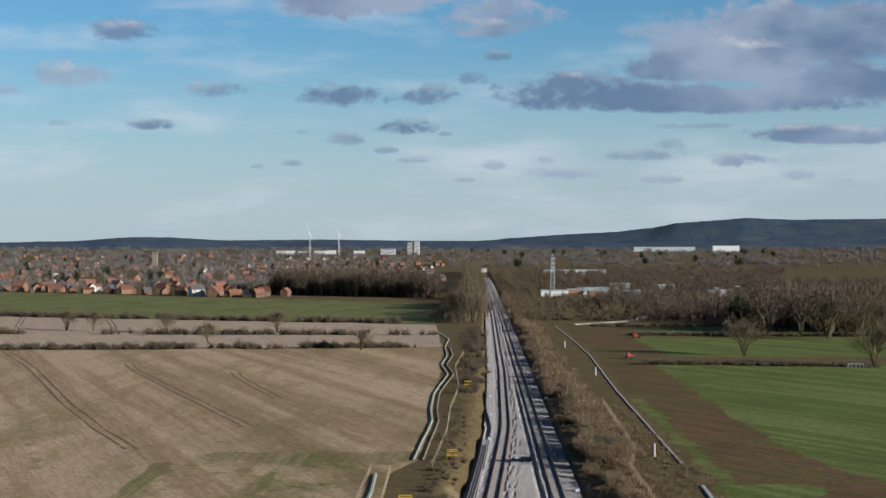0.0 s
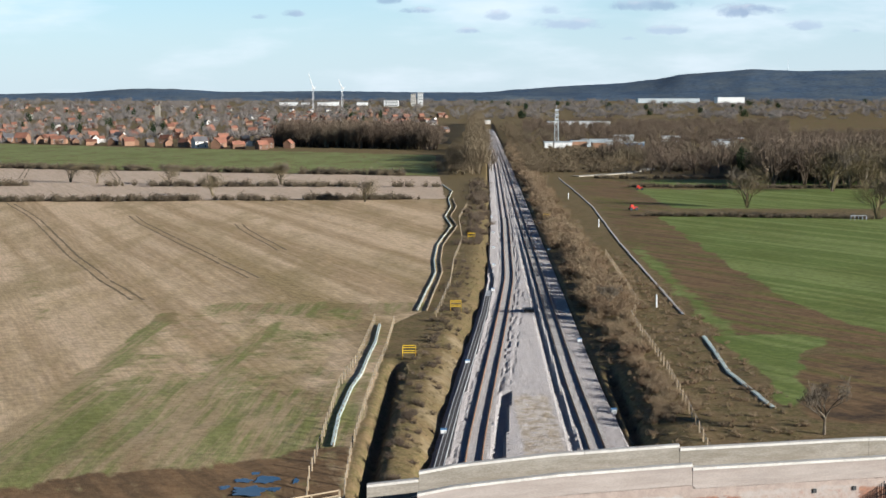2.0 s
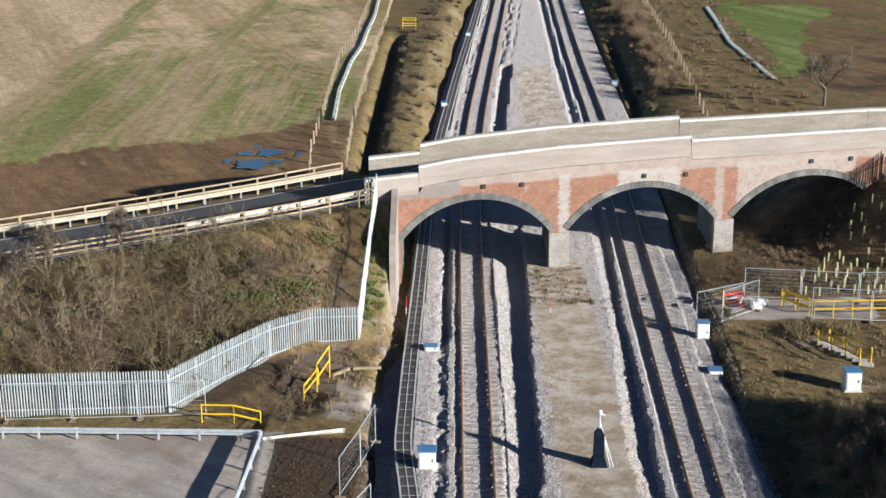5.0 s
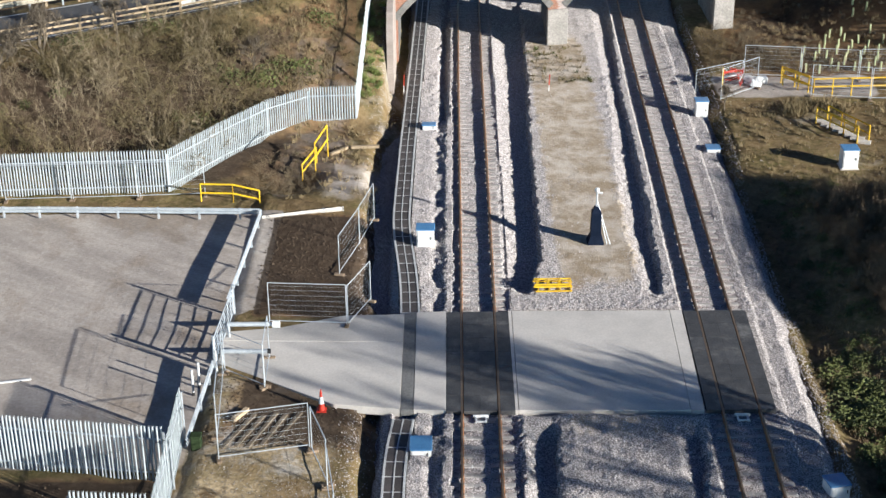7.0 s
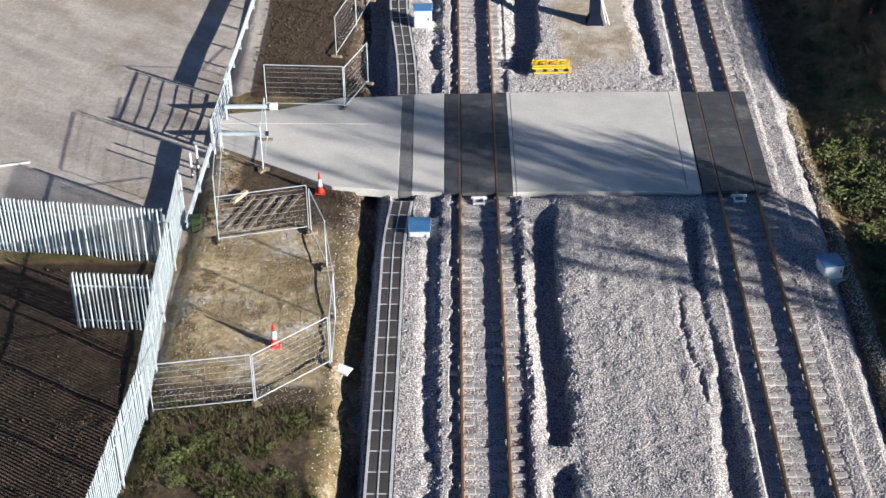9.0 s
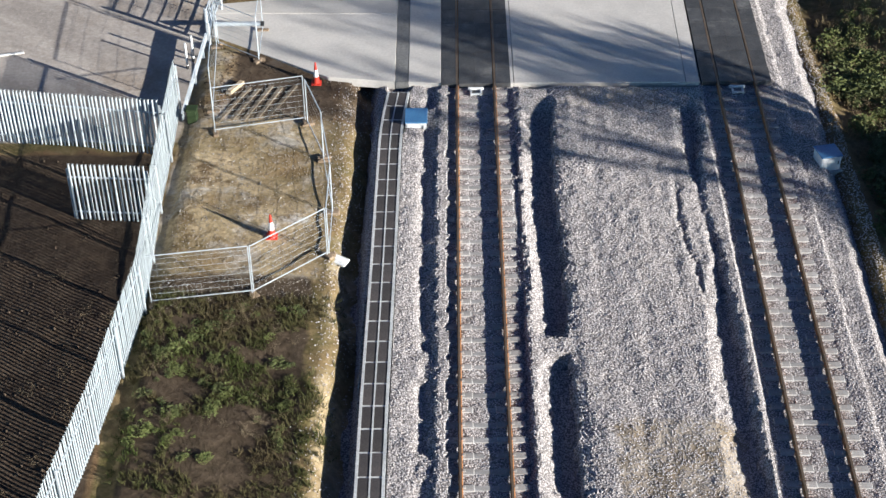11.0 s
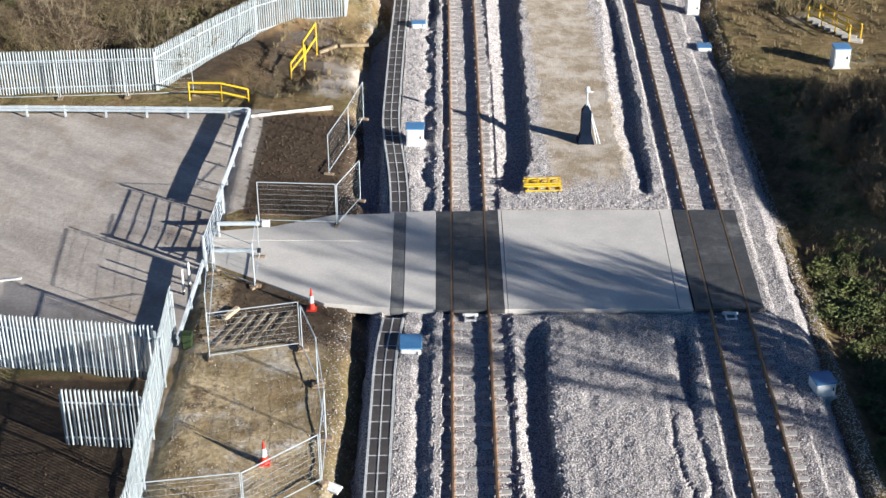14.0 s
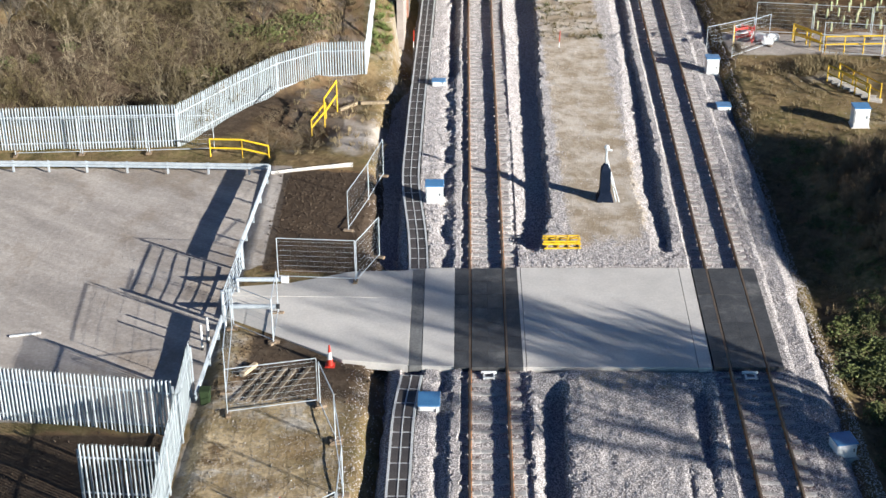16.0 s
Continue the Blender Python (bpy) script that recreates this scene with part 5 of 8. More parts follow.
for o in (2.55, -2.55):
    ob = sweep(dense(line, 2.0), [(o + 0.06, 0.068), (o - 0.06, 0.068)], "road_marking", M["white_paint"])
    tagged(ob, "white painted edge line on the asphalt", "road marking", kind="structure")


# ---- fences beside the line ----
def on(x, y):
    return float(land(np.array([x]), np.array([y]))[0])


def pale_mesh(h):
    """A folded steel pale with a three-pointed head."""
    w_, d = 0.041, 0.034
    xs = [(-w_, 0.0), (-0.012, -d), (0.012, -d), (w_, 0.0)]
    v = [(x, y, 0.0) for x, y in xs] + [(x, y, h - 0.1) for x, y in xs] + [(-w_ - 0.01, 0.02, h - 0.02), (0.0, -d, h), (w_ + 0.01, 0.02, h - 0.02)]
    f = [(0, 1, 5, 4), (1, 2, 6, 5), (2, 3, 7, 6), (4, 5, 8), (5, 6, 9), (6, 7, 10)]
    return mesh_of("pale", v, f, M["galv_pale"])


PALE = pale_mesh(2.5)
bm = B()
box(bm, 0.10, 0.05, 2.45)
POST = bpy.data.meshes.new("post")
bm.to_mesh(POST)
bm.free()
POST.materials.append(M["galv"])


def palisade(points, label):
    t = thing("palisade_fence", label, "fence", group="palisade fences")
    for (x0, y0, z0), (x1, y1, z1) in zip(points, points[1:]):
        ln = math.hypot(x1 - x0, y1 - y0)
        ang = math.degrees(math.atan2(y1 - y0, x1 - x0))
        k = max(1, round(ln / 2.75))
        for i in range(k + 1):
            s = i / k
            part("post", POST, None, t, "", pose(x0 + (x1 - x0) * s, y0 + (y1 - y0) * s, z0 + (z1 - z0) * s - 0.2, 0, 0, ang) @ pose(0, 0.06, 0))
        for h in (0.45, 1.95):
            bm = B()
            beam(bm, (x0, y0, z0 + h), (x1, y1, z1 + h), 0.04, 0.05)
            part("rail", bm, M["galv"], t)
        k = round(ln / 0.155)
        for i in range(k):
            s = (i + 0.5) / k
            part("pale", PALE, None, t, "", pose(x0 + (x1 - x0) * s, y0 + (y1 - y0) * s, z0 + (z1 - z0) * s + 0.06, random.uniform(-0.35, 0.35), random.uniform(-0.35, 0.35), ang))
    return t


palisade([(-29.0, 74.5, -0.3), (-23.8, 74.9, -0.3), (-14.75, 75.5, -0.35), (-12.4, 79.6, -0.35), (-10.2, 82.7, -0.25), (-8.0, 84.7, -0.25), (-5.25, 85.2, -0.35)], "galvanised steel palisade fence curving below the scrubby bank")
palisade([(-5.25, 85.2, -0.35), (-4.95, 90.5, 1.9), (-4.55, 96.0, 4.9)], "galvanised palisade fence climbing the bank to the bridge")
palisade([(-24.5, 49.9, -0.3), (-17.1, 49.35, -0.3), (-10.55, 48.4, -0.3)], "galvanised steel palisade fence along the compound")
palisade([(-10.35, 51.2, -0.25), (-10.2, 44.6, -0.3), (-9.95, 39.0, -0.35), (-10.5, 33.0, -0.4), (-11.3, 27.0, -0.4)], "galvanised palisade fence running beside the line")
palisade([(-13.2, 44.35, -0.3), (-10.4, 44.15, -0.3)], "short stretch of galvanised palisade fence")


palisade([(30.7, 104.9, on(30.7, 104.0)), (31.0, 101.6, on(31.0, 101.6)), (31.6, 98.2, on(31.6, 98.2))], "galvanised palisade fence down the bank beside the bridge")
rail_ = thing("metal_railing", "short black metal railing at the end of the bridge", "railing")
for i in range(12):
    x, y = 28.3 + 0.2 * i, 103.9 + 0.05 * i
    part("bar", rod(B(), (x, y, 3.9 + 0.06 * i), (x, y, 5.2 + 0.09 * i), 0.02, 4), M["black_paint"], rail_)
for z in (0.15, 1.15):
    part("rail", rod(B(), (28.2, 103.88, 3.9 + z), (30.6, 104.46, 4.6 + z * 1.05), 0.03, 5), M["black_paint"], rail_)


def heras(a, b, base=None, label="temporary mesh fence panel in a tubular steel frame"):
    """A site fence panel between two feet."""
    a, b = Vector((*a, 0)), Vector((*b, 0))
    za = (on(a.x, a.y) if base is None else base) + 0.05
    ln = (b - a).length
    ang = math.degrees(math.atan2(b.y - a.y, b.x - a.x))
    t = thing("mesh_fence_panel", label, "fence panel", (a.x, a.y, za), "site fence panels", rot=ang)
    bm = B()
    for p, q in (((0, 0, 0), (0, 0, 2.0)), ((ln, 0, 0), (ln, 0, 2.0)), ((0, 0, 2.0), (ln, 0, 2.0)), ((0, 0, 0.12), (ln, 0, 0.12))):
        rod(bm, p, q, 0.021, 6)
    part("frame", bm, M["galv"], t)
    v, f = [], []
    for i in range(1, int(ln / 0.15)):
        x = i * 0.15
        k = len(v)
        v += [(x - 0.001, 0, 0.12), (x + 0.001, 0, 0.12), (x + 0.001, 0, 2.0), (x - 0.001, 0, 2.0)]
        f.append((k, k + 1, k + 2, k + 3))
    for z in (0.4, 0.65, 0.9, 1.15, 1.4, 1.65, 1.85):
        k = len(v)
        v += [(0, 0.003, z - 0.004), (ln, 0.003, z - 0.004), (ln, 0.003, z + 0.004), (0, 0.003, z + 0.004)]
        f.append((k, k + 1, k + 2, k + 3))
    part("mesh_infill", mesh_of("mesh_infill", v, f, M["galv"]), None, t, "thin welded wire mesh")
    for x in (0.0, ln):
        bm = B()
        box(bm, 0.2, 0.5, 0.12, Matrix.Translation((x, 0, -0.09)), 0.03)
        part("foot", bm, M["timber_old"], t, "dull yellow-brown fence foot")
    return t


for a, b in (((-7.9, 60.35), (-4.45, 60.1)), ((-4.4, 60.2), (-3.5, 62.6)), ((-5.1, 65.4), (-4.3, 68.6)), ((-4.3, 68.7), (-3.7, 71.6)), ((-8.75, 49.5), (-5.35, 50.3)),
             ((-5.25, 50.2), (-4.5, 47.9)), ((-4.5, 47.8), (-4.0, 44.6)), ((-4.0, 44.5), (-4.0, 42.1)), ((-4.05, 42.0), (-6.4, 39.95)), ((-6.45, 39.9), (-9.75, 39.4)),
             ((-9.35, 56.1), (-7.55, 54.8)), ((-7.55, 54.9), (-7.6, 57.3)), ((-9.4, 55.9), (-9.0, 51.0)), ((15.5, 90.6), (18.7, 92.4)), ((18.8, 92.5), (22.2, 92.0)), ((22.3, 92.0), (25.7, 91.4)),
             ((25.8, 91.4), (29.2, 91.4)), ((16.6, 87.9), (19.2, 90.1)), ((22.2, 88.6), (25.6, 88.0)), ((25.7, 88.0), (29.1, 87.9)), ((-16.2, 74.75), (-12.8, 75.0)), ((-19.7, 74.5), (-16.3, 74.7)), ((-23.2, 74.3), (-19.8, 74.5))):
    heras(a, b)


def crash_barrier(line, label, mat="galv", height=0.66, gap=2.0, group="crash barriers"):
    """A corrugated steel beam on posts."""
    t = thing("crash_barrier", label, "crash barrier", group=group)
    pts = [Vector(p) for p in line]
    sec = [(0.02, 0.16), (-0.05, 0.12), (-0.05, 0.06), (0.0, 0.0), (-0.05, -0.06), (-0.05, -0.12), (0.02, -0.16)]
    v, f = [], []
    for i, p in enumerate(pts):
        d = (pts[min(i + 1, len(pts) - 1)] - pts[max(i - 1, 0)]).to_2d().normalized()
        for o, h in sec:
            v.append((p.x + d.y * o, p.y - d.x * o, p.z + height - 0.16 + h))
    k = len(sec)
    for i in range(len(pts) - 1):
        for j in range(k - 1):
            f.append((i * k + j, i * k + j + 1, (i + 1) * k + j + 1, (i + 1) * k + j))
    ob = part("beam", mesh_of("beam", v, f, M[mat]), None, t)
    sol = ob.modifiers.new("thick", "SOLIDIFY")
    sol.thickness = 0.006
    for a, b in zip(pts, pts[1:]):
        k = max(1, round((b - a).length / gap))
        for i in range(k):
            p = a.lerp(b, (i + 0.5) / k)
            bm = B()
            box(bm, 0.1, 0.08, height - 0.02, Matrix.Translation((p.x, p.y + 0.07, p.z)))
            part("post", bm, M["galv"], t)
    return t


crash_barrier([(-31.0, 72.2, -0.2), (-20.0, 72.1, -0.2), (-9.5, 71.6, -0.15)], "galvanised crash barrier along the edge of the compound")
crash_barrier([(-9.4, 71.5, -0.35), (-5.3, 72.6, -0.35)], "pale crash barrier rail beside dark earth", "coping", 0.5)
crash_barrier([(-9.45, 71.5, -0.15), (-9.75, 65.0, -0.1), (-9.95, 61.7, -0.1)], "galvanised crash barrier leading to the gate")
crash_barrier([(-9.85, 56.2, -0.1), (-10.1, 50.2, -0.2)], "galvanised crash barrier on the near side of the gate")

# field gate across the way to the crossing
gate = thing("metal_gate", "closed galvanised steel field gate of tubes", "gate", (-9.85, 56.7, -0.1), rot=87.0)
bm = B()
for p, q in (((0.1, 0, 0.25), (4.5, 0, 0.25)), ((0.1, 0, 1.35), (4.5, 0, 1.35)), ((0.1, 0, 0.25), (0.1, 0, 1.35)), ((4.5, 0, 0.25), (4.5, 0, 1.35))):
    rod(bm, p, q, 0.03)
part("gate_frame", bm, M["galv"], gate)
for z in (0.47, 0.69, 0.91, 1.13):
    part("bar", rod(B(), (0.1, 0, z), (4.5, 0, z), 0.02), M["galv"], gate)
for x in (0.9, 1.7, 2.5, 3.3, 4.0):
    part("upright", rod(B(), (x, 0, 0.25), (x, 0, 1.35), 0.018), M["galv"], gate)
for x in (0.0, 4.7):
    part("gate_post", rod(B(), (x, 0, -0.2), (x, 0, 1.5), 0.075, 10), M["galv"], gate)
for y0, z0 in ((59.15, 0.62), (56.9, 0.55)):
    t = thing("swing_arm", "galvanised tubular barrier arm with a round white end", "barrier arm", (-9.6, y0, z0 - 0.72), "barrier arms")
    part("arm", rod(B(), (0, 0, 0.72), (2.0, 0, 0.72), 0.10, 12), M["galv"], t)
    if y0 > 58:
        part("end_cap", rod(B(), (1.98, 0, 0.72), (2.3, 0, 0.72), 0.17, 14), M["white_paint"], t, "round white end cap")
    else:
        part("end_cap", rod(B(), (1.98, 0, 0.72), (2.12, 0, 0.72), 0.11, 12), M["black_paint"], t, "small black end cap")
    part("post", rod(B(), (0.05, 0, 0.0), (0.05, 0, 0.8), 0.06, 8), M["galv"], t)
for x, y in ((-10.45, 54.5), (-10.28, 55.1), (-9.7, 56.2)):
    t = thing("marker_post", "slim white marker post with a black foot", "post", (x, y, on(x, y) - 0.05), "white marker posts")
    part("shaft", rod(B(), (0, 0, 0.0), (0, 0, 1.25), 0.05, 8), M["white_paint"], t)
    part("foot", rod(B(), (0, 0, 0), (0, 0, 0.2), 0.058, 8), M["black_paint"], t)


def cone(x, y, label):
    t = thing("traffic_cone", label, "traffic cone", (x, y, on(x, y)), "traffic cones")
    bm = B()
    box(bm, 0.40, 0.40, 0.05, None, 0.015)
    part("base", bm, M["orange"], t)
    for z0, z1, r0, r1, mt in ((0.05, 0.34, 0.15, 0.11, "orange"), (0.342, 0.66, 0.109, 0.068, "white_paint"), (0.662, 0.98, 0.066, 0.028, "orange")):
        part("sleeve", rod(B(), (0, 0, z0), (0, 0, z1), r0, 14, r1), M[mt], t)


cone(-5.1, 53.25, "red and white traffic cone on the edge of the crossing")
cone(-6.05, 43.05, "red and white traffic cone on stony ground")


# ---- lineside cabinets ----
def cabinet(x, y, z, w_, d, h, label, turn=0.0):
    t = thing("lineside_cabinet", label, "cabinet", (x, y, z), "lineside cabinets", rot=turn)
    bm = B()
    box(bm, w_, d, h, None, 0.015)
    part("body", bm, M["white_paint"], t, "off-white painted body")
    bm = B()
    box(bm, w_ + 0.08, d + 0.1, 0.06, Matrix.Translation((0, 0, h)), 0.02)
    part("lid", bm, M["blue_lid"], t, "pale blue lid")
    bm = B()
    box(bm, w_ * 0.86, 0.02, h * 0.84, Matrix.Translation((0, -d / 2 - 0.012, h * 0.08)), 0.006)
    door = part("door", bm, M["white_paint"], t)
    bm = B()
    box(bm, 0.03, 0.04, 0.14, Matrix.Translation((w_ * 0.33, -d / 2 - 0.04, h * 0.5)))
    part("handle", bm, M["black_paint"], door, "small black handle")
    bm = B()
    box(bm, w_ + 0.16, d + 0.16, 0.25, Matrix.Translation((0, 0, -0.22)), 0.01)
    part("plinth", bm, M["concrete"], t, "grey concrete plinth")


cabinet(-1.05, 68.7, -0.2, 0.85, 0.75, 0.95, "white cabinet with a blue lid on ballast beside the trough")
cabinet(-1.05, 50.5, -0.45, 0.8, 0.95, 0.48, "white cabinet with a blue lid set low beside the trough")
cabinet(15.2, 86.5, -0.5, 0.75, 0.7, 1.15, "tall white cabinet with a blue lid beside the track")
cabinet(15.05, 80.9, -0.6, 0.75, 0.65, 0.5, "low white cabinet with a blue lid on the shoulder")
cabinet(21.95, 77.9, on(21.95, 77.9), 0.85, 0.8, 1.1, "white cabinet with a blue lid on the bank")
cabinet(14.4, 47.7, -0.5, 0.78, 0.75, 0.62, "white cabinet with a blue lid at the edge of the ballast", 12)
cabinet(-1.0, 84.2, -0.2, 0.75, 0.5, 0.3, "low white box with a dark top beside the trough")

# mobile camera mast
mast = thing("camera_mast", "dark navy camera mast with a tapered base and white head", "camera mast", (7.32, 68.7, -0.16))
bm = B()
bmesh.ops.create_cone(bm, cap_ends=True, segments=4, radius1=0.62, radius2=0.36, depth=0.5, matrix=Matrix.Translation((0, 0, 0.25)) @ Matrix.Rotation(radians(45), 4, "Z"))
part("skirt", bm, M["dark_metal"], mast)
bm = B()
bmesh.ops.create_cone(bm, cap_ends=True, segments=4, radius1=0.37, radius2=0.33, depth=1.2, matrix=Matrix.Translation((0, 0, 1.1)) @ Matrix.Rotation(radians(45), 4, "Z"))
part("housing", bm, M["dark_metal"], mast)
bm = B()
bmesh.ops.create_cone(bm, cap_ends=True, segments=4, radius1=0.33, radius2=0.12, depth=0.30, matrix=Matrix.Translation((0, 0, 1.85)) @ Matrix.Rotation(radians(45), 4, "Z"))
part("shoulder", bm, M["dark_metal"], mast)
part("pole", rod(B(), (0, 0, 1.8), (0, 0, 2.75), 0.05, 8), M["galv"], mast, "bare metal pole")
bm = B()
bmesh.ops.create_uvsphere(bm, u_segments=10, v_segments=8, radius=0.13, matrix=Matrix.Translation((0.0, 0, 2.85)))
part("camera_head", bm, M["white_paint"], mast, "white camera dome")
part("bracket", rod(B(), (-0.05, 0, 2.75), (0.28, -0.05, 2.7), 0.05, 8), M["white_paint"], mast)
for dx in (0.55, 0.7):
    part("stay", rod(B(), (0.02, 0, 2.3), (dx, -0.3, 0.05), 0.022, 6), M["galv"], mast)

# ---- yellow things ----
pile = thing("barrier_stack", "stack of yellow folding barriers lying on the ground", "barriers", (4.9, 63.7, -0.1))
for i in range(4):
    z = 0.06 + 0.11 * i
    dx, dy = random.uniform(-0.15, 0.15), random.uniform(-0.16, 0.16)
    bm = B()
    for yy in (-0.28, 0.28):
        beam(bm, (-0.85 + dx, yy + dy, z), (0.85 + dx, yy + dy + 0.05, z), 0.06, 0.05)
    for k in range(4):
        xx = -0.75 + 0.5 * k + dx
        beam(bm, (xx, -0.3 + dy, z), (xx + 0.1, 0.3 + dy, z), 0.05, 0.045)
    part("barrier", bm, M["yellow"], pile)


def guard_rail(points, label, h=1.05, name="guard_rail", posts=1.2):
    t = thing(name, label, "guard rail", group="yellow guard rails")
    for a, b in zip(points, points[1:]):
        a, b = Vector(a), Vector(b)
        for z in (h, h * 0.52):
            part("rail", rod(B(), a + Vector((0, 0, z)), b + Vector((0, 0, z)), 0.05), M["yellow"], t)
        k = max(1, round((b - a).length / posts))
        for i in range(k + 1):
            p = a.lerp(b, i / k)
            part("post", rod(B(), p - Vector((0, 0, 0.15)), p + Vector((0, 0, h)), 0.04), M["yellow"], t)
    return t


zr = on(22, 89.6)
guard_rail([(-12.9, 74.2, -0.3), (-11.2, 74.1, -0.3), (-9.8, 74.0, -0.6)], "yellow tubular guard rail over a culvert")
guard_rail([(20.9, 91.2, zr), (22.2, 89.4, zr)], "yellow tubular guard rail beside the access path")
guard_rail([(20.9, 90.7, zr), (22.4, 88.9, zr), (31.5, 88.3, on(31.5, 88.3))], "long yellow tubular guard rail beside the access path")
guard_rail([(-7.2, 78.4, -0.4), (-6.6, 79.8, 0.1)], "yellow handrail of short steps in the bank", 1.7)
guard_rail([(-7.9, 78.0, -0.7), (-7.2, 79.3, -0.2)], "leaning yellow handrail of short steps in the bank", 0.9)
guard_rail([(17.0, 89.9, on(17, 89.9)), (17.1, 90.5, on(17, 90.5))], "short yellow rail inside the site fence", 1.2)
steps = thing("bank_steps", "pale timber steps down the bank between yellow handrails", "steps", (22.5, 82.4, 0))
for i in range(8):
    s = i / 7
    x, y = 22.0 + 1.6 * s, 84.5 - 3.3 * s
    bm = B()
    box(bm, 0.8, 0.42, 0.14, pose(x - 22.5, y - 82.4, on(x, y) - 0.02, 0, 0, -20), 0.01)
    part("tread", bm, M["coping"], steps)
guard_rail([(21.6 + 1.6 * q, 84.4 - 3.3 * q, on(21.6 + 1.6 * q, 84.4 - 3.3 * q)) for q in (0, 0.34, 0.67, 1)], "yellow handrail beside bank steps", 1.0, "handrail")
guard_rail([(22.3 + 1.6 * q, 84.6 - 3.3 * q, on(22.3 + 1.6 * q, 84.6 - 3.3 * q)) for q in (0, 0.34, 0.67, 1)], "yellow handrail beside bank steps", 1.0, "handrail")

# site clutter by the access path
for i, (x, y, s) in enumerate(((19.2, 90.7, 0.5), (19.7, 91.1, 0.42), (18.9, 91.3, 0.4))):
    bm = B()
    bmesh.ops.create_cube(bm, size=1.0)
    bmesh.ops.subdivide_edges(bm, edges=bm.edges, cuts=3, use_grid_fill=True)
    for v in bm.verts:
        v.co = v.co.lerp(v.co.normalized() * 0.55, 0.6) * s * 1.5
        v.co += Vector((noise.noise(v.co * 3 + Vector((i, 0, 0))), noise.noise(v.co * 3 + Vector((0, i, 5))), noise.noise(v.co * 4))) * 0.1
        v.co.z = v.co.z * 0.8 + s * 0.55
    solo("sack", bm, M["white_paint"], "bulging white woven sack on the access path", "sack", group="white sacks", at=pose(x, y, on(x, y)))
for x, y, a in ((17.8, 91.3, 20), (18.1, 91.6, -30), (18.4, 90.9, 70)):
    t = thing("folding_barrier", "red and white plastic barrier leaning among sacks", "barrier", (x, y, on(x, y)), "red and white barriers", rot=a)
    for j in range(3):
        bm = B()
        box(bm, 0.9, 0.05, 0.16, pose(0, 0.1 * j, 0.1 + 0.22 * j, 20, 0, 0), 0.01)
        part("board", bm, M["orange" if j % 2 == 0 else "white_paint"], t)
    for sx in (-0.4, 0.4):
        part("leg", rod(B(), (sx, 0, 0), (sx, 0.25, 0.8), 0.025), M["orange"], t)
for x, y in ((6.35, 90.2), (-2.62, 90.3)):
    t = thing("survey_pole", "thin red and white pole stuck in the ground", "pole", (x, y, -0.3), "survey poles")
    part("lower", rod(B(), (0, 0, 0), (0.02, 0, 0.6), 0.024), M["white_paint"], t)
    part("upper", rod(B(), (0.02, 0, 0.6), (0.05, 0, 1.3), 0.024), M["orange"], t)
for x, y, a, ln in ((-4.6, 81.3, 5, 1.6), (-6.0, 80.9, 48, 1.5), (-8.3, 52.6, 60, 1.0)):
    bm = B()
    box(bm, ln, 0.2, 0.16, None, 0.015)
    solo("timber_baulk", bm, M["timber"], "weathered timber baulk lying on the ground", "timber", group="timber baulks", at=pose(x, y, on(x, y) + 0.0, 0, 0, a))
for i in range(5):
    bm = B()
    box(bm, 2.7 - 0.3 * (i % 2), 0.17, 0.07, None, 0.01)
    x, y = -8.25 + 0.46 * i, 51.5 + 0.05 * i
    solo("plank", bm, M["bark"], "muddy timber plank lying in sodden earth", "timber", group="planks in the mud", at=pose(x, y, on(x, y) - 0.03, 0, random.uniform(-1, 1), 71 + random.uniform(-4, 4)))
bm = B()
box(bm, 1.3, 0.12, 0.05, None, 0.01)
solo("white_board", bm, M["white_paint"], "narrow white board lying on the hardstanding", "board", at=pose(-18.1, 55.75, on(-18.1, 55.75) + 0.01, 0, 0, 13))
bm = B()
box(bm, 0.62, 0.42, 0.08, None, 0.01)
solo("white_board", bm, M["white_paint"], "white board lying on the ballast edge", "board", at=pose(-3.65, 41.9, on(-3.65, 41.9) + 0.02, 0, 6, -25))
t = thing("feed_bin", "dark green plastic bin beside the fence corner", "bin", (-9.75, 50.55, on(-9.75, 50.55)))
bm = B()
box(bm, 0.4, 0.4, 0.6, None, 0.04)
part("body", bm, M["evergreen"], t)
bm = B()
box(bm, 0.44, 0.44, 0.06, Matrix.Translation((0, 0, 0.6)), 0.02)
part("lid", bm, M["evergreen"], t)

# planted saplings in guards on the bank
rng = random.Random(5)
guards = []
for i in range(13):
    for j in range(13):
        x, y = 20.6 + i * 0.98 + rng.uniform(-0.2, 0.2) + 0.3 * (j % 2), 91.9 + j * 1.15 + rng.uniform(-0.25, 0.25)
        if y > 92.6 and y < 90.0 + (x - 19) * 1.45 and y < 104.5 + 0 * x and rng.random() < 0.9:
            guards.append((x, y))
for x, y in guards:
    t = thing("tree_guard", "pale green plastic tree guard on a stake, on the bank", "tree guard", (x, y, on(x, y)), "tree guards", rot=rng.uniform(0, 360))
    part("tube", rod(B(), (0, 0, -0.05), (rng.uniform(-0.05, 0.05), rng.uniform(-0.05, 0.05), 0.6), 0.062, 7), M["guard_tube"], t)
    part("stake", rod(B(), (0.09, 0, -0.05), (0.09, 0, 0.52), 0.018, 4), M["timber"], t)


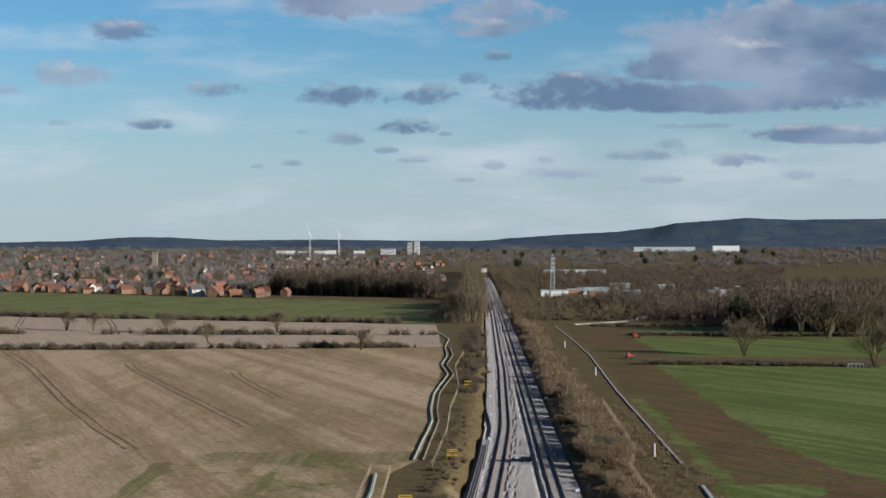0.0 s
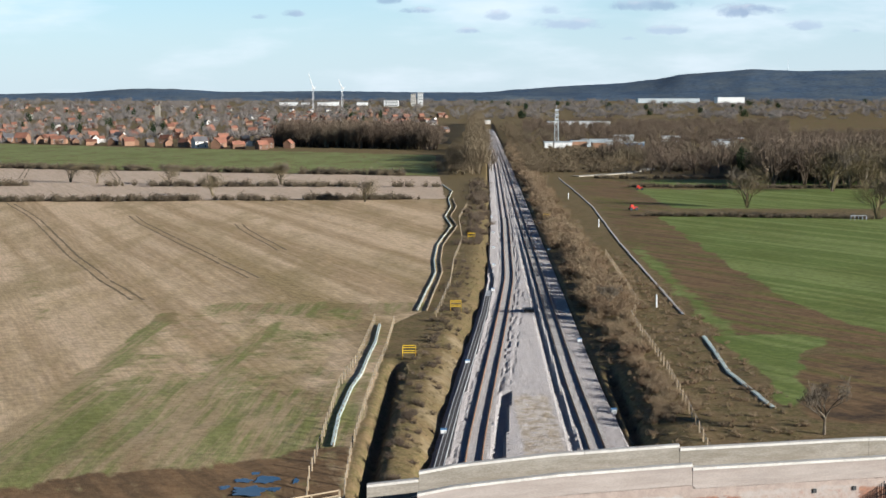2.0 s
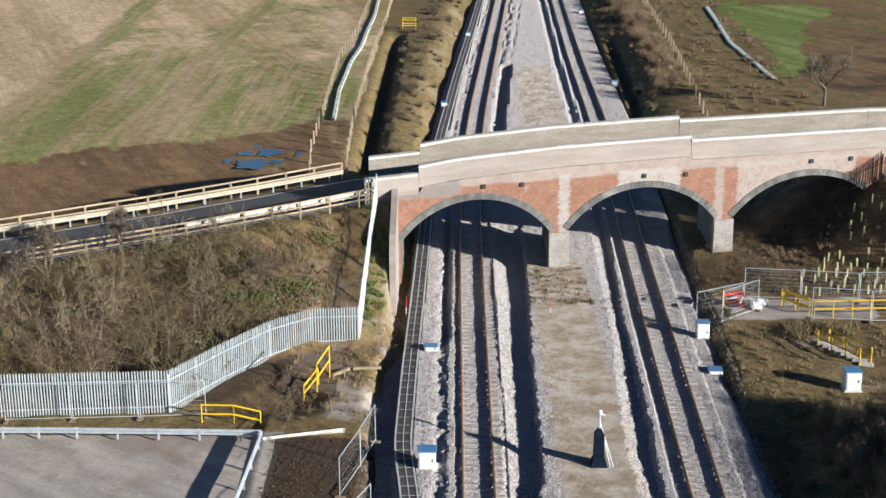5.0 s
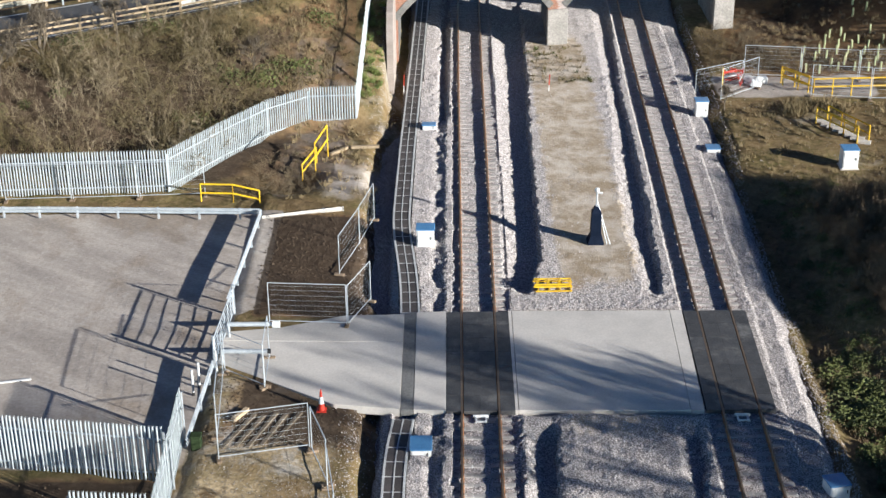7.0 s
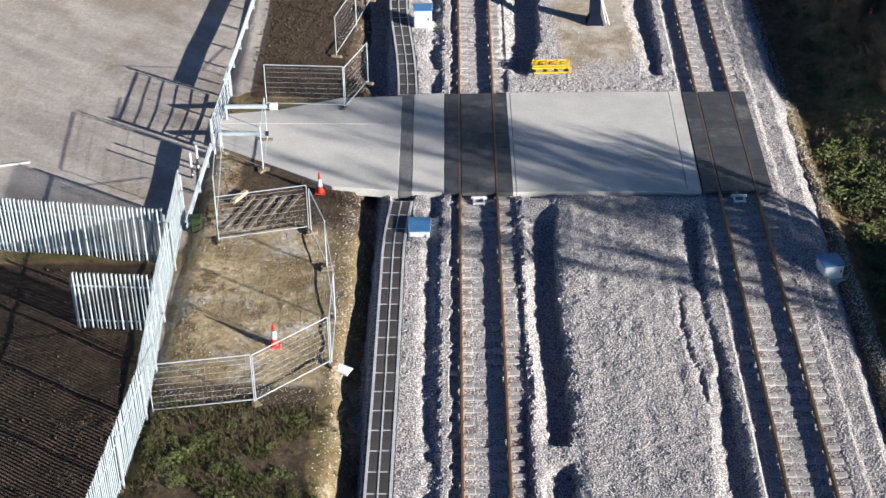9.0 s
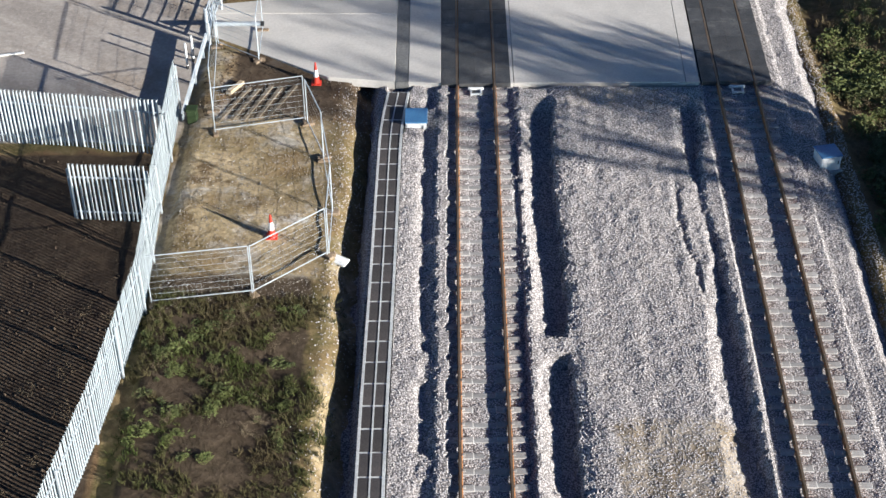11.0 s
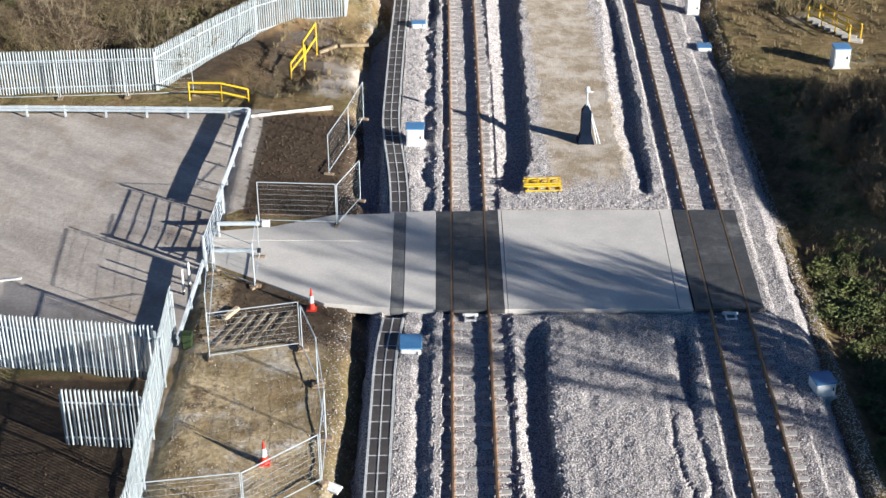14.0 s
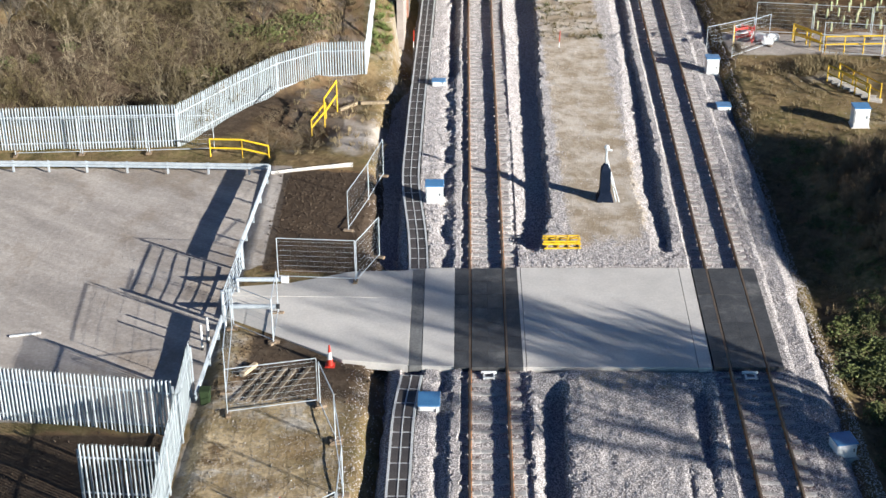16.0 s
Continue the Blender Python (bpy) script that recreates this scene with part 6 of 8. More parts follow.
# ---- fences of the road ----
def along(line, offset):
    """A line shifted sideways (to its right)."""
    pts = [Vector(p) for p in line]
    out = []
    for i, p in enumerate(pts):
        d = (pts[min(i + 1, len(pts) - 1)] - pts[max(i - 1, 0)]).to_2d().normalized()
        out.append(Vector((p.x + d.y * offset, p.y - d.x * offset, p.z)))
    return out


def post_and_rail(line, label, rails, h=1.15, gap=1.9, thick=0.13):
    t = thing("post_and_rail_fence", label, "fence", group="road fences")
    fine = dense([tuple(p) for p in line], gap)
    for p in fine:
        bm = B()
        box(bm, thick, thick, h + 0.3, Matrix.Translation((p[0], p[1], p[2] - 0.3)), 0.01)
        part("post", bm, M["timber"], t)
    for a, b in zip(fine, fine[1:]):
        for z in rails:
            part("rail", beam(B(), (a[0], a[1], a[2] + z), (b[0], b[1], b[2] + z), 0.05, 0.11), M["timber"], t)
    return t


near_line, far_line = along(ROAD_LEFT[:5], -3.4), along(ROAD_LEFT[:5], 3.4)
if near_line[0].y > far_line[0].y:
    near_line, far_line = far_line, near_line
post_and_rail(near_line, "pale timber post and rail fence beside the road", (0.5, 0.82, 1.12))
post_and_rail(far_line, "pale timber post and rail fence across the road", (1.12, 0.75))
crash_barrier([p + Vector((0.12, -0.45, 0.05)) for p in far_line], "cream crash barrier along the far side of the road", "cream_beam", 0.72, 2.2, "road barriers")
bn = dense([tuple(p) for p in near_line], 2.4)
for i, (a, b) in enumerate(zip(bn[0:5], bn[1:6])):
    t = thing("chevron_board", "white road edge board with a black chevron", "road sign", group="chevron boards")
    a, b = Vector(a), Vector(b)
    side = Vector((-0.1, 0.2, 0.14))
    part("board", beam(B(), a + side + Vector((0, 0, 0.74)), b + side + Vector((0, 0, 0.74)), 0.03, 0.42), M["white_paint"], t)
    d = (b - a).normalized()
    c = (a + b) / 2 + side + Vector((0.0, -0.03, 0.70))
    for s_, e in ((-0.17, 0.2), (0.17, 0.2)):
        part("stroke", beam(B(), c - d * 0.15 + Vector((0, 0, s_ + 0.04)), c + d * e + Vector((0, 0, 0.04)), 0.02, 0.14), M["black_paint"], t, "black chevron stroke")
    for p in (a, b):
        part("leg", beam(B(), p + side * 0.6 + Vector((0, 0, -0.1)), p + side * 0.6 + Vector((0, 0, 0.6)), 0.05, 0.05), M["galv"], t)


# ---- loose stones and clods ----
def scatter(name, spots, mat, label, sizes, seed):
    """Many small angular stones as one object."""
    r_ = np.random.RandomState(seed)
    base = np.array([(1, 0, 0), (-1, 0, 0), (0, 1, 0), (0, -1, 0), (0, 0, 0.8), (0, 0, -0.5)], float)
    tri = np.array([(0, 2, 4), (2, 1, 4), (1, 3, 4), (3, 0, 4), (2, 0, 5), (1, 2, 5), (3, 1, 5), (0, 3, 5)])
    x, y = spots
    k = len(x)
    z = land(x, y)
    jit = base[None] * r_.uniform(0.6, 1.3, (k, 6, 1)) + r_.normal(0, 0.15, (k, 6, 3))
    size = r_.uniform(sizes[0], sizes[1], k) * r_.uniform(0.5, 1.0, k)
    a = r_.uniform(0, 6.283, k)
    c, s_ = np.cos(a)[:, None], np.sin(a)[:, None]
    jx, jy = jit[..., 0] * c - jit[..., 1] * s_, jit[..., 0] * s_ + jit[..., 1] * c
    v = np.stack([jx, jy, jit[..., 2]], -1) * size[:, None, None] + np.stack([x, y, z + size * 0.15], 1)[:, None, :]
    f = (tri[None] + 6 * np.arange(k)[:, None, None]).reshape(-1, 3)
    ob = new(name, fast_mesh(name, v.reshape(-1, 3), f, mat))
    return tagged(ob, label, "stones", kind="stuff")


rq = np.random.RandomState(3)
scatter("rubble", (rq.uniform(-10.1, -3.3, 7000), rq.uniform(39.0, 51.5, 7000)), M["rubble_stone"], "loose pale rubble on the works ground", (0.014, 0.042), 1)
scatter("rubble", (rq.uniform(-9.6, -3.3, 1500), rq.uniform(50.5, 55.5, 1500)), M["clod_soil"], "dark crumbs of earth on the works ground", (0.02, 0.06), 9)
scatter("rubble", (rq.uniform(-9.8, -3.3, 160), rq.uniform(40.0, 50.0, 160)), M["coping"], "scattered pale stones on the works ground", (0.02, 0.045), 8)
scatter("rubble", (rq.normal(-3.6, 0.4, 6500), rq.uniform(27, 96, 6500)), M["ballast_chip"], "loose stones along the edge of the ballast", (0.015, 0.042), 2)
scatter("soil_clods", (rq.uniform(-8.9, -3.6, 1500), rq.uniform(61.2, 72.2, 1500)), M["clod_soil"], "dark clods of turned earth", (0.02, 0.08), 3)
scatter("soil_clods", (rq.uniform(-22, -10.6, 1600), rq.uniform(28, 48.5, 1600)), M["clod_soil"], "dark clods on bare earth", (0.02, 0.08), 4)
scatter("rubble", (rq.uniform(16, 26, 900), rq.uniform(76, 93, 900)), M["rubble_stone"], "loose stones on the bank and path", (0.02, 0.06), 5)
scatter("gravel", (rq.uniform(-30, -9.9, 1200), rq.uniform(49.5, 72.5, 1200)), M["rubble_stone"], "scattered gravel on the hardstanding", (0.012, 0.03), 6)


# ---- plants ----
def blades(starts, ends, width, rs, tip=0.25):
    """Thin tapering slivers from starts to ends: three corners each."""
    d = ends - starts
    side = np.cross(d, rs.normal(size=d.shape))
    side /= np.linalg.norm(side, axis=1, keepdims=True) + 1e-9
    w_ = np.asarray(width).reshape(-1, 1) * side * 0.5
    return np.stack([starts - w_, starts + w_, ends + w_ * tip], 1)


def crown_points(k, rs, centre, radii, shell=0.0):
    p = rs.normal(size=(k, 3))
    p /= np.linalg.norm(p, axis=1, keepdims=True)
    r = (shell + (1 - shell) * rs.rand(k, 1)) ** 0.45
    return np.array(centre) + p * r * np.array(radii)


def brush_bush(seed, k, width, upright=0.6):
    """A leafless thicket one unit high as slivers that rise from the ground."""
    rs = np.random.RandomState(seed)
    s = np.stack([rs.normal(0, 0.22, k), rs.normal(0, 0.22, k), rs.uniform(-0.05, 0.3, k)], 1)
    e = s * np.array([1.5, 1.5, 1]) + np.stack([rs.normal(0, 0.17, k), rs.normal(0, 0.17, k), np.abs(rs.normal(upright, 0.22, k))], 1)
    e[:, 2] = np.minimum(e[:, 2], 1.05)
    return blades(s, e, np.full(k, width), rs)


def brush_dome(seed, k, width, twiggy=0.5, inner=(0.1, 0.6)):
    """A rounded leafless bush one unit high: stems from the middle to a domed outline, and cross twigs."""
    rs = np.random.RandomState(seed)
    k1 = int(k * (1 - twiggy))
    lobes = [((rs.uniform(-0.25, 0.25), rs.uniform(-0.25, 0.25), rs.uniform(0.30, 0.55)), rs.uniform(0.25, 0.42)) for _ in range(4)]
    out = []
    for c, r in lobes:
        n_ = k1 // 4
        e = crown_points(n_, rs, c, (r, r, r), 0.45)
        s = np.array([0, 0, 0.0]) + (e - np.array([0, 0, 0.0])) * rs.uniform(*inner, (n_, 1)) * np.array([1, 1, 0.8])
        out.append(blades(s, e, np.full(n_, width), rs))
        n_ = (k - k1) // 4
        s = crown_points(n_, rs, c, (r * 0.95, r * 0.95, r * 0.95), 0.6)
        out.append(blades(s, s + rs.normal(0, 0.11, (n_, 3)) + np.array([0, 0, 0.04]), np.full(n_, width * 0.8), rs))
    v = np.concatenate(out)
    v[..., 2] = np.maximum(v[..., 2], -0.08)
    return v


def shrub(seed, stems=9, spread=0.55, thick=0.016):
    """A leafless shrub one unit high: bent stems that fork into branches and twigs."""
    rs = np.random.RandomState(seed)
    starts, ends, wide = [], [], []

    def put(p, q, w_):
        starts.append(p), ends.append(q), wide.append(w_)

    for _ in range(stems):
        a = rs.uniform(0, 6.283)
        p = np.array([0.10 * math.cos(a), 0.10 * math.sin(a), -0.04])
        d = np.array([spread * math.cos(a) * rs.rand(), spread * math.sin(a) * rs.rand(), 1.0])
        tall = rs.uniform(0.6, 1.05)
        for i in range(5):
            d = d + rs.normal(0, 0.22, 3) * np.array([1, 1, 0.4])
            d /= np.linalg.norm(d)
            q = p + d * 0.22 * tall
            put(p, q, thick * (1 - 0.15 * i))
            if i:
                for _ in range(3):
                    e = d * 0.6 + rs.normal(0, 0.6, 3)
                    r = p + (q - p) * rs.rand()
                    t = r + e / np.linalg.norm(e) * rs.uniform(0.10, 0.24) * tall
                    put(r, t, thick * 0.55)
                    for _ in range(4):
                        f = e * 0.5 + rs.normal(0, 0.5, 3)
                        u = r + (t - r) * rs.uniform(0.3, 1.0)
                        put(u, u + f / np.linalg.norm(f) * rs.uniform(0.06, 0.15), thick * 0.34)
            p = q
    v = blades(np.array(starts), np.array(ends), np.array(wide), rs, 0.5)
    v[..., 2] = np.maximum(v[..., 2], -0.06)
    return v


def leaf_dome(seed, k, size):
    """A low leafy clump one unit high: single leaves over a few rounded lobes."""
    rs = np.random.RandomState(seed)
    lobes = [((rs.uniform(-0.4, 0.4), rs.uniform(-0.4, 0.4), rs.uniform(0.2, 0.5)), rs.uniform(0.25, 0.5)) for _ in range(6)]
    out = []
    for c, r in lobes:
        p = crown_points(k // 6, rs, c, (r, r, r), 0.5)
        d = rs.normal(size=p.shape) * np.array([1, 1, 0.45])
        d /= np.linalg.norm(d, axis=1, keepdims=True)
        out.append(blades(p, p + d * size * rs.uniform(0.7, 1.4, (len(p), 1)), np.full(len(p), size * 0.8), rs, 0.1))
    v = np.concatenate(out)
    v[..., 2] = np.maximum(v[..., 2], -0.05)
    return v


def brush_crown(seed, k, width, stem=0.28):
    """A bare tree one unit high: a short trunk under rounded, open lobes of twigs."""
    rs = np.random.RandomState(seed)
    v = brush_dome(seed, k, width, 0.65, (0.35, 0.8))
    v[..., 2] = stem * 0.7 + np.maximum(v[..., 2], 0.0) * (1.0 - stem * 0.7) / 0.95
    v[..., :2] *= 0.8
    s = rs.normal(0, 0.012, (5, 3)) * np.array([1, 1, 0])
    e = np.stack([rs.normal(0, 0.12, 5), rs.normal(0, 0.12, 5), rs.uniform(0.5, 0.75, 5)], 1)
    return np.concatenate([v, blades(s, e, np.full(5, 0.045), rs)])


def plant_all(name, variants, spots, mat, label, category, rs):
    """One object of many plants. spots: x, y, z, height, width over height."""
    chunks = []
    which = rs.randint(0, len(variants), len(spots))
    spots = np.asarray(spots, float)
    for i, var in enumerate(variants):
        p = spots[which == i]
        if not len(p):
            continue
        a = rs.uniform(0, 6.283, len(p))
        c, s = np.cos(a)[:, None, None], np.sin(a)[:, None, None]
        v = var[None]
        wide = (p[:, 3] * p[:, 4])[:, None, None]
        x = (v[..., 0] * c - v[..., 1] * s) * wide + p[:, 0][:, None, None]
        y = (v[..., 0] * s + v[..., 1] * c) * wide + p[:, 1][:, None, None]
        z = v[..., 2] * p[:, 3][:, None, None] + p[:, 2][:, None, None]
        chunks.append(np.stack([x, y, z], -1).reshape(-1, 3))
    v = np.concatenate(chunks)
    f = np.arange(len(v)).reshape(-1, 3)
    ob = new(name, fast_mesh(name, v, f, mat))
    return tagged(ob, label, category, kind="stuff")


rs = np.random.RandomState(7)


def spots_in(k, fn, heights, widths=(0.8, 1.2), sink=0.1):
    """k random spots from fn(rs) that gives x, y arrays."""
    x, y = fn(k)
    clear = np.ones(len(x), bool)
    for x0, x1, y0, y1 in ((21.0, 24.8, 79.3, 85.8), (15.0, 32.0, 87.4, 92.9), (21.2, 22.7, 76.5, 79.0)):
        clear &= ~((x > x0) & (x < x1) & (y > y0) & (y < y1))
    x, y = x[clear], y[clear]
    h = rs.uniform(*heights, len(x)) * rs.uniform(0.85, 1.15, len(x))
    return np.stack([x, y, land(x, y) - sink, h, rs.uniform(*widths, len(x))], 1)


def strip(points, spread):
    """Random spots along a line with some spread."""
    def fn(k):
        pts = np.array(points, float)
        seg = np.hypot(*np.diff(pts, axis=0).T)
        acc = np.concatenate([[0], np.cumsum(seg)])
        u = rs.uniform(0, acc[-1], k)
        return np.interp(u, acc, pts[:, 0]) + rs.normal(0, spread, k), np.interp(u, acc, pts[:, 1]) + rs.normal(0, spread, k)
    return fn


def patch_of(x0, x1, y0, y1):
    return lambda k: (rs.uniform(x0, x1, k), rs.uniform(y0, y1, k))


def fan(a0, a1, r0, r1):
    """Spots by slope across (x over y) and distance."""
    def fn(k):
        y = np.sqrt(rs.uniform(r0 * r0, r1 * r1, k))
        return rs.uniform(a0, a1, k) * y, y
    return fn


FAR_TREES = [brush_crown(20 + i, 330, 0.020) for i in range(6)]
FAR_CLUMPS = [brush_crown(40 + i, 150, 0.045, 0.1) for i in range(4)]
FAR_BUSHES = [brush_dome(60 + i, 160, 0.055) for i in range(4)]
MID_BUSHES = [brush_dome(80 + i, 520, 0.018) for i in range(4)]
NEAR_BUSHES = [shrub(90 + i, 9, 0.9, 0.018) for i in range(6)]
NEAR_TALL = [shrub(110 + i, 5, 0.45, 0.014) for i in range(5)]
TUFTS = [brush_bush(130 + i, 16, 0.07, 0.7) for i in range(4)]

# hedges between the fields
hedge = [spots_in(420, strip([(-160, 464.5), (-8, 479)], 1.2), (1.6, 3.0), (1.0, 1.6)),
         spots_in(300, strip([(-190, 554), (-5, 547)], 1.3), (1.6, 3.4), (1.0, 1.6)),
         spots_in(520, strip([(-240, 720), (-8, 633)], 1.6), (1.8, 3.8), (1.0, 1.6)),
         spots_in(260, strip([(53, 413), (112, 404)], 0.7), (1.2, 1.9), (1.0, 1.5)),
         spots_in(240, strip([(66, 545), (175, 538)], 0.8), (1.2, 2.2), (1.0, 1.5)),
         spots_in(200, strip([(60, 612), (170, 600)], 1.2), (1.2, 2.6), (1.0, 1.5))]
hedge = np.concatenate(hedge)
gaps = value_noise(hedge[:, 0], hedge[:, 1], 9.0, 21) + 0.35 * value_noise(hedge[:, 0], hedge[:, 1], 2.5, 22)
hedge = hedge[(gaps > -0.35) | (hedge[:, 0] > 20)]
plant_all("hedgerow", FAR_BUSHES, hedge, M["hedge_twig"], "leafless brown hedges between the fields", "hedge", rs)

# trees and scrub along both sides of the line
side = [spots_in(620, strip([(24.5, 215), (25.5, 250), (26.5, 330), (29.5, 480), (36, 760), (44, 1050)], 1.9), (1.7, 3.5), (1.1, 1.8)),
        spots_in(120, strip([(22.5, 150), (24.0, 215)], 1.2), (0.7, 1.8), (0.9, 1.5))]
plant_all("lineside_scrub", MID_BUSHES, np.concatenate(side), M["twig_red"], "dense leafless scrub in a belt beside the line", "scrub", rs)
side = [spots_in(420, strip([(38, 640), (48, 1000), (66, 1650)], 3.5), (3, 6), (0.9, 1.3)),
        spots_in(300, strip([(11.0, 640), (14.5, 760), (23, 1200), (34, 1700)], 2.2), (11, 18), (0.55, 0.8)),
        spots_in(90, strip([(4, 640), (8, 860)], 3), (4, 9), (0.7, 1.1))]
plant_all("lineside_trees", FAR_TREES, np.concatenate(side), M["twig"], "tall leafless trees along the distant line", "trees", rs)
side = [spots_in(160, strip([(6.5, 330), (9.5, 460), (13, 600)], 1.6), (1.0, 2.6), (0.9, 1.5)),
        spots_in(140, strip([(-3.8, 120), (-3.2, 160), (0.2, 215), (3.5, 300)], 1.2), (0.5, 1.1), (1.0, 1.8))]
plant_all("bank_scrub", MID_BUSHES, np.concatenate(side), M["wood_far"], "low brown scrub on the railway bank", "scrub", rs)

# woods
wood = [spots_in(640, lambda k: (lambda x: (x, 930 - 0.62 * (x + 8) + rs.uniform(4, 110, k)))(rs.uniform(-112, -6, k)), (13, 19), (0.65, 0.95))]
plant_all("woodland", FAR_TREES, np.concatenate(wood), M["wood_far"], "grey-brown leafless wood beyond the green field", "wood", rs)
wood = [spots_in(330, fan(0.10, 0.30, 640, 900), (7, 13), (0.8, 1.2)),
        spots_in(340, fan(0.205, 0.31, 560, 700), (11, 18), (0.8, 1.15)),
        spots_in(800, fan(0.05, 0.22, 980, 1700), (6, 11), (0.9, 1.4)),
        spots_in(300, fan(0.20, 0.31, 900, 1250), (6, 10), (0.9, 1.3))]
wood = np.concatenate(wood)
wood = wood[~((wood[:, 0] < 0.13 * wood[:, 1]) & (wood[:, 1] < 760))]
plant_all("woodland", FAR_TREES, wood, M["wood_far"], "mixed leafless woods beyond the pasture", "wood", rs)
low = [spots_in(700, fan(0.062, 0.17, 660, 960), (1.5, 4.5), (0.9, 1.6))]
plant_all("thicket", FAR_BUSHES, np.concatenate(low), M["twig"], "brown thicket on rough ground", "thicket", rs)
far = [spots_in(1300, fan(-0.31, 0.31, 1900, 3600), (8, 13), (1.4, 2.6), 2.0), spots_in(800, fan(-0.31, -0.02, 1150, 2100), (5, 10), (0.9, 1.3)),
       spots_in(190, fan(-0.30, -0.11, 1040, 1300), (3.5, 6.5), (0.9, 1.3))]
plant_all("far_woods", FAR_CLUMPS, np.concatenate(far), M["wood_haze"], "distant woods and garden trees, paled by haze painted into their colour", "wood", rs)
ever = [spots_in(26, fan(-0.29, -0.02, 1150, 2300), (9, 15), (0.5, 0.8)), spots_in(30, fan(0.19, 0.30, 640, 820), (8, 12), (0.6, 0.9)), spots_in(20, fan(0.0, 0.28, 1900, 3200), (10, 14), (0.8, 1.4))]
plant_all("evergreen_trees", [brush_crown(70 + i, 320, 0.07, 0.05) for i in range(3)], np.concatenate(ever), M["evergreen"], "dark evergreen trees among the houses", "trees", rs)


# bank below the road: thicket
def left_bank(k):
    x = rs.uniform(-34, -6.2, k * 4)
    y = rs.uniform(70, 97, k * 4)
    fence = np.interp(x, [-30, -14.7, -12.4, -10.2, -8, -5.2], [75.6, 76.5, 80.8, 84.2, 86.0, 86.3])
    d, _ = to_line(x, y, ROAD_LEFT)
    near_side = y < np.interp(x, [-45, -26.6, -17.6, -11, -5.6], [77, 87.7, 93.2, 97.2, 99.9])
    ok = (y > fence + 0.4) & (d > 4.1) & near_side
    return x[ok][:k], y[ok][:k]


bank = spots_in(240, left_bank, (0.6, 1.7), (1.0, 1.6), 0.1)
plant_all("bank_thicket", NEAR_BUSHES, bank[bank[:, 0] < -8], M["twig"], "tangled leafless bramble and scrub on the road bank", "scrub", rs)
bank = spots_in(300, left_bank, (1.1, 2.8), (0.9, 1.3), 0.1)
bank = bank[value_noise(bank[:, 0], bank[:, 1], 3.5, 46) > 0.0]
plant_all("bank_thicket", NEAR_BUSHES, bank[bank[:, 0] < -10], M["twig_pale"], "pale dry stems on the road bank", "scrub", rs)
tall = spots_in(90, left_bank, (2.2, 4.4), (0.6, 0.9), 0.1)
tall = tall[(tall[:, 0] < -12) & (tall[:, 1] < 92)]
plant_all("bank_saplings", NEAR_TALL, tall, M["sapling"], "bare young trees on the road bank", "trees", rs)
ivy = spots_in(26, left_bank, (0.7, 1.6), (0.8, 1.3), 0.2)
plant_all("bank_ivy", [leaf_dome(150 + i, 420, 0.10) for i in range(3)], ivy, M["bank_leaf"], "green ivy and bramble in the scrub", "shrub", rs)
gb = spots_in(60, lambda k: (rs.uniform(-5.1, -3.9, k), rs.uniform(87, 96.5, k)), (0.3, 0.7), (0.9, 1.5), 0.05)
plant_all("bank_ivy", [brush_dome(155 + i, 160, 0.05) for i in range(3)], gb, M["ivy"], "green ivy beside the bridge wing wall", "shrub", rs)
tuft = spots_in(1500, left_bank, (0.25, 0.6), (0.8, 1.4), 0.05)
tuft = tuft[tuft[:, 0] + 3.0 * value_noise(tuft[:, 0], tuft[:, 1], 4.0, 47) > -14.5]
plant_all("bank_grass", TUFTS, tuft, M["dry_grass"], "dry tufted grass on the road bank", "grass", rs)

# right-hand bank beside the track
right = [spots_in(300, lambda k: (16.4 + np.abs(rs.normal(0, 1, k)) * 3.4, rs.uniform(34, 76, k)), (0.25, 0.7), (1.0, 1.8), 0.1),
         spots_in(60, lambda k: (rs.uniform(20.8, 25, k), rs.uniform(55, 71, k)), (0.8, 1.6), (0.8, 1.2), 0.1),
         spots_in(30, lambda k: (rs.uniform(18.6, 21.4, k), rs.uniform(62, 74, k)), (0.6, 1.2), (0.8, 1.2), 0.1),
         spots_in(90, lambda k: (rs.uniform(24.5, 31, k), rs.uniform(60, 70, k)), (1.2, 2.4), (0.8, 1.2), 0.1)]
plant_all("bank_scrub", NEAR_BUSHES, np.concatenate(right), M["twig_red"], "dark leafless scrub on the bank beside the track", "scrub", rs)
belt = [spots_in(190, lambda k: (lambda x: (x, rs.uniform(61, 76, k) - 0.61 * (x - 18)))(rs.uniform(18.9, 26.5, k)), (0.8, 1.0), (0.6, 1.0), 0.1),
        # second row is unseen, added to cast shade on the bank's edge
        spots_in(150, lambda k: (lambda x: (x, rs.uniform(42, 50, k) - 0.61 * (x - 15)))(rs.uniform(20.0, 27.0, k)), (0.8, 1.0), (0.5, 0.8), 0.1)]
belt = np.concatenate(belt)
belt[:, 3] *= np.clip((belt[:, 0] - 14.7) / 3.2, 0.5, 4.5)
plant_all("bank_thicket", MID_BUSHES, belt, M["twig_red"], "tall leafless thicket on the bank beside the track", "scrub", rs)
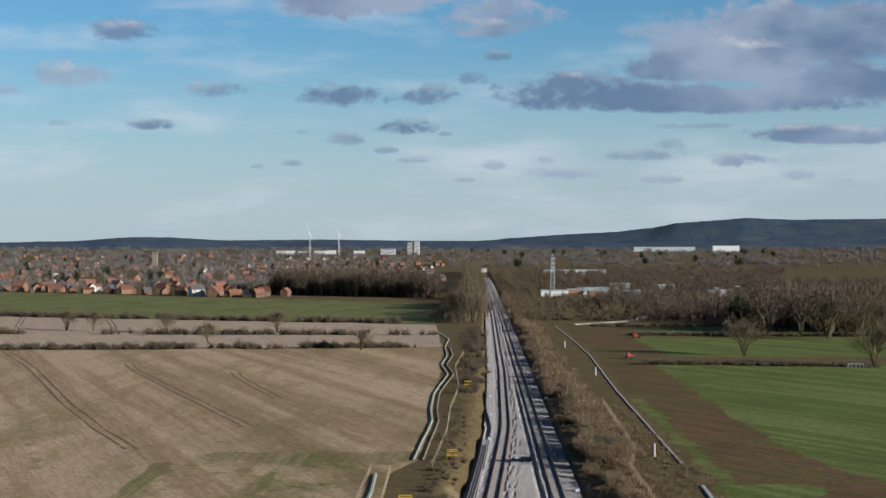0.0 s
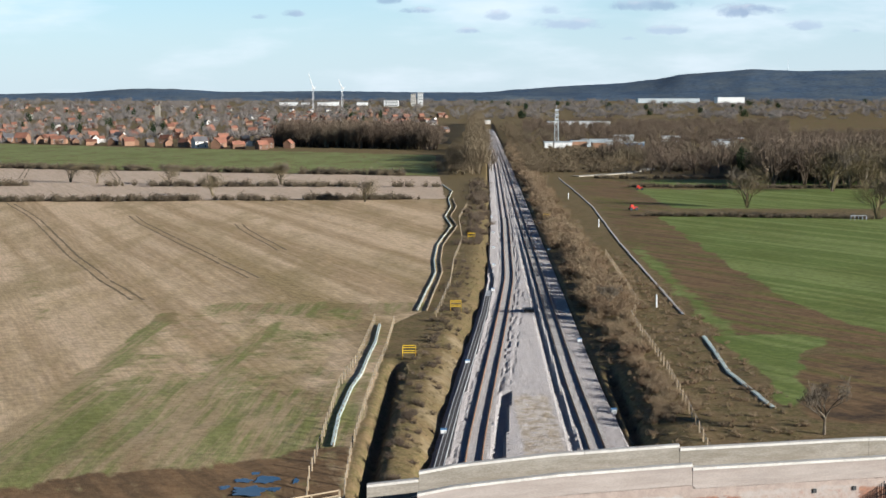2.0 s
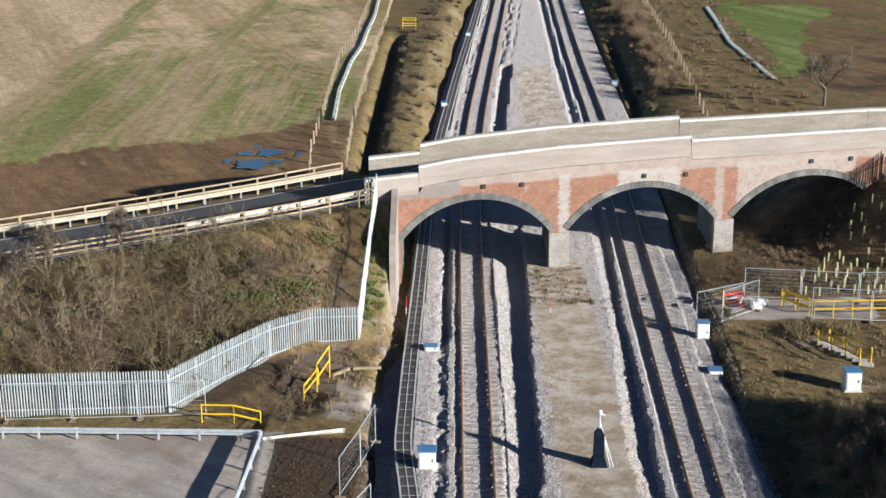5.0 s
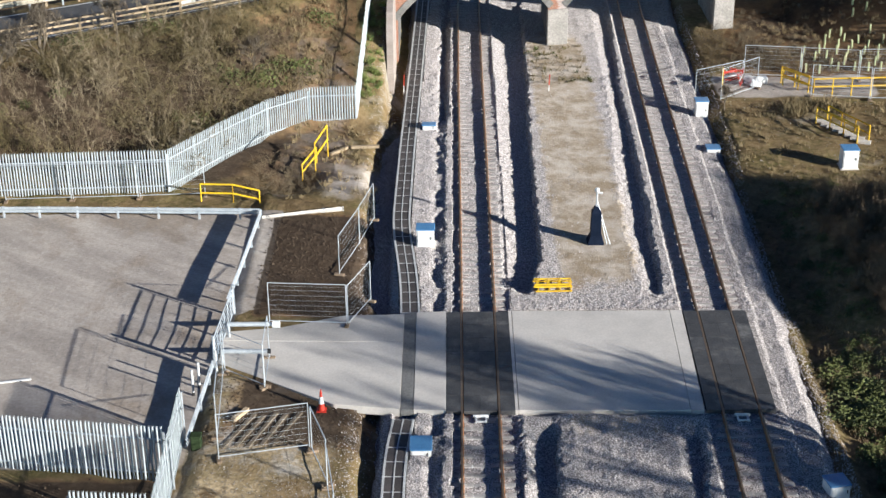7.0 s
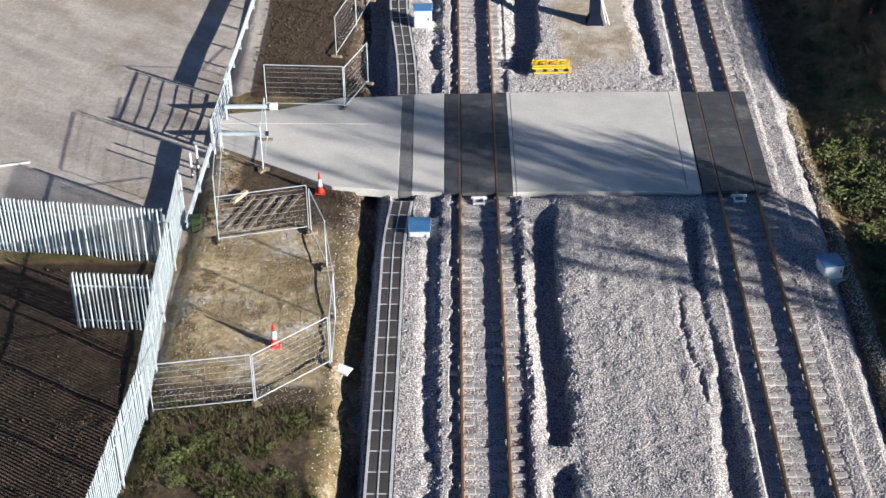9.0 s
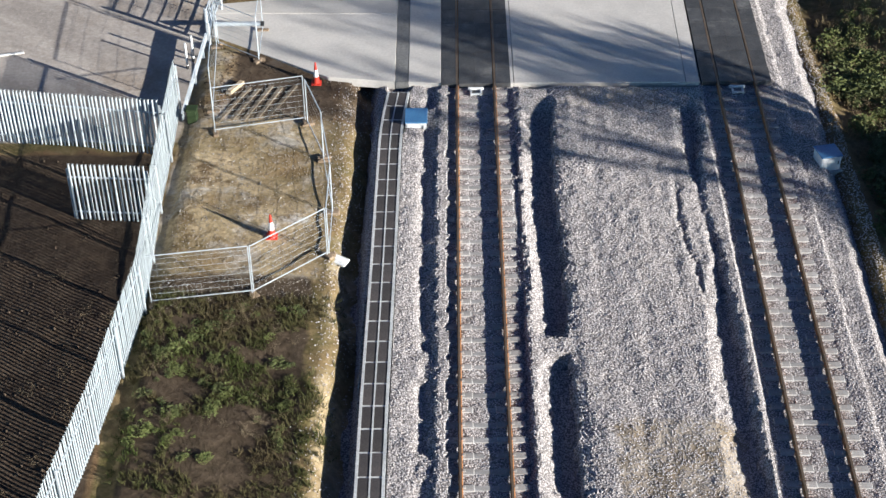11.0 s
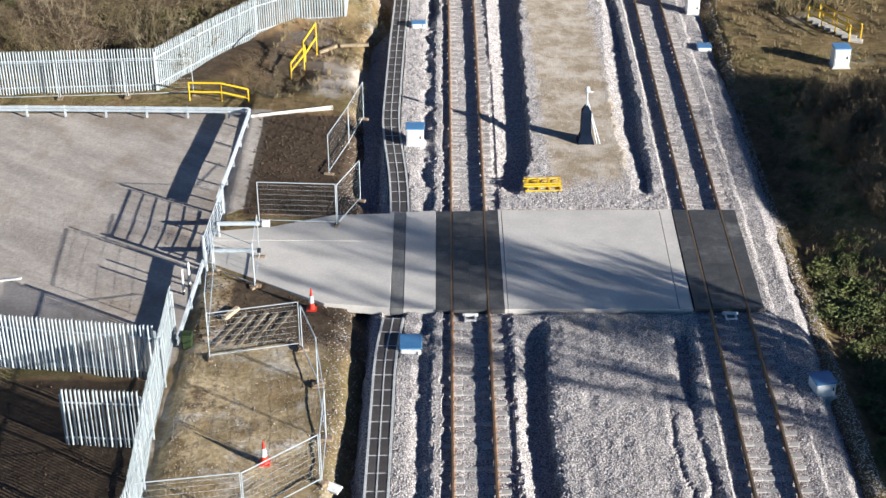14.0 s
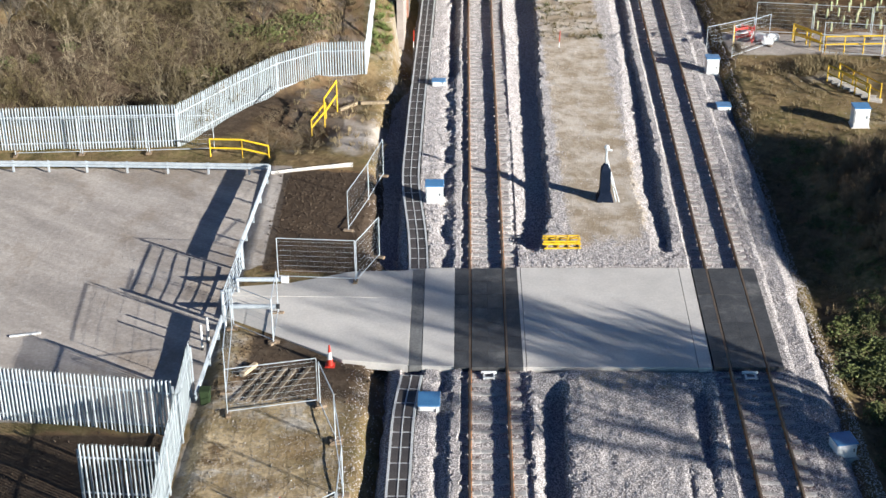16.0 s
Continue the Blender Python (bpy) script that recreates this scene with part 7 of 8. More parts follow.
right = [spots_in(150, lambda k: (16.3 + np.abs(rs.normal(0, 1, k)) * 1.5, rs.uniform(44, 58, k)), (0.25, 0.75), (1.0, 1.8), 0.1),
         spots_in(70, lambda k: (15.4 + np.abs(rs.normal(0, 1, k)) * 1.7, rs.uniform(36, 45, k)), (0.2, 0.5), (1.0, 1.8), 0.1),
         spots_in(110, lambda k: (17.0 + np.abs(rs.normal(0, 1, k)) * 2.0, rs.uniform(58, 76, k)), (0.15, 0.4), (1.0, 1.8), 0.1)]
plant_all("bank_greenery", [leaf_dome(160 + i, 330, 0.13) for i in range(4)], np.concatenate(right), M["bank_leaf"], "low green bramble and nettles at the edge of the ballast", "shrub", rs)
right = [spots_in(2300, lambda k: (rs.uniform(15.6, 29, k), rs.uniform(40, 103, k)), (0.18, 0.45), (0.9, 1.5), 0.04),
         spots_in(320, lambda k: (rs.uniform(-9, -3.3, k), rs.uniform(73.5, 96, k)), (0.15, 0.5), (0.9, 1.5), 0.04),
         spots_in(120, lambda k: (rs.uniform(20, 24, k), rs.uniform(85, 88, k)), (0.4, 0.9), (0.9, 1.4), 0.1)]
plant_all("rough_grass", TUFTS, np.concatenate(right), M["dry_grass"], "tufts of dry rough grass on bank and verge", "grass", rs)
pier = spots_in(150, lambda k: (rs.uniform(5.2, 9.2, k), rs.uniform(91.5, 98.8, k)), (0.12, 0.42), (0.9, 1.6), 0.1)
pier[:, 2] = -0.18
plant_all("pier_grass", TUFTS, pier[::2], M["grass_blade"], "green and brown grass round the foot of the pier", "grass", rs)
plant_all("pier_grass", TUFTS, pier[1::2], M["dry_grass"], "dead stems round the foot of the pier", "grass", rs)
lawn = [spots_in(3000, lambda k: (rs.uniform(-10.0, -3.4, k), 28 + 11.8 * rs.rand(k) ** 0.8), (0.10, 0.28), (0.9, 1.8), 0.03)]
lawn = [lawn[0][value_noise(lawn[0][:, 0], lawn[0][:, 1], 1.6, 48) + 0.6 * value_noise(lawn[0][:, 0], lawn[0][:, 1], 0.6, 49) - 0.35 * smooth01(lawn[0][:, 0], -6.0, -4.0) > 0.0]]
plant_all("verge_grass", TUFTS, np.concatenate(lawn), M["grass_blade"], "green and brown tufted grass on the verge", "grass", rs)
lawn = [spots_in(34, lambda k: (rs.uniform(-9.8, -4.8, k), rs.uniform(33, 39.3, k)), (0.2, 0.5), (1.0, 1.6), 0.05), spots_in(16, lambda k: (rs.uniform(-13.5, -10.9, k), rs.uniform(30, 42, k)), (0.3, 0.7), (1.0, 1.6), 0.05),
        spots_in(46, lambda k: (rs.uniform(-11.0, -7.4, k), rs.uniform(74.8, 80.0, k)), (0.4, 1.1), (0.9, 1.4), 0.1)]
plant_all("verge_bramble", NEAR_BUSHES, np.concatenate(lawn), M["twig"], "low tangled bramble on the verge", "shrub", rs)
plant_all("verge_bramble", [leaf_dome(165 + i, 260, 0.14) for i in range(3)], np.concatenate([spots_in(70, lambda k: (rs.uniform(-9.8, -4.8, k), rs.uniform(32, 39.3, k)), (0.12, 0.35), (1.2, 2.0), 0.05)]), M["bank_leaf"], "green weeds on the verge", "shrub", rs)


rough = [spots_in(900, lambda k: (lambda y: (right_track(y) + 4.6 + (np.interp(y, [110, 160, 240, 320], [14, 17, 17, 12])) * rs.rand(k), y))(rs.uniform(112, 320, k)), (0.3, 0.9), (1.0, 1.8), 0.05)]
plant_all("rough_scrub", [brush_dome(170 + i, 90, 0.06) for i in range(4)], np.concatenate(rough), M["twig_red"], "low reddish-brown scrub and dead grass on rough ground", "scrub", rs)
rough = [spots_in(700, lambda k: (lambda y: (right_track(y) + 4.0 + 18 * rs.rand(k), y))(rs.uniform(110, 300, k)), (0.2, 0.5), (1.0, 1.8), 0.05),
         spots_in(500, lambda k: (lambda y: (left_track(y) - 4.6 - 5.5 * rs.rand(k), y))(rs.uniform(112, 330, k)), (0.2, 0.6), (1.0, 1.8), 0.05)]
plant_all("dead_grass", [brush_dome(180 + i, 60, 0.07) for i in range(4)], np.concatenate(rough), M["dry_grass"], "dead straw-coloured grass on the railway banks", "grass", rs)
slope = [spots_in(420, lambda k: (rs.uniform(19.5, 40, k), rs.uniform(93, 106, k)), (0.25, 0.6), (1.0, 1.7), 0.08)]
plant_all("slope_scrub", [brush_dome(190 + i, 160, 0.03) for i in range(4)], np.concatenate(slope), M["hedge_twig"], "dark weeds between the planted saplings", "weeds", rs)

scrub = spots_in(60, lambda k: (rs.uniform(16.6, 22.0, k), rs.uniform(93.5, 101, k)), (0.6, 1.5), (0.9, 1.3), 0.05)
plant_all("slope_scrub", NEAR_BUSHES, scrub, M["twig"], "dark leafless scrub beside the bridge pier", "scrub", rs)

# single bare trees
def bare_tree(seed, height, spread, levels=5, twigs=900):
    """Trunk and limbs as tapered prisms, twigs as slivers. Gives two meshes."""
    r = random.Random(seed)
    rsl = np.random.RandomState(seed)
    segs, tips = [], []

    def grow(p, d, ln, rad, level):
        steps = 3
        for i in range(steps):
            d = (d + Vector((r.uniform(-0.2, 0.2), r.uniform(-0.2, 0.2), r.uniform(-0.04, 0.14)))).normalized()
            q = p + d * (ln / steps)
            segs.append((p, q, rad * (1 - 0.22 * i), rad * (1 - 0.22 * (i + 1)), level))
            p = q
        if level >= levels:
            tips.append(p)
            return
        for i in range(r.choice((3, 3, 4)) if level else 5):
            a = r.uniform(0, 6.283)
            tilt = r.uniform(0.35, 0.95) * spread
            side = Vector((math.cos(a), math.sin(a), 0))
            nd = (d * math.cos(tilt) + side * math.sin(tilt) + Vector((0, 0, 0.12))).normalized()
            grow(p - d * ln * r.uniform(0.0, 0.35), nd, ln * r.uniform(0.55, 0.78), rad * 0.56, level + 1)

    grow(Vector((0, 0, -0.2)), Vector((0, 0, 1)), height * 0.30, height * (0.026 if levels > 4 else 0.0145 if twigs < 200 else 0.021), 0)
    groups = []
    for lo, hi in ((0, 1), (2, 9)):
        v, f = [], []
        for p, q, r0, r1, level in segs:
            if not lo <= level <= hi:
                continue
            k = 6 if level < 2 else 3
            m = (q - p).to_track_quat("Z", "Y").to_matrix()
            b0 = len(v)
            for c, rad in ((p, r0), (q, r1)):
                for j in range(k):
                    v.append(c + m @ Vector((math.cos(6.283 * j / k), math.sin(6.283 * j / k), 0)) * rad)
            for j in range(k):
                f.append((b0 + j, b0 + (j + 1) % k, b0 + k + (j + 1) % k, b0 + k + j))
        if lo == 2:
            for _ in range(twigs):
                c = r.choice(tips)
                e = c + Vector((r.gauss(0, 1), r.gauss(0, 1), r.gauss(0.3, 1))) * height * 0.045
                s = Vector((r.gauss(0, 1), r.gauss(0, 1), 0)) * height * 0.0022
                b0 = len(v)
                v += [c - s, c + s, e]
                f.append((b0, b0 + 1, b0 + 2))
        groups.append(mesh_of("trunk" if lo == 0 else "crown", v, f, M["bark"]))
    return groups


TREES = [bare_tree(3 + i, 10.0, (0.9, 0.75, 1.05, 0.8)[i], 5 if i != 3 else 4, 2600) for i in range(4)]
TREES.append(bare_tree(31, 10.0, 0.75, 3, 160))
TREES.append(bare_tree(32, 10.0, 0.6, 3, 160))
TREES.append(bare_tree(33, 10.0, 0.62, 3, 240))
TREES.append(bare_tree(34, 10.0, 0.5, 3, 240))


def fuzzy(seed):
    """The crown of a field tree ten units high: fine twigs in rounded lobes round its limbs."""
    v = brush_crown(seed, 800, 0.0055, 0.3) * np.array([13.5, 13.5, 10.0])
    flat = v.reshape(-1, 3)
    return mesh_of("crown", [tuple(p) for p in flat], [(3 * k_, 3 * k_ + 1, 3 * k_ + 2) for k_ in range(len(v))], M["twig_pale"])


FUZZ = [fuzzy(200 + k_) for k_ in range(3)]


def plant_tree(x, y, h, kind, label, group, turn=0.0):
    t = thing("bare_tree", label, "tree", (x, y, on(x, y)), group, rot=turn)
    s = h / 9.0
    trunk, crown = TREES[kind]
    part("trunk", trunk, None, t, "", Matrix.Diagonal((s, s, s, 1)))
    part("crown", crown, None, t, "", Matrix.Diagonal((s, s, s, 1)))
    if group == "field trees":
        part("spray", FUZZ[int(abs(x)) % 3], None, t, "", Matrix.Diagonal((s * 0.9, s * 0.9, s * 0.9, 1)))


for i, (x, y, h) in enumerate(((86.6, 444, 13), (130, 521, 17), (140, 537, 16), (146.5, 543, 16), (151, 530, 15), (113, 404, 14), (-60.6, 563.6, 10), (-74.6, 492.8, 8.5), (-24.6, 467, 8),
                               (-129, 570.7, 9), (-140.8, 578, 9), (-100, 560, 10), (-170, 574, 9), (158, 560, 16), (133, 575, 15))):
    plant_tree(x, y, h, (0, 1, 0, 1, 3, 0, 2, 1, 2, 3, 3, 2, 0, 1, 0)[i], "leafless tree standing in the pasture" if x > 0 else "small leafless tree in a hedge between stubble fields", "field trees", 47.0 * i)
for i, (x, y, h) in enumerate(((26.0, 42.8, 7.0), (28.5, 42.2, 8.5), (31.5, 41.0, 9.5), (35.0, 39.2, 11.0), (38.0, 35.0, 13.0), (52.0, 25.0, 26.0), (60.0, 22.5, 27.0))):
    plant_tree(x, y, h, (6, 7, 6, 7, 6, 4, 5)[i], "leafless tree on the bank, shading the crossing", "bank trees", 61.0 * i)
for i, (x, y, h) in enumerate(((-22.6, 83.5, 5.0), (-19.2, 86.5, 4.4), (-25.0, 82.0, 4.0), (-11.3, 86.5, 3.2), (36.0, 145.0, 6.5), (24.4, 228.0, 5.5), (16.6, 86.5, 2.0))):
    plant_tree(x, y, h, (1, 3, 1, 3, 0, 2, 3)[i], "small bare tree on rough ground", "scrub trees", 33.0 * i)


# ---- beyond the bridge: fences and works ----
def sheet_fence(points, label, h=0.3, mat="pale_sheet", post_gap=2.2, posts=True, wide=0.13):
    """A low sheet fence on stakes."""
    t = thing("low_sheet_fence", label, "fence", group="low sheet fences")
    pts = [Vector((x, y, on(x, y))) for x, y in points]
    bm = B()
    rings = []
    fine = dense([tuple(p) for p in pts], 2.5)
    for x, y, _ in fine:
        z = on(x, y)
        rings.append([bm.verts.new((x - wide, y, z - 0.1)), bm.verts.new((x - wide * 0.8, y, z + h)), bm.verts.new((x + wide * 0.8, y, z + h * 0.9)), bm.verts.new((x + wide, y, z - 0.1))])
    for a, b in zip(rings, rings[1:]):
        for j in range(3):
            bm.faces.new((a[j], a[j + 1], b[j + 1], b[j]))
    part("sheet", bm, M[mat], t)
    if posts:
        for x, y, _ in dense([tuple(p) for p in pts], post_gap):
            part("stake", rod(B(), (x + 0.1, y, on(x, y) - 0.1), (x + 0.1, y, on(x, y) + h + 0.25), 0.04, 5), M["timber"], t)


def wire_fence(points, label, h=1.2, gap=2.6):
    t = thing("stake_fence", label, "fence", group="stake fences")
    fine = dense([(x, y, 0) for x, y in points], gap)
    fine = [(x, y, on(x, y)) for x, y, _ in fine]
    for x, y, z in fine:
        bm = B()
        box(bm, 0.12, 0.12, h + 0.2, Matrix.Translation((x, y, z - 0.2)), 0.01)
        part("stake", bm, M["timber"], t)
    for a, b in zip(fine, fine[1:]):
        for hh in (0.4, 0.75, 1.1):
            part("wire", beam(B(), (a[0], a[1], a[2] + hh), (b[0], b[1], b[2] + hh), 0.008, 0.008), M["galv"], t)


sheet_fence([(-10.5, 139.5), (-10.8, 152), (-10.5, 167.7), (-9.9, 176), (-9.7, 187), (-9.3, 200), (-9.4, 215)], "pale green-white sheet fence winding along the field edge", 0.22, "pale_sheet", 2.2, True, 0.2)
sheet_fence([(-4.4, 228.5), (-2.0, 279.5), (-2.4, 300), (-2.0, 331), (1.2, 380), (-0.4, 410), (1.2, 445), (0.6, 480), (2.0, 520), (-1.5, 560)], "pale sheet fence winding along the field edge", 0.22)
sheet_fence([(-3.0, 228.5), (-0.8, 279.5), (-1.2, 300), (-0.8, 331), (2.6, 380), (1.0, 410), (2.8, 445), (2.0, 480)], "second pale sheet fence beside the first", 0.22, "timber")
wire_fence([(-11.6, 139), (-11.8, 167.7), (-10.8, 186), (-10.2, 218)], "timber stake fence beside the stubble")
wire_fence([(-8.6, 139), (-8.3, 170), (-7.6, 195), (-7.4, 216)], "timber stake fence beside the ditch")
wire_fence([(-10.9, 116), (-11.6, 128), (-11.6, 139)], "timber stake fence by the puddle")
wire_fence([(-8.0, 116), (-8.4, 126), (-8.6, 139)], "timber stake fence near the bridge")
wire_fence([(-1.5, 222), (0.6, 260), (1.5, 300), (3.5, 340), (3.2, 400), (6.0, 450)], "timber stake fence beside the bank", 1.1, 4.0)
sheet_fence([(44.7, 614), (42.4, 447), (38.0, 337), (36.2, 271), (35.0, 226)], "long pale fence along the edge of the pasture", 0.14, "coping", 6.0, True, 0.22)
sheet_fence([(34.5, 205), (33.0, 178), (33.8, 157)], "pale fence at the edge of the rough ground", 0.16, "pale_sheet", 4.0, True, 0.3)
wire_fence([(32.3, 312), (29.6, 236), (26.8, 222), (26.0, 180), (24.4, 149), (23.6, 135)], "timber stake fence through rough grass", 1.2, 3.0)

# wheel ruts pressed into the stubble
def ruts(points, label):
    t = thing("wheel_ruts", label, "wheel ruts", kind="structure")
    for off in (-0.95, 0.95):
        fine = [(x + off, y, on(x + off, y) + 0.02) for x, y, _ in dense([(x, y, 0) for x, y in points], 3.0)]
        sweep(fine, [(-0.30, -0.03), (-0.12, 0.0), (0.12, 0.0), (0.30, -0.03)], "rut", M["rut_soil"], t)


ruts([(-131.0, 462.0), (-109.0, 406.8), (-75.0, 308.6), (-60.5, 270.0), (-48.7, 241.5)], "pair of dark wheel ruts across the stubble")
ruts([(-84.0, 412.0), (-77.1, 389.1), (-34.0, 271.0)], "faint pair of wheel ruts across the stubble")
ruts([(-52.0, 385.0), (-49.3, 372.9), (-34.1, 319.6)], "short faint pair of wheel ruts in the stubble")
ruts([(-190.0, 700.0), (-168.0, 610.0), (-161.0, 570.0)], "pair of wheel ruts in the pale stubble")
ruts([(-150.0, 690.0), (-130.0, 610.0), (-124.0, 580.0)], "pair of wheel ruts in the pale stubble")

# pale farm track across the rough ground
ft = sweep([(x, y, on(x, y) + 0.05) for x, y, _ in dense([(52, 628, 0), (75.5, 653, 0), (100, 720, 0), (139, 835, 0)], 5.0)], [(-2.6, -0.2), (-2.2, 0.25), (2.2, 0.25), (2.6, -0.2)], "farm_track", M["cream_beam"])
tagged(ft, "pale stony farm track across rough ground", "track", kind="structure")

# puddles at the foot of the field
for i, (x, y, rx_, ry_) in enumerate(((-16.2, 124.6, 1.9, 2.0), (-17.2, 127.6, 1.1, 1.1), (-15.2, 127.9, 1.5, 1.7), (-18.4, 125.6, 0.7, 0.9), (-14.2, 125.2, 0.6, 1.1), (-16.4, 130.0, 0.6, 0.7), (-12.7, 127.5, 0.3, 1.4), (-9.9, 118.5, 0.9, 1.1))):
    bm = B()
    ring = []
    for j in range(36):
        a = 6.283 * j / 36
        r = 1 + 0.75 * noise.noise(Vector((math.cos(a) * 1.8, math.sin(a) * 1.8, 3.0 + i))) + 0.3 * noise.noise(Vector((math.cos(a) * 6, math.sin(a) * 6, 9.0 + i)))
        ring.append(bm.verts.new((0.72 * rx_ * r * math.cos(a), 0.72 * ry_ * r * math.sin(a), 0.0)))
    bm.faces.new(ring)
    pz = max(on(x + dx * rx_, y + dy * ry_) for dx in (-0.9, 0, 0.9) for dy in (-0.9, 0, 0.9)) - 0.01
    solo("puddle", bm, M["water"], "shallow puddle reflecting the sky in the mud", "water", kind="structure", at=pose(x, y, pz))

stack = thing("sleeper_stack", "stack of dark timber sleepers between the tracks", "timber stack", (12.7, 236, -0.15))
for k in range(3):
    for j in range(5):
        bm = B()
        box(bm, 0.28, 2.6, 0.16, Matrix.Translation((-0.65 + 0.32 * j, 0, 0.17 * k)), 0.01)
        part("timber", bm, M["black_paint"], stack)
for x, y in ((-4.6, 187.5), (1.4, 229.0), (5.6, 344.0), (26.5, 408.0)):
    guard_rail([(x - 0.8, y, on(x, y)), (x + 0.8, y, on(x, y)), (x + 0.8, y + 1.6, on(x, y)), (x - 0.8, y + 1.6, on(x, y)), (x - 0.8, y, on(x, y))], "yellow cage of rails round a manhole", 1.35)
for x, y, h in ((32.1, 234.3, 2.0), (37.4, 378.4, 2.0), (37.9, 480.0, 2.0)):
    t = thing("marker_post", "tall white marker post in rough grass", "post", (x, y, on(x, y)), "white marker posts")
    part("shaft", rod(B(), (0, 0, 0), (0, 0, h), 0.14, 8), M["white_paint"], t)
    part("foot", rod(B(), (0, 0, -0.1), (0, 0, 0.15), 0.17, 8), M["concrete"], t)
for x, y in ((17.6, 160.0), (18.0, 207.0), (7.9, 262.0), (9.2, 300.0), (10.2, 335.0), (11.3, 372.0), (12.3, 420.0), (22.0, 330.0), (24.3, 400.0), (2.6, 190.0), (-0.3, 150.0)):
    cabinet(x, y, -0.3, 0.6, 0.6, 0.5, "pale lineside box beside the distant track")
for x, y, a in ((52.5, 433.0, 10), (66.0, 528.0, 0)):
    t = thing("field_machine", "small red farm machine standing at the field edge", "farm machine", (x, y, on(x, y)), "farm machines", rot=a)
    bm = B()
    box(bm, 2.2, 1.2, 0.6, Matrix.Translation((0, 0, 0.45)), 0.1)
    part("body", bm, M["orange"], t)
    bm = B()
    box(bm, 0.9, 1.0, 0.6, Matrix.Translation((-0.5, 0, 1.05)), 0.12)
    part("cab", bm, M["orange"], t)
    for sx in (-0.8, 0.8):
        for sy in (-0.7, 0.7):
            part("wheel", rod(B(), (sx, sy - 0.12, 0.45), (sx, sy + 0.12, 0.45), 0.45, 12), M["black_paint"], t)
t = thing("sheep_feeder", "pale metal trough in the pasture", "feeder", (107.5, 402.0, on(107.5, 402)))
for k in range(5):
    part("upright", rod(B(), (-2 + k, 0, 0), (-2 + k, 0, 1.1), 0.06), M["galv"], t)
part("rail", rod(B(), (-2, 0, 1.1), (2, 0, 1.1), 0.06), M["galv"], t)


# ---- the town ----
def house_kind(name, label, wall, roof, w_, d, eaves, ridge):
    """A gabled house at the origin, to be copied."""
    t = thing(name, label, "house", group="town houses")
    bm = B()
    v = [bm.verts.new(p) for p in ((-w_ / 2, -d / 2, -0.5), (w_ / 2, -d / 2, -0.5), (w_ / 2, d / 2, -0.5), (-w_ / 2, d / 2, -0.5), (-w_ / 2, -d / 2, eaves), (w_ / 2, -d / 2, eaves), (w_ / 2, d / 2, eaves), (-w_ / 2, d / 2, eaves), (-w_ / 2, 0, ridge - 0.15), (w_ / 2, 0, ridge - 0.15))]
    for f in ((0, 1, 5, 4), (2, 3, 7, 6), (1, 2, 6, 9, 5), (3, 0, 4, 8, 7)):
        bm.faces.new([v[i] for i in f])
    part("wall", bm, wall, t)
    bm = B()
    o = 0.35
    drop = (ridge - eaves) / (d / 2) * o
    for sgn in (-1, 1):
        a = [(-w_ / 2 - o, sgn * (d / 2 + o), eaves - drop), (w_ / 2 + o, sgn * (d / 2 + o), eaves - drop), (w_ / 2 + o, 0, ridge), (-w_ / 2 - o, 0, ridge)]
        up = [bm.verts.new((x, y, z + 0.12)) for x, y, z in a]
        dn = [bm.verts.new((x, y, z - 0.06)) for x, y, z in a]
        bm.faces.new(up), bm.faces.new(dn[::-1])
        for j in range(4):
            bm.faces.new((up[j], dn[j], dn[(j + 1) % 4], up[(j + 1) % 4]))
    bmesh.ops.recalc_face_normals(bm, faces=bm.faces)
    rf = part("roof", bm, roof, t)
    bm = B()
    box(bm, 0.8, 0.6, 1.8, Matrix.Translation((w_ * 0.28, 0.4, ridge - 0.7)), 0.03)
    part("chimney", bm, M["house_brick"], rf)
    for x in (-w_ * 0.28, w_ * 0.28):
        for z in (0.9, eaves - 1.7):
            bm = B()
            box(bm, 1.4, 0.1, 1.15, Matrix.Translation((x, -d / 2, z)), 0.02)
            win = part("window", bm, M["white_paint"], t)
            bm = B()
            box(bm, 1.2, 0.04, 0.95, Matrix.Translation((x, -d / 2 - 0.06, z + 0.1)))
            part("pane", bm, M["glass_dark"], win)
    return t


TILE, SLATE, BRICK, REND = M["roof_tile"], M["roof_slate"], M["house_brick"], M["house_render"]
KINDS = [house_kind("house", "brick house with a red-brown tiled roof at the edge of town", BRICK, TILE, 9.5, 7.5, 4.9, 8.2), house_kind("house", "brick terrace house with a red tiled roof", BRICK, TILE, 14, 8, 4.9, 8.0),
         house_kind("house", "brick house with a dark slate roof", BRICK, SLATE, 9, 8, 4.9, 8.4), house_kind("house", "pale rendered house with a tiled roof", REND, TILE, 9, 7, 4.9, 8.0), house_kind("house", "pale rendered house with a slate roof", REND, SLATE, 10, 8, 5.2, 8.3),
         house_kind("house", "wide brick house with a steep tiled roof", BRICK, TILE, 11, 9, 5.0, 9.2)]
rh = random.Random(11)
lots = []
x = -322.0
while x < -100:
    lots.append((x, 868 - 0.68 * x + rh.uniform(0, 9)))
    x += rh.uniform(11, 17)
for row in range(1, 16):
    x = -340.0 - row * 34
    while x < -98 + row * 3:
        if rh.random() < (0.86 if row < 5 else 0.62):
            lots.append((x, 868 - 0.68 * x * (1 - 0.02 * row) + row * (24 + 5.5 * row) + rh.uniform(-10, 10)))
        x += rh.uniform(11, 22) * (1 + row * 0.04)
for _ in range(130):
    y = rh.uniform(1350, 2100)
    lots.append((rh.uniform(-0.125, 0.0) * y, y))
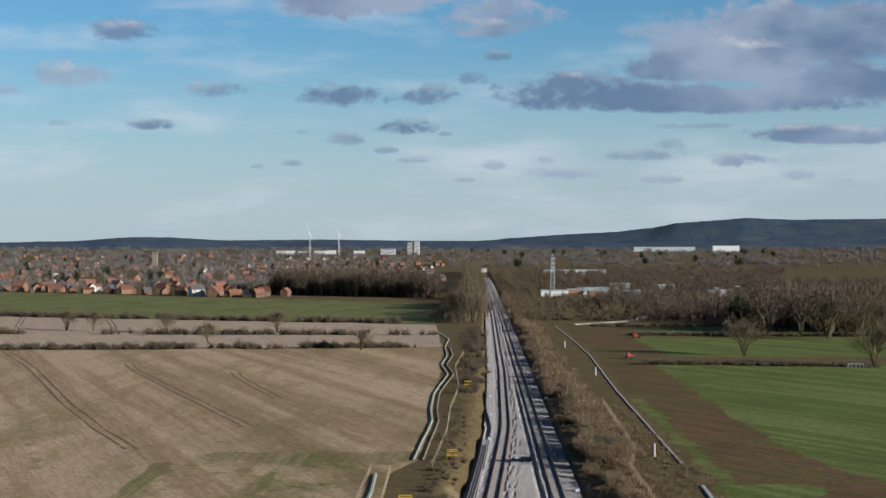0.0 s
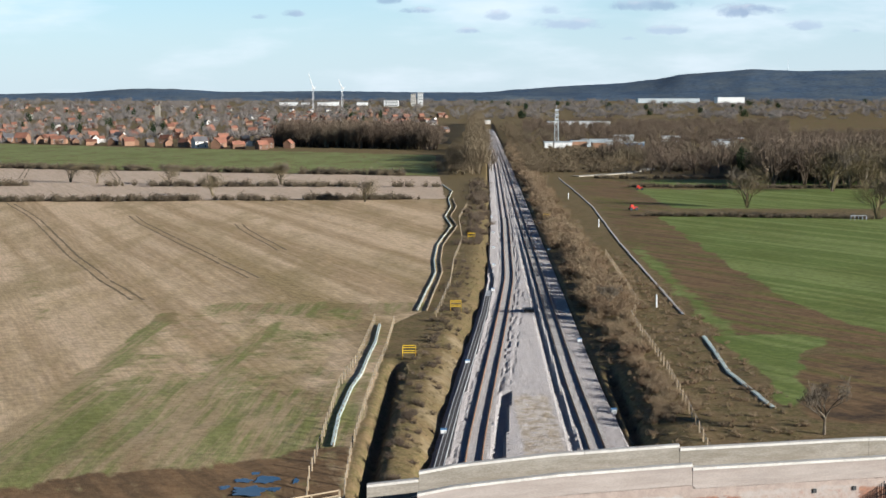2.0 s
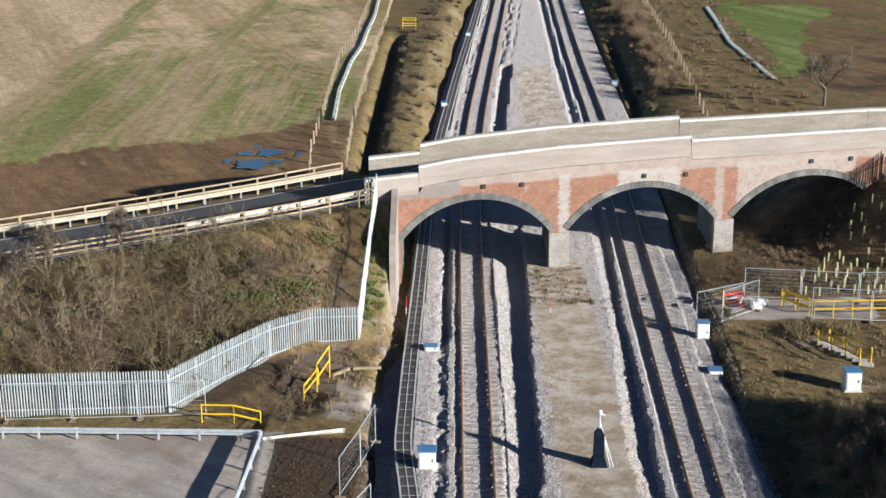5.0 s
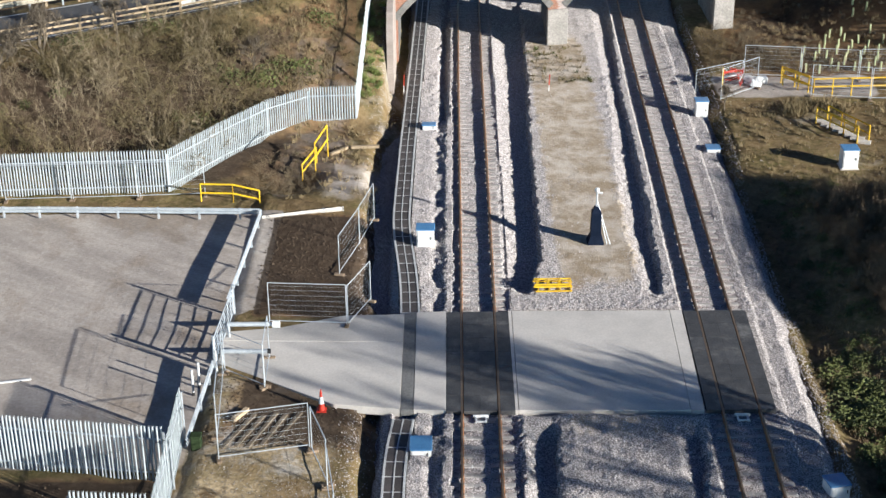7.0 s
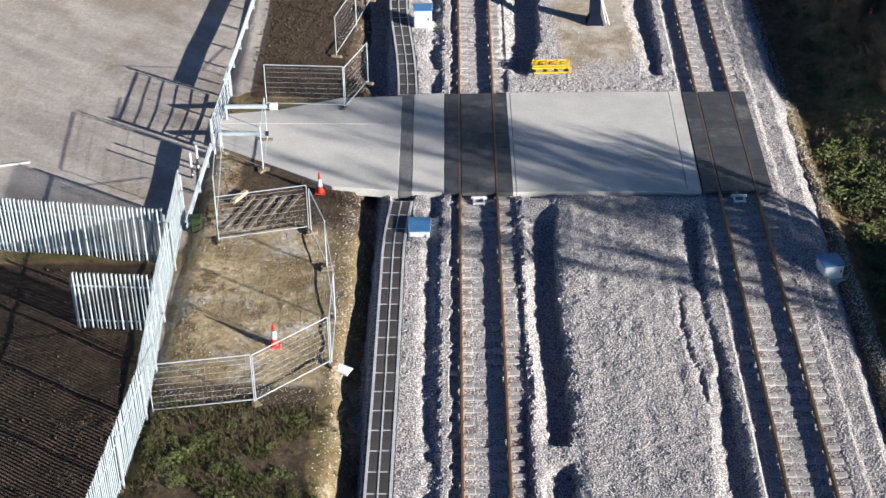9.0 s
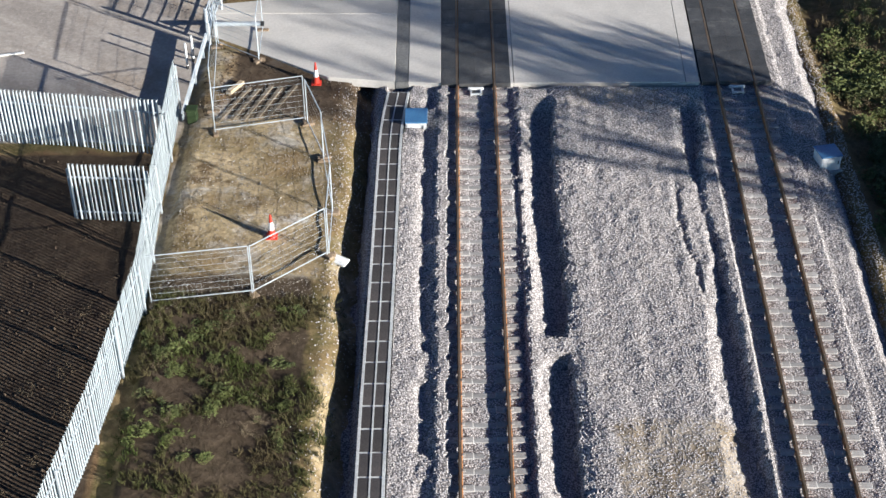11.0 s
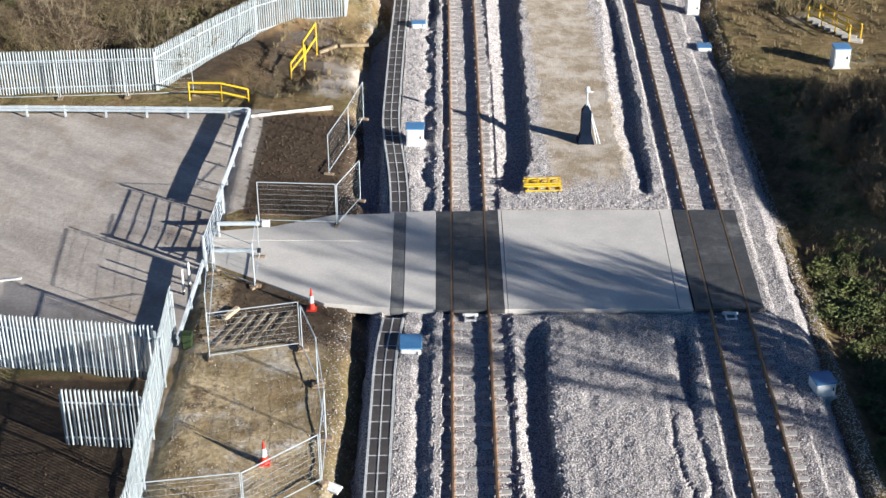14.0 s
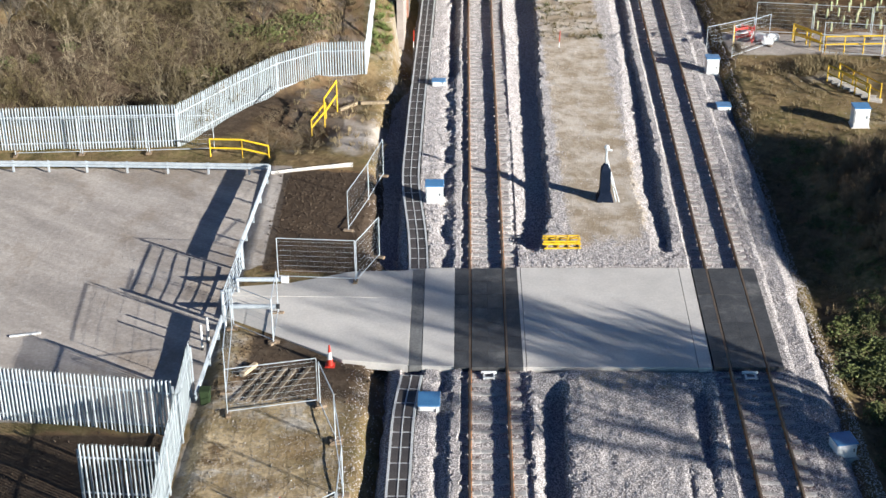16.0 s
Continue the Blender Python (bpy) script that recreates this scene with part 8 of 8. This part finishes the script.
lots = [(x, y) for x, y in lots if -0.315 * y < x]
used = set()
for x, y in lots:
    i = rh.choice((0, 0, 1, 1, 5, 5, 2, 2, 3, 4))
    m = pose(x, y, on(x, y), 0, 0, rh.choice((25, 30, 115, 120, 205, 80, -20)) + rh.uniform(-8, 8)) @ Matrix.Scale(rh.uniform(0.70, 0.86), 4)
    if i not in used:
        KINDS[i].matrix_basis = m
        used.add(i)
    else:
        copy_thing(KINDS[i], m)
for i in set(range(6)) - used:
    KINDS[i].matrix_basis = pose(-200 - 20 * i, 1500, on(-200 - 20 * i, 1500))


def block(name, label, category, x, y, w_, d, h, mat, rows=0, cols=0, group="", sink=2.0):
    """A flat-roofed building with rows of windows."""
    t = thing(name, label, category, (x, y, on(x, y) - sink), group)
    bm = B()
    box(bm, w_, d, h + sink, None, 0.1)
    part("wall", bm, mat, t)
    bm = B()
    box(bm, w_ + 0.5, d + 0.5, 0.6, Matrix.Translation((0, 0, h + sink)), 0.1)
    part("roof", bm, M["roof_slate"] if rows else M["galv_pale"], t)
    for r in range(rows):
        bm = B()
        box(bm, w_ * 0.9, 0.2, h / rows * 0.4, Matrix.Translation((0, -d / 2, sink + h * (r + 0.35) / rows)))
        part("window_band", bm, M["glass_dark"], t)
    return t


block("tower_block", "pale concrete tower block on the skyline", "tower block", -62, 2900, 9, 12, 23, M["coping"], 9, 0, "tower blocks")
block("tower_block", "white concrete tower block on the skyline", "tower block", -49, 2900, 10, 12, 25, M["white_paint"], 9, 0, "tower blocks")
block("office_building", "white office building beyond the town", "building", -103, 2900, 27, 20, 11, M["white_paint"], 4)
for x, w_, h in ((-300, 34, 6), (-268, 16, 5), (-232, 26, 6), (-212, 14, 7), (-160, 20, 6)):
    block("warehouse", "pale low warehouse beyond the town", "warehouse", x, 2950, w_, 20, h, M["white_paint"], group="warehouses")
block("warehouse", "long grey warehouse below the hill", "warehouse", 470, 3300, 130, 40, 9, M["galv_pale"], group="warehouses")
block("warehouse", "bright white warehouse below the hill", "warehouse", 592, 3250, 56, 40, 12, M["white_paint"], group="warehouses")
block("warehouse", "long low pale shed beyond the woods", "warehouse", 133, 1560, 62, 22, 5.5, M["white_paint"], group="warehouses", sink=0.5)
for i, (x, y, w_, h, mt) in enumerate(((64, 975, 5, 3.5, "white_paint"), (70, 975, 5, 3.5, "white_paint"), (76, 978, 6, 3.5, "white_paint"), (84, 985, 10, 4.0, "house_brick"), (96, 975, 9, 3.4, "house_brick"), (106, 980, 10, 4, "galv_pale"), (117, 965, 12, 3.5, "blue_lid"), (100, 1000, 26, 4.5, "galv_pale"),
                                       (172, 960, 14, 4, "white_paint"), (182, 1010, 10, 4, "white_paint"), (158, 1090, 12, 4, "white_paint"), (128, 1120, 14, 4, "galv_pale"), (196, 1050, 9, 4, "house_brick"))):
    block("depot_shed", "low industrial shed among trees", "shed", x, y, w_, 9, h, M[mt], group="depot sheds", sink=0.3)
block("far_bridge", "white road bridge across the distant line", "bridge", 44.5, 1730, 9, 8, 4.0, M["coping"], sink=0.3)
church = thing("church_tower", "pale stone church tower above the town", "church", (-354, 1900, on(-354, 1900)))
bm = B()
box(bm, 6, 6, 17, None, 0.1)
part("tower", bm, M["new_brick"], church)
for sx in (-2.4, 2.4):
    for sy in (-2.4, 2.4):
        bm = B()
        box(bm, 1.1, 1.1, 2.0, Matrix.Translation((sx, sy, 17)), 0.05)
        part("pinnacle", bm, M["new_brick"], church)


def lattice(t, x0, z0, z1, half0, half1, mat, bays):
    """Four legs and crossed braces."""
    for sx in (-1, 1):
        for sy in (-1, 1):
            part("leg", rod(B(), (sx * half0, sy * half0, z0), (sx * half1, sy * half1, z1), 0.1, 5), mat, t)
    for b_ in range(bays):
        s0, s1 = b_ / bays, (b_ + 1) / bays
        ha, hb = half0 + (half1 - half0) * s0, half0 + (half1 - half0) * s1
        za, zb = z0 + (z1 - z0) * s0, z0 + (z1 - z0) * s1
        bm = B()
        for sy in (-1, 1):
            rod(bm, (-ha, sy * ha, za), (hb, sy * hb, zb), 0.06, 4)
            rod(bm, (ha, sy * ha, za), (-hb, sy * hb, zb), 0.06, 4)
        part("brace", bm, mat, t)


tower = thing("radio_mast", "grey lattice radio mast among low sheds", "mast", (72.7, 1024, on(72.7, 1024)))
lattice(tower, 0, 0, 24, 1.5, 0.9, M["galv_pale"], 8)
for z in (17, 20, 23):
    bm = B()
    box(bm, 2.4, 0.5, 0.9, Matrix.Translation((0, -1.2, z)), 0.1)
    part("antenna", bm, M["galv"], tower)
part("spike", rod(B(), (0, 0, 24), (0, 0, 27), 0.12), M["galv_pale"], tower)
for x, top, lean in ((-215, 68, -7), (-168, 58, -6)):
    t = thing("tower_crane", "white tower crane with a raised jib over the town", "crane", (x, 2500, on(x, 2500)), "tower cranes")
    lattice(t, 0, 0, 36, 1.2, 1.2, M["white_paint"], 10)
    part("jib", rod(B(), (0, 0, 36), (lean, 0, top - 8), 0.8, 5, 0.4), M["white_paint"], t)
    bm = B()
    box(bm, 4, 2.5, 3, Matrix.Translation((0.8, 0, 34)), 0.2)
    part("cab", bm, M["white_paint"], t)
    part("counter_jib", rod(B(), (0, 0, 36), (5, 0, 38), 0.7, 5), M["white_paint"], t)

# ---- hills ----
az = np.linspace(-0.62, 0.62, 420)
rr = np.linspace(3350, 4900, 26)
AZ, RR = np.meshgrid(az, rr)
slope_at = np.interp(az, [-0.62, -0.29, -0.24, -0.20, -0.175, -0.145, -0.085, -0.03, 0.025, 0.045, 0.08, 0.115, 0.135, 0.15, 0.18, 0.195, 0.225, 0.29, 0.62],
                     [4, 1.5, 2.5, 5.0, 4.8, 3.0, 3.4, 2.9, 2.8, 4.5, 6.8, 8.7, 10.8, 14.0, 15.8, 17.0, 15.9, 16.6, 10]) / 1000.0
ridge = 33.0 + 4600 * slope_at
low_ridge = 33.0 + 3900 * (0.0004 + 0.0012 * (value_noise(az * 90, az * 0, 3.0, 31)))
base = 22.0 * smooth01(RR, 1150, 4300)
Z = base - 4 + (ridge[None, :] - base) * smooth01(RR, 3500, 4550) ** 1.2
Z = np.maximum(Z, (low_ridge[None, :] - 2) * np.exp(-((RR - 3850) / 160) ** 2))
rough = 0.9 * value_noise(AZ * 4200, RR, 17.0, 32) + 2.0 * value_noise(AZ * 4200, RR, 90.0, 33)
Z = Z + rough * smooth01(RR, 3450, 3700)
Z = Z - 60 * smooth01(RR, 4650, 4900)
v = np.stack([(np.sin(np.arctan(AZ)) * RR).ravel(), (np.cos(np.arctan(AZ)) * RR).ravel(), Z.ravel()], 1)
i = np.arange(AZ.size).reshape(AZ.shape)
q = np.stack([i[:-1, :-1].ravel(), i[:-1, 1:].ravel(), i[1:, 1:].ravel(), i[1:, :-1].ravel()], 1)
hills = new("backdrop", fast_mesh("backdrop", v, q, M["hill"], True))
tagged(hills, "distant wooded hills on the horizon, haze blue painted into their colour", "hills", kind="structure")
t = thing("hill_mast", "thin mast on the wooded hilltop", "mast", (985, 4490, 100))
part("pole", rod(B(), (0, 0, 0), (0, 0, 36), 1.0, 5, 0.5), M["galv"], t)
part("stay", rod(B(), (0, 0, 25), (14, 0, 0), 0.2, 4), M["galv"], t)
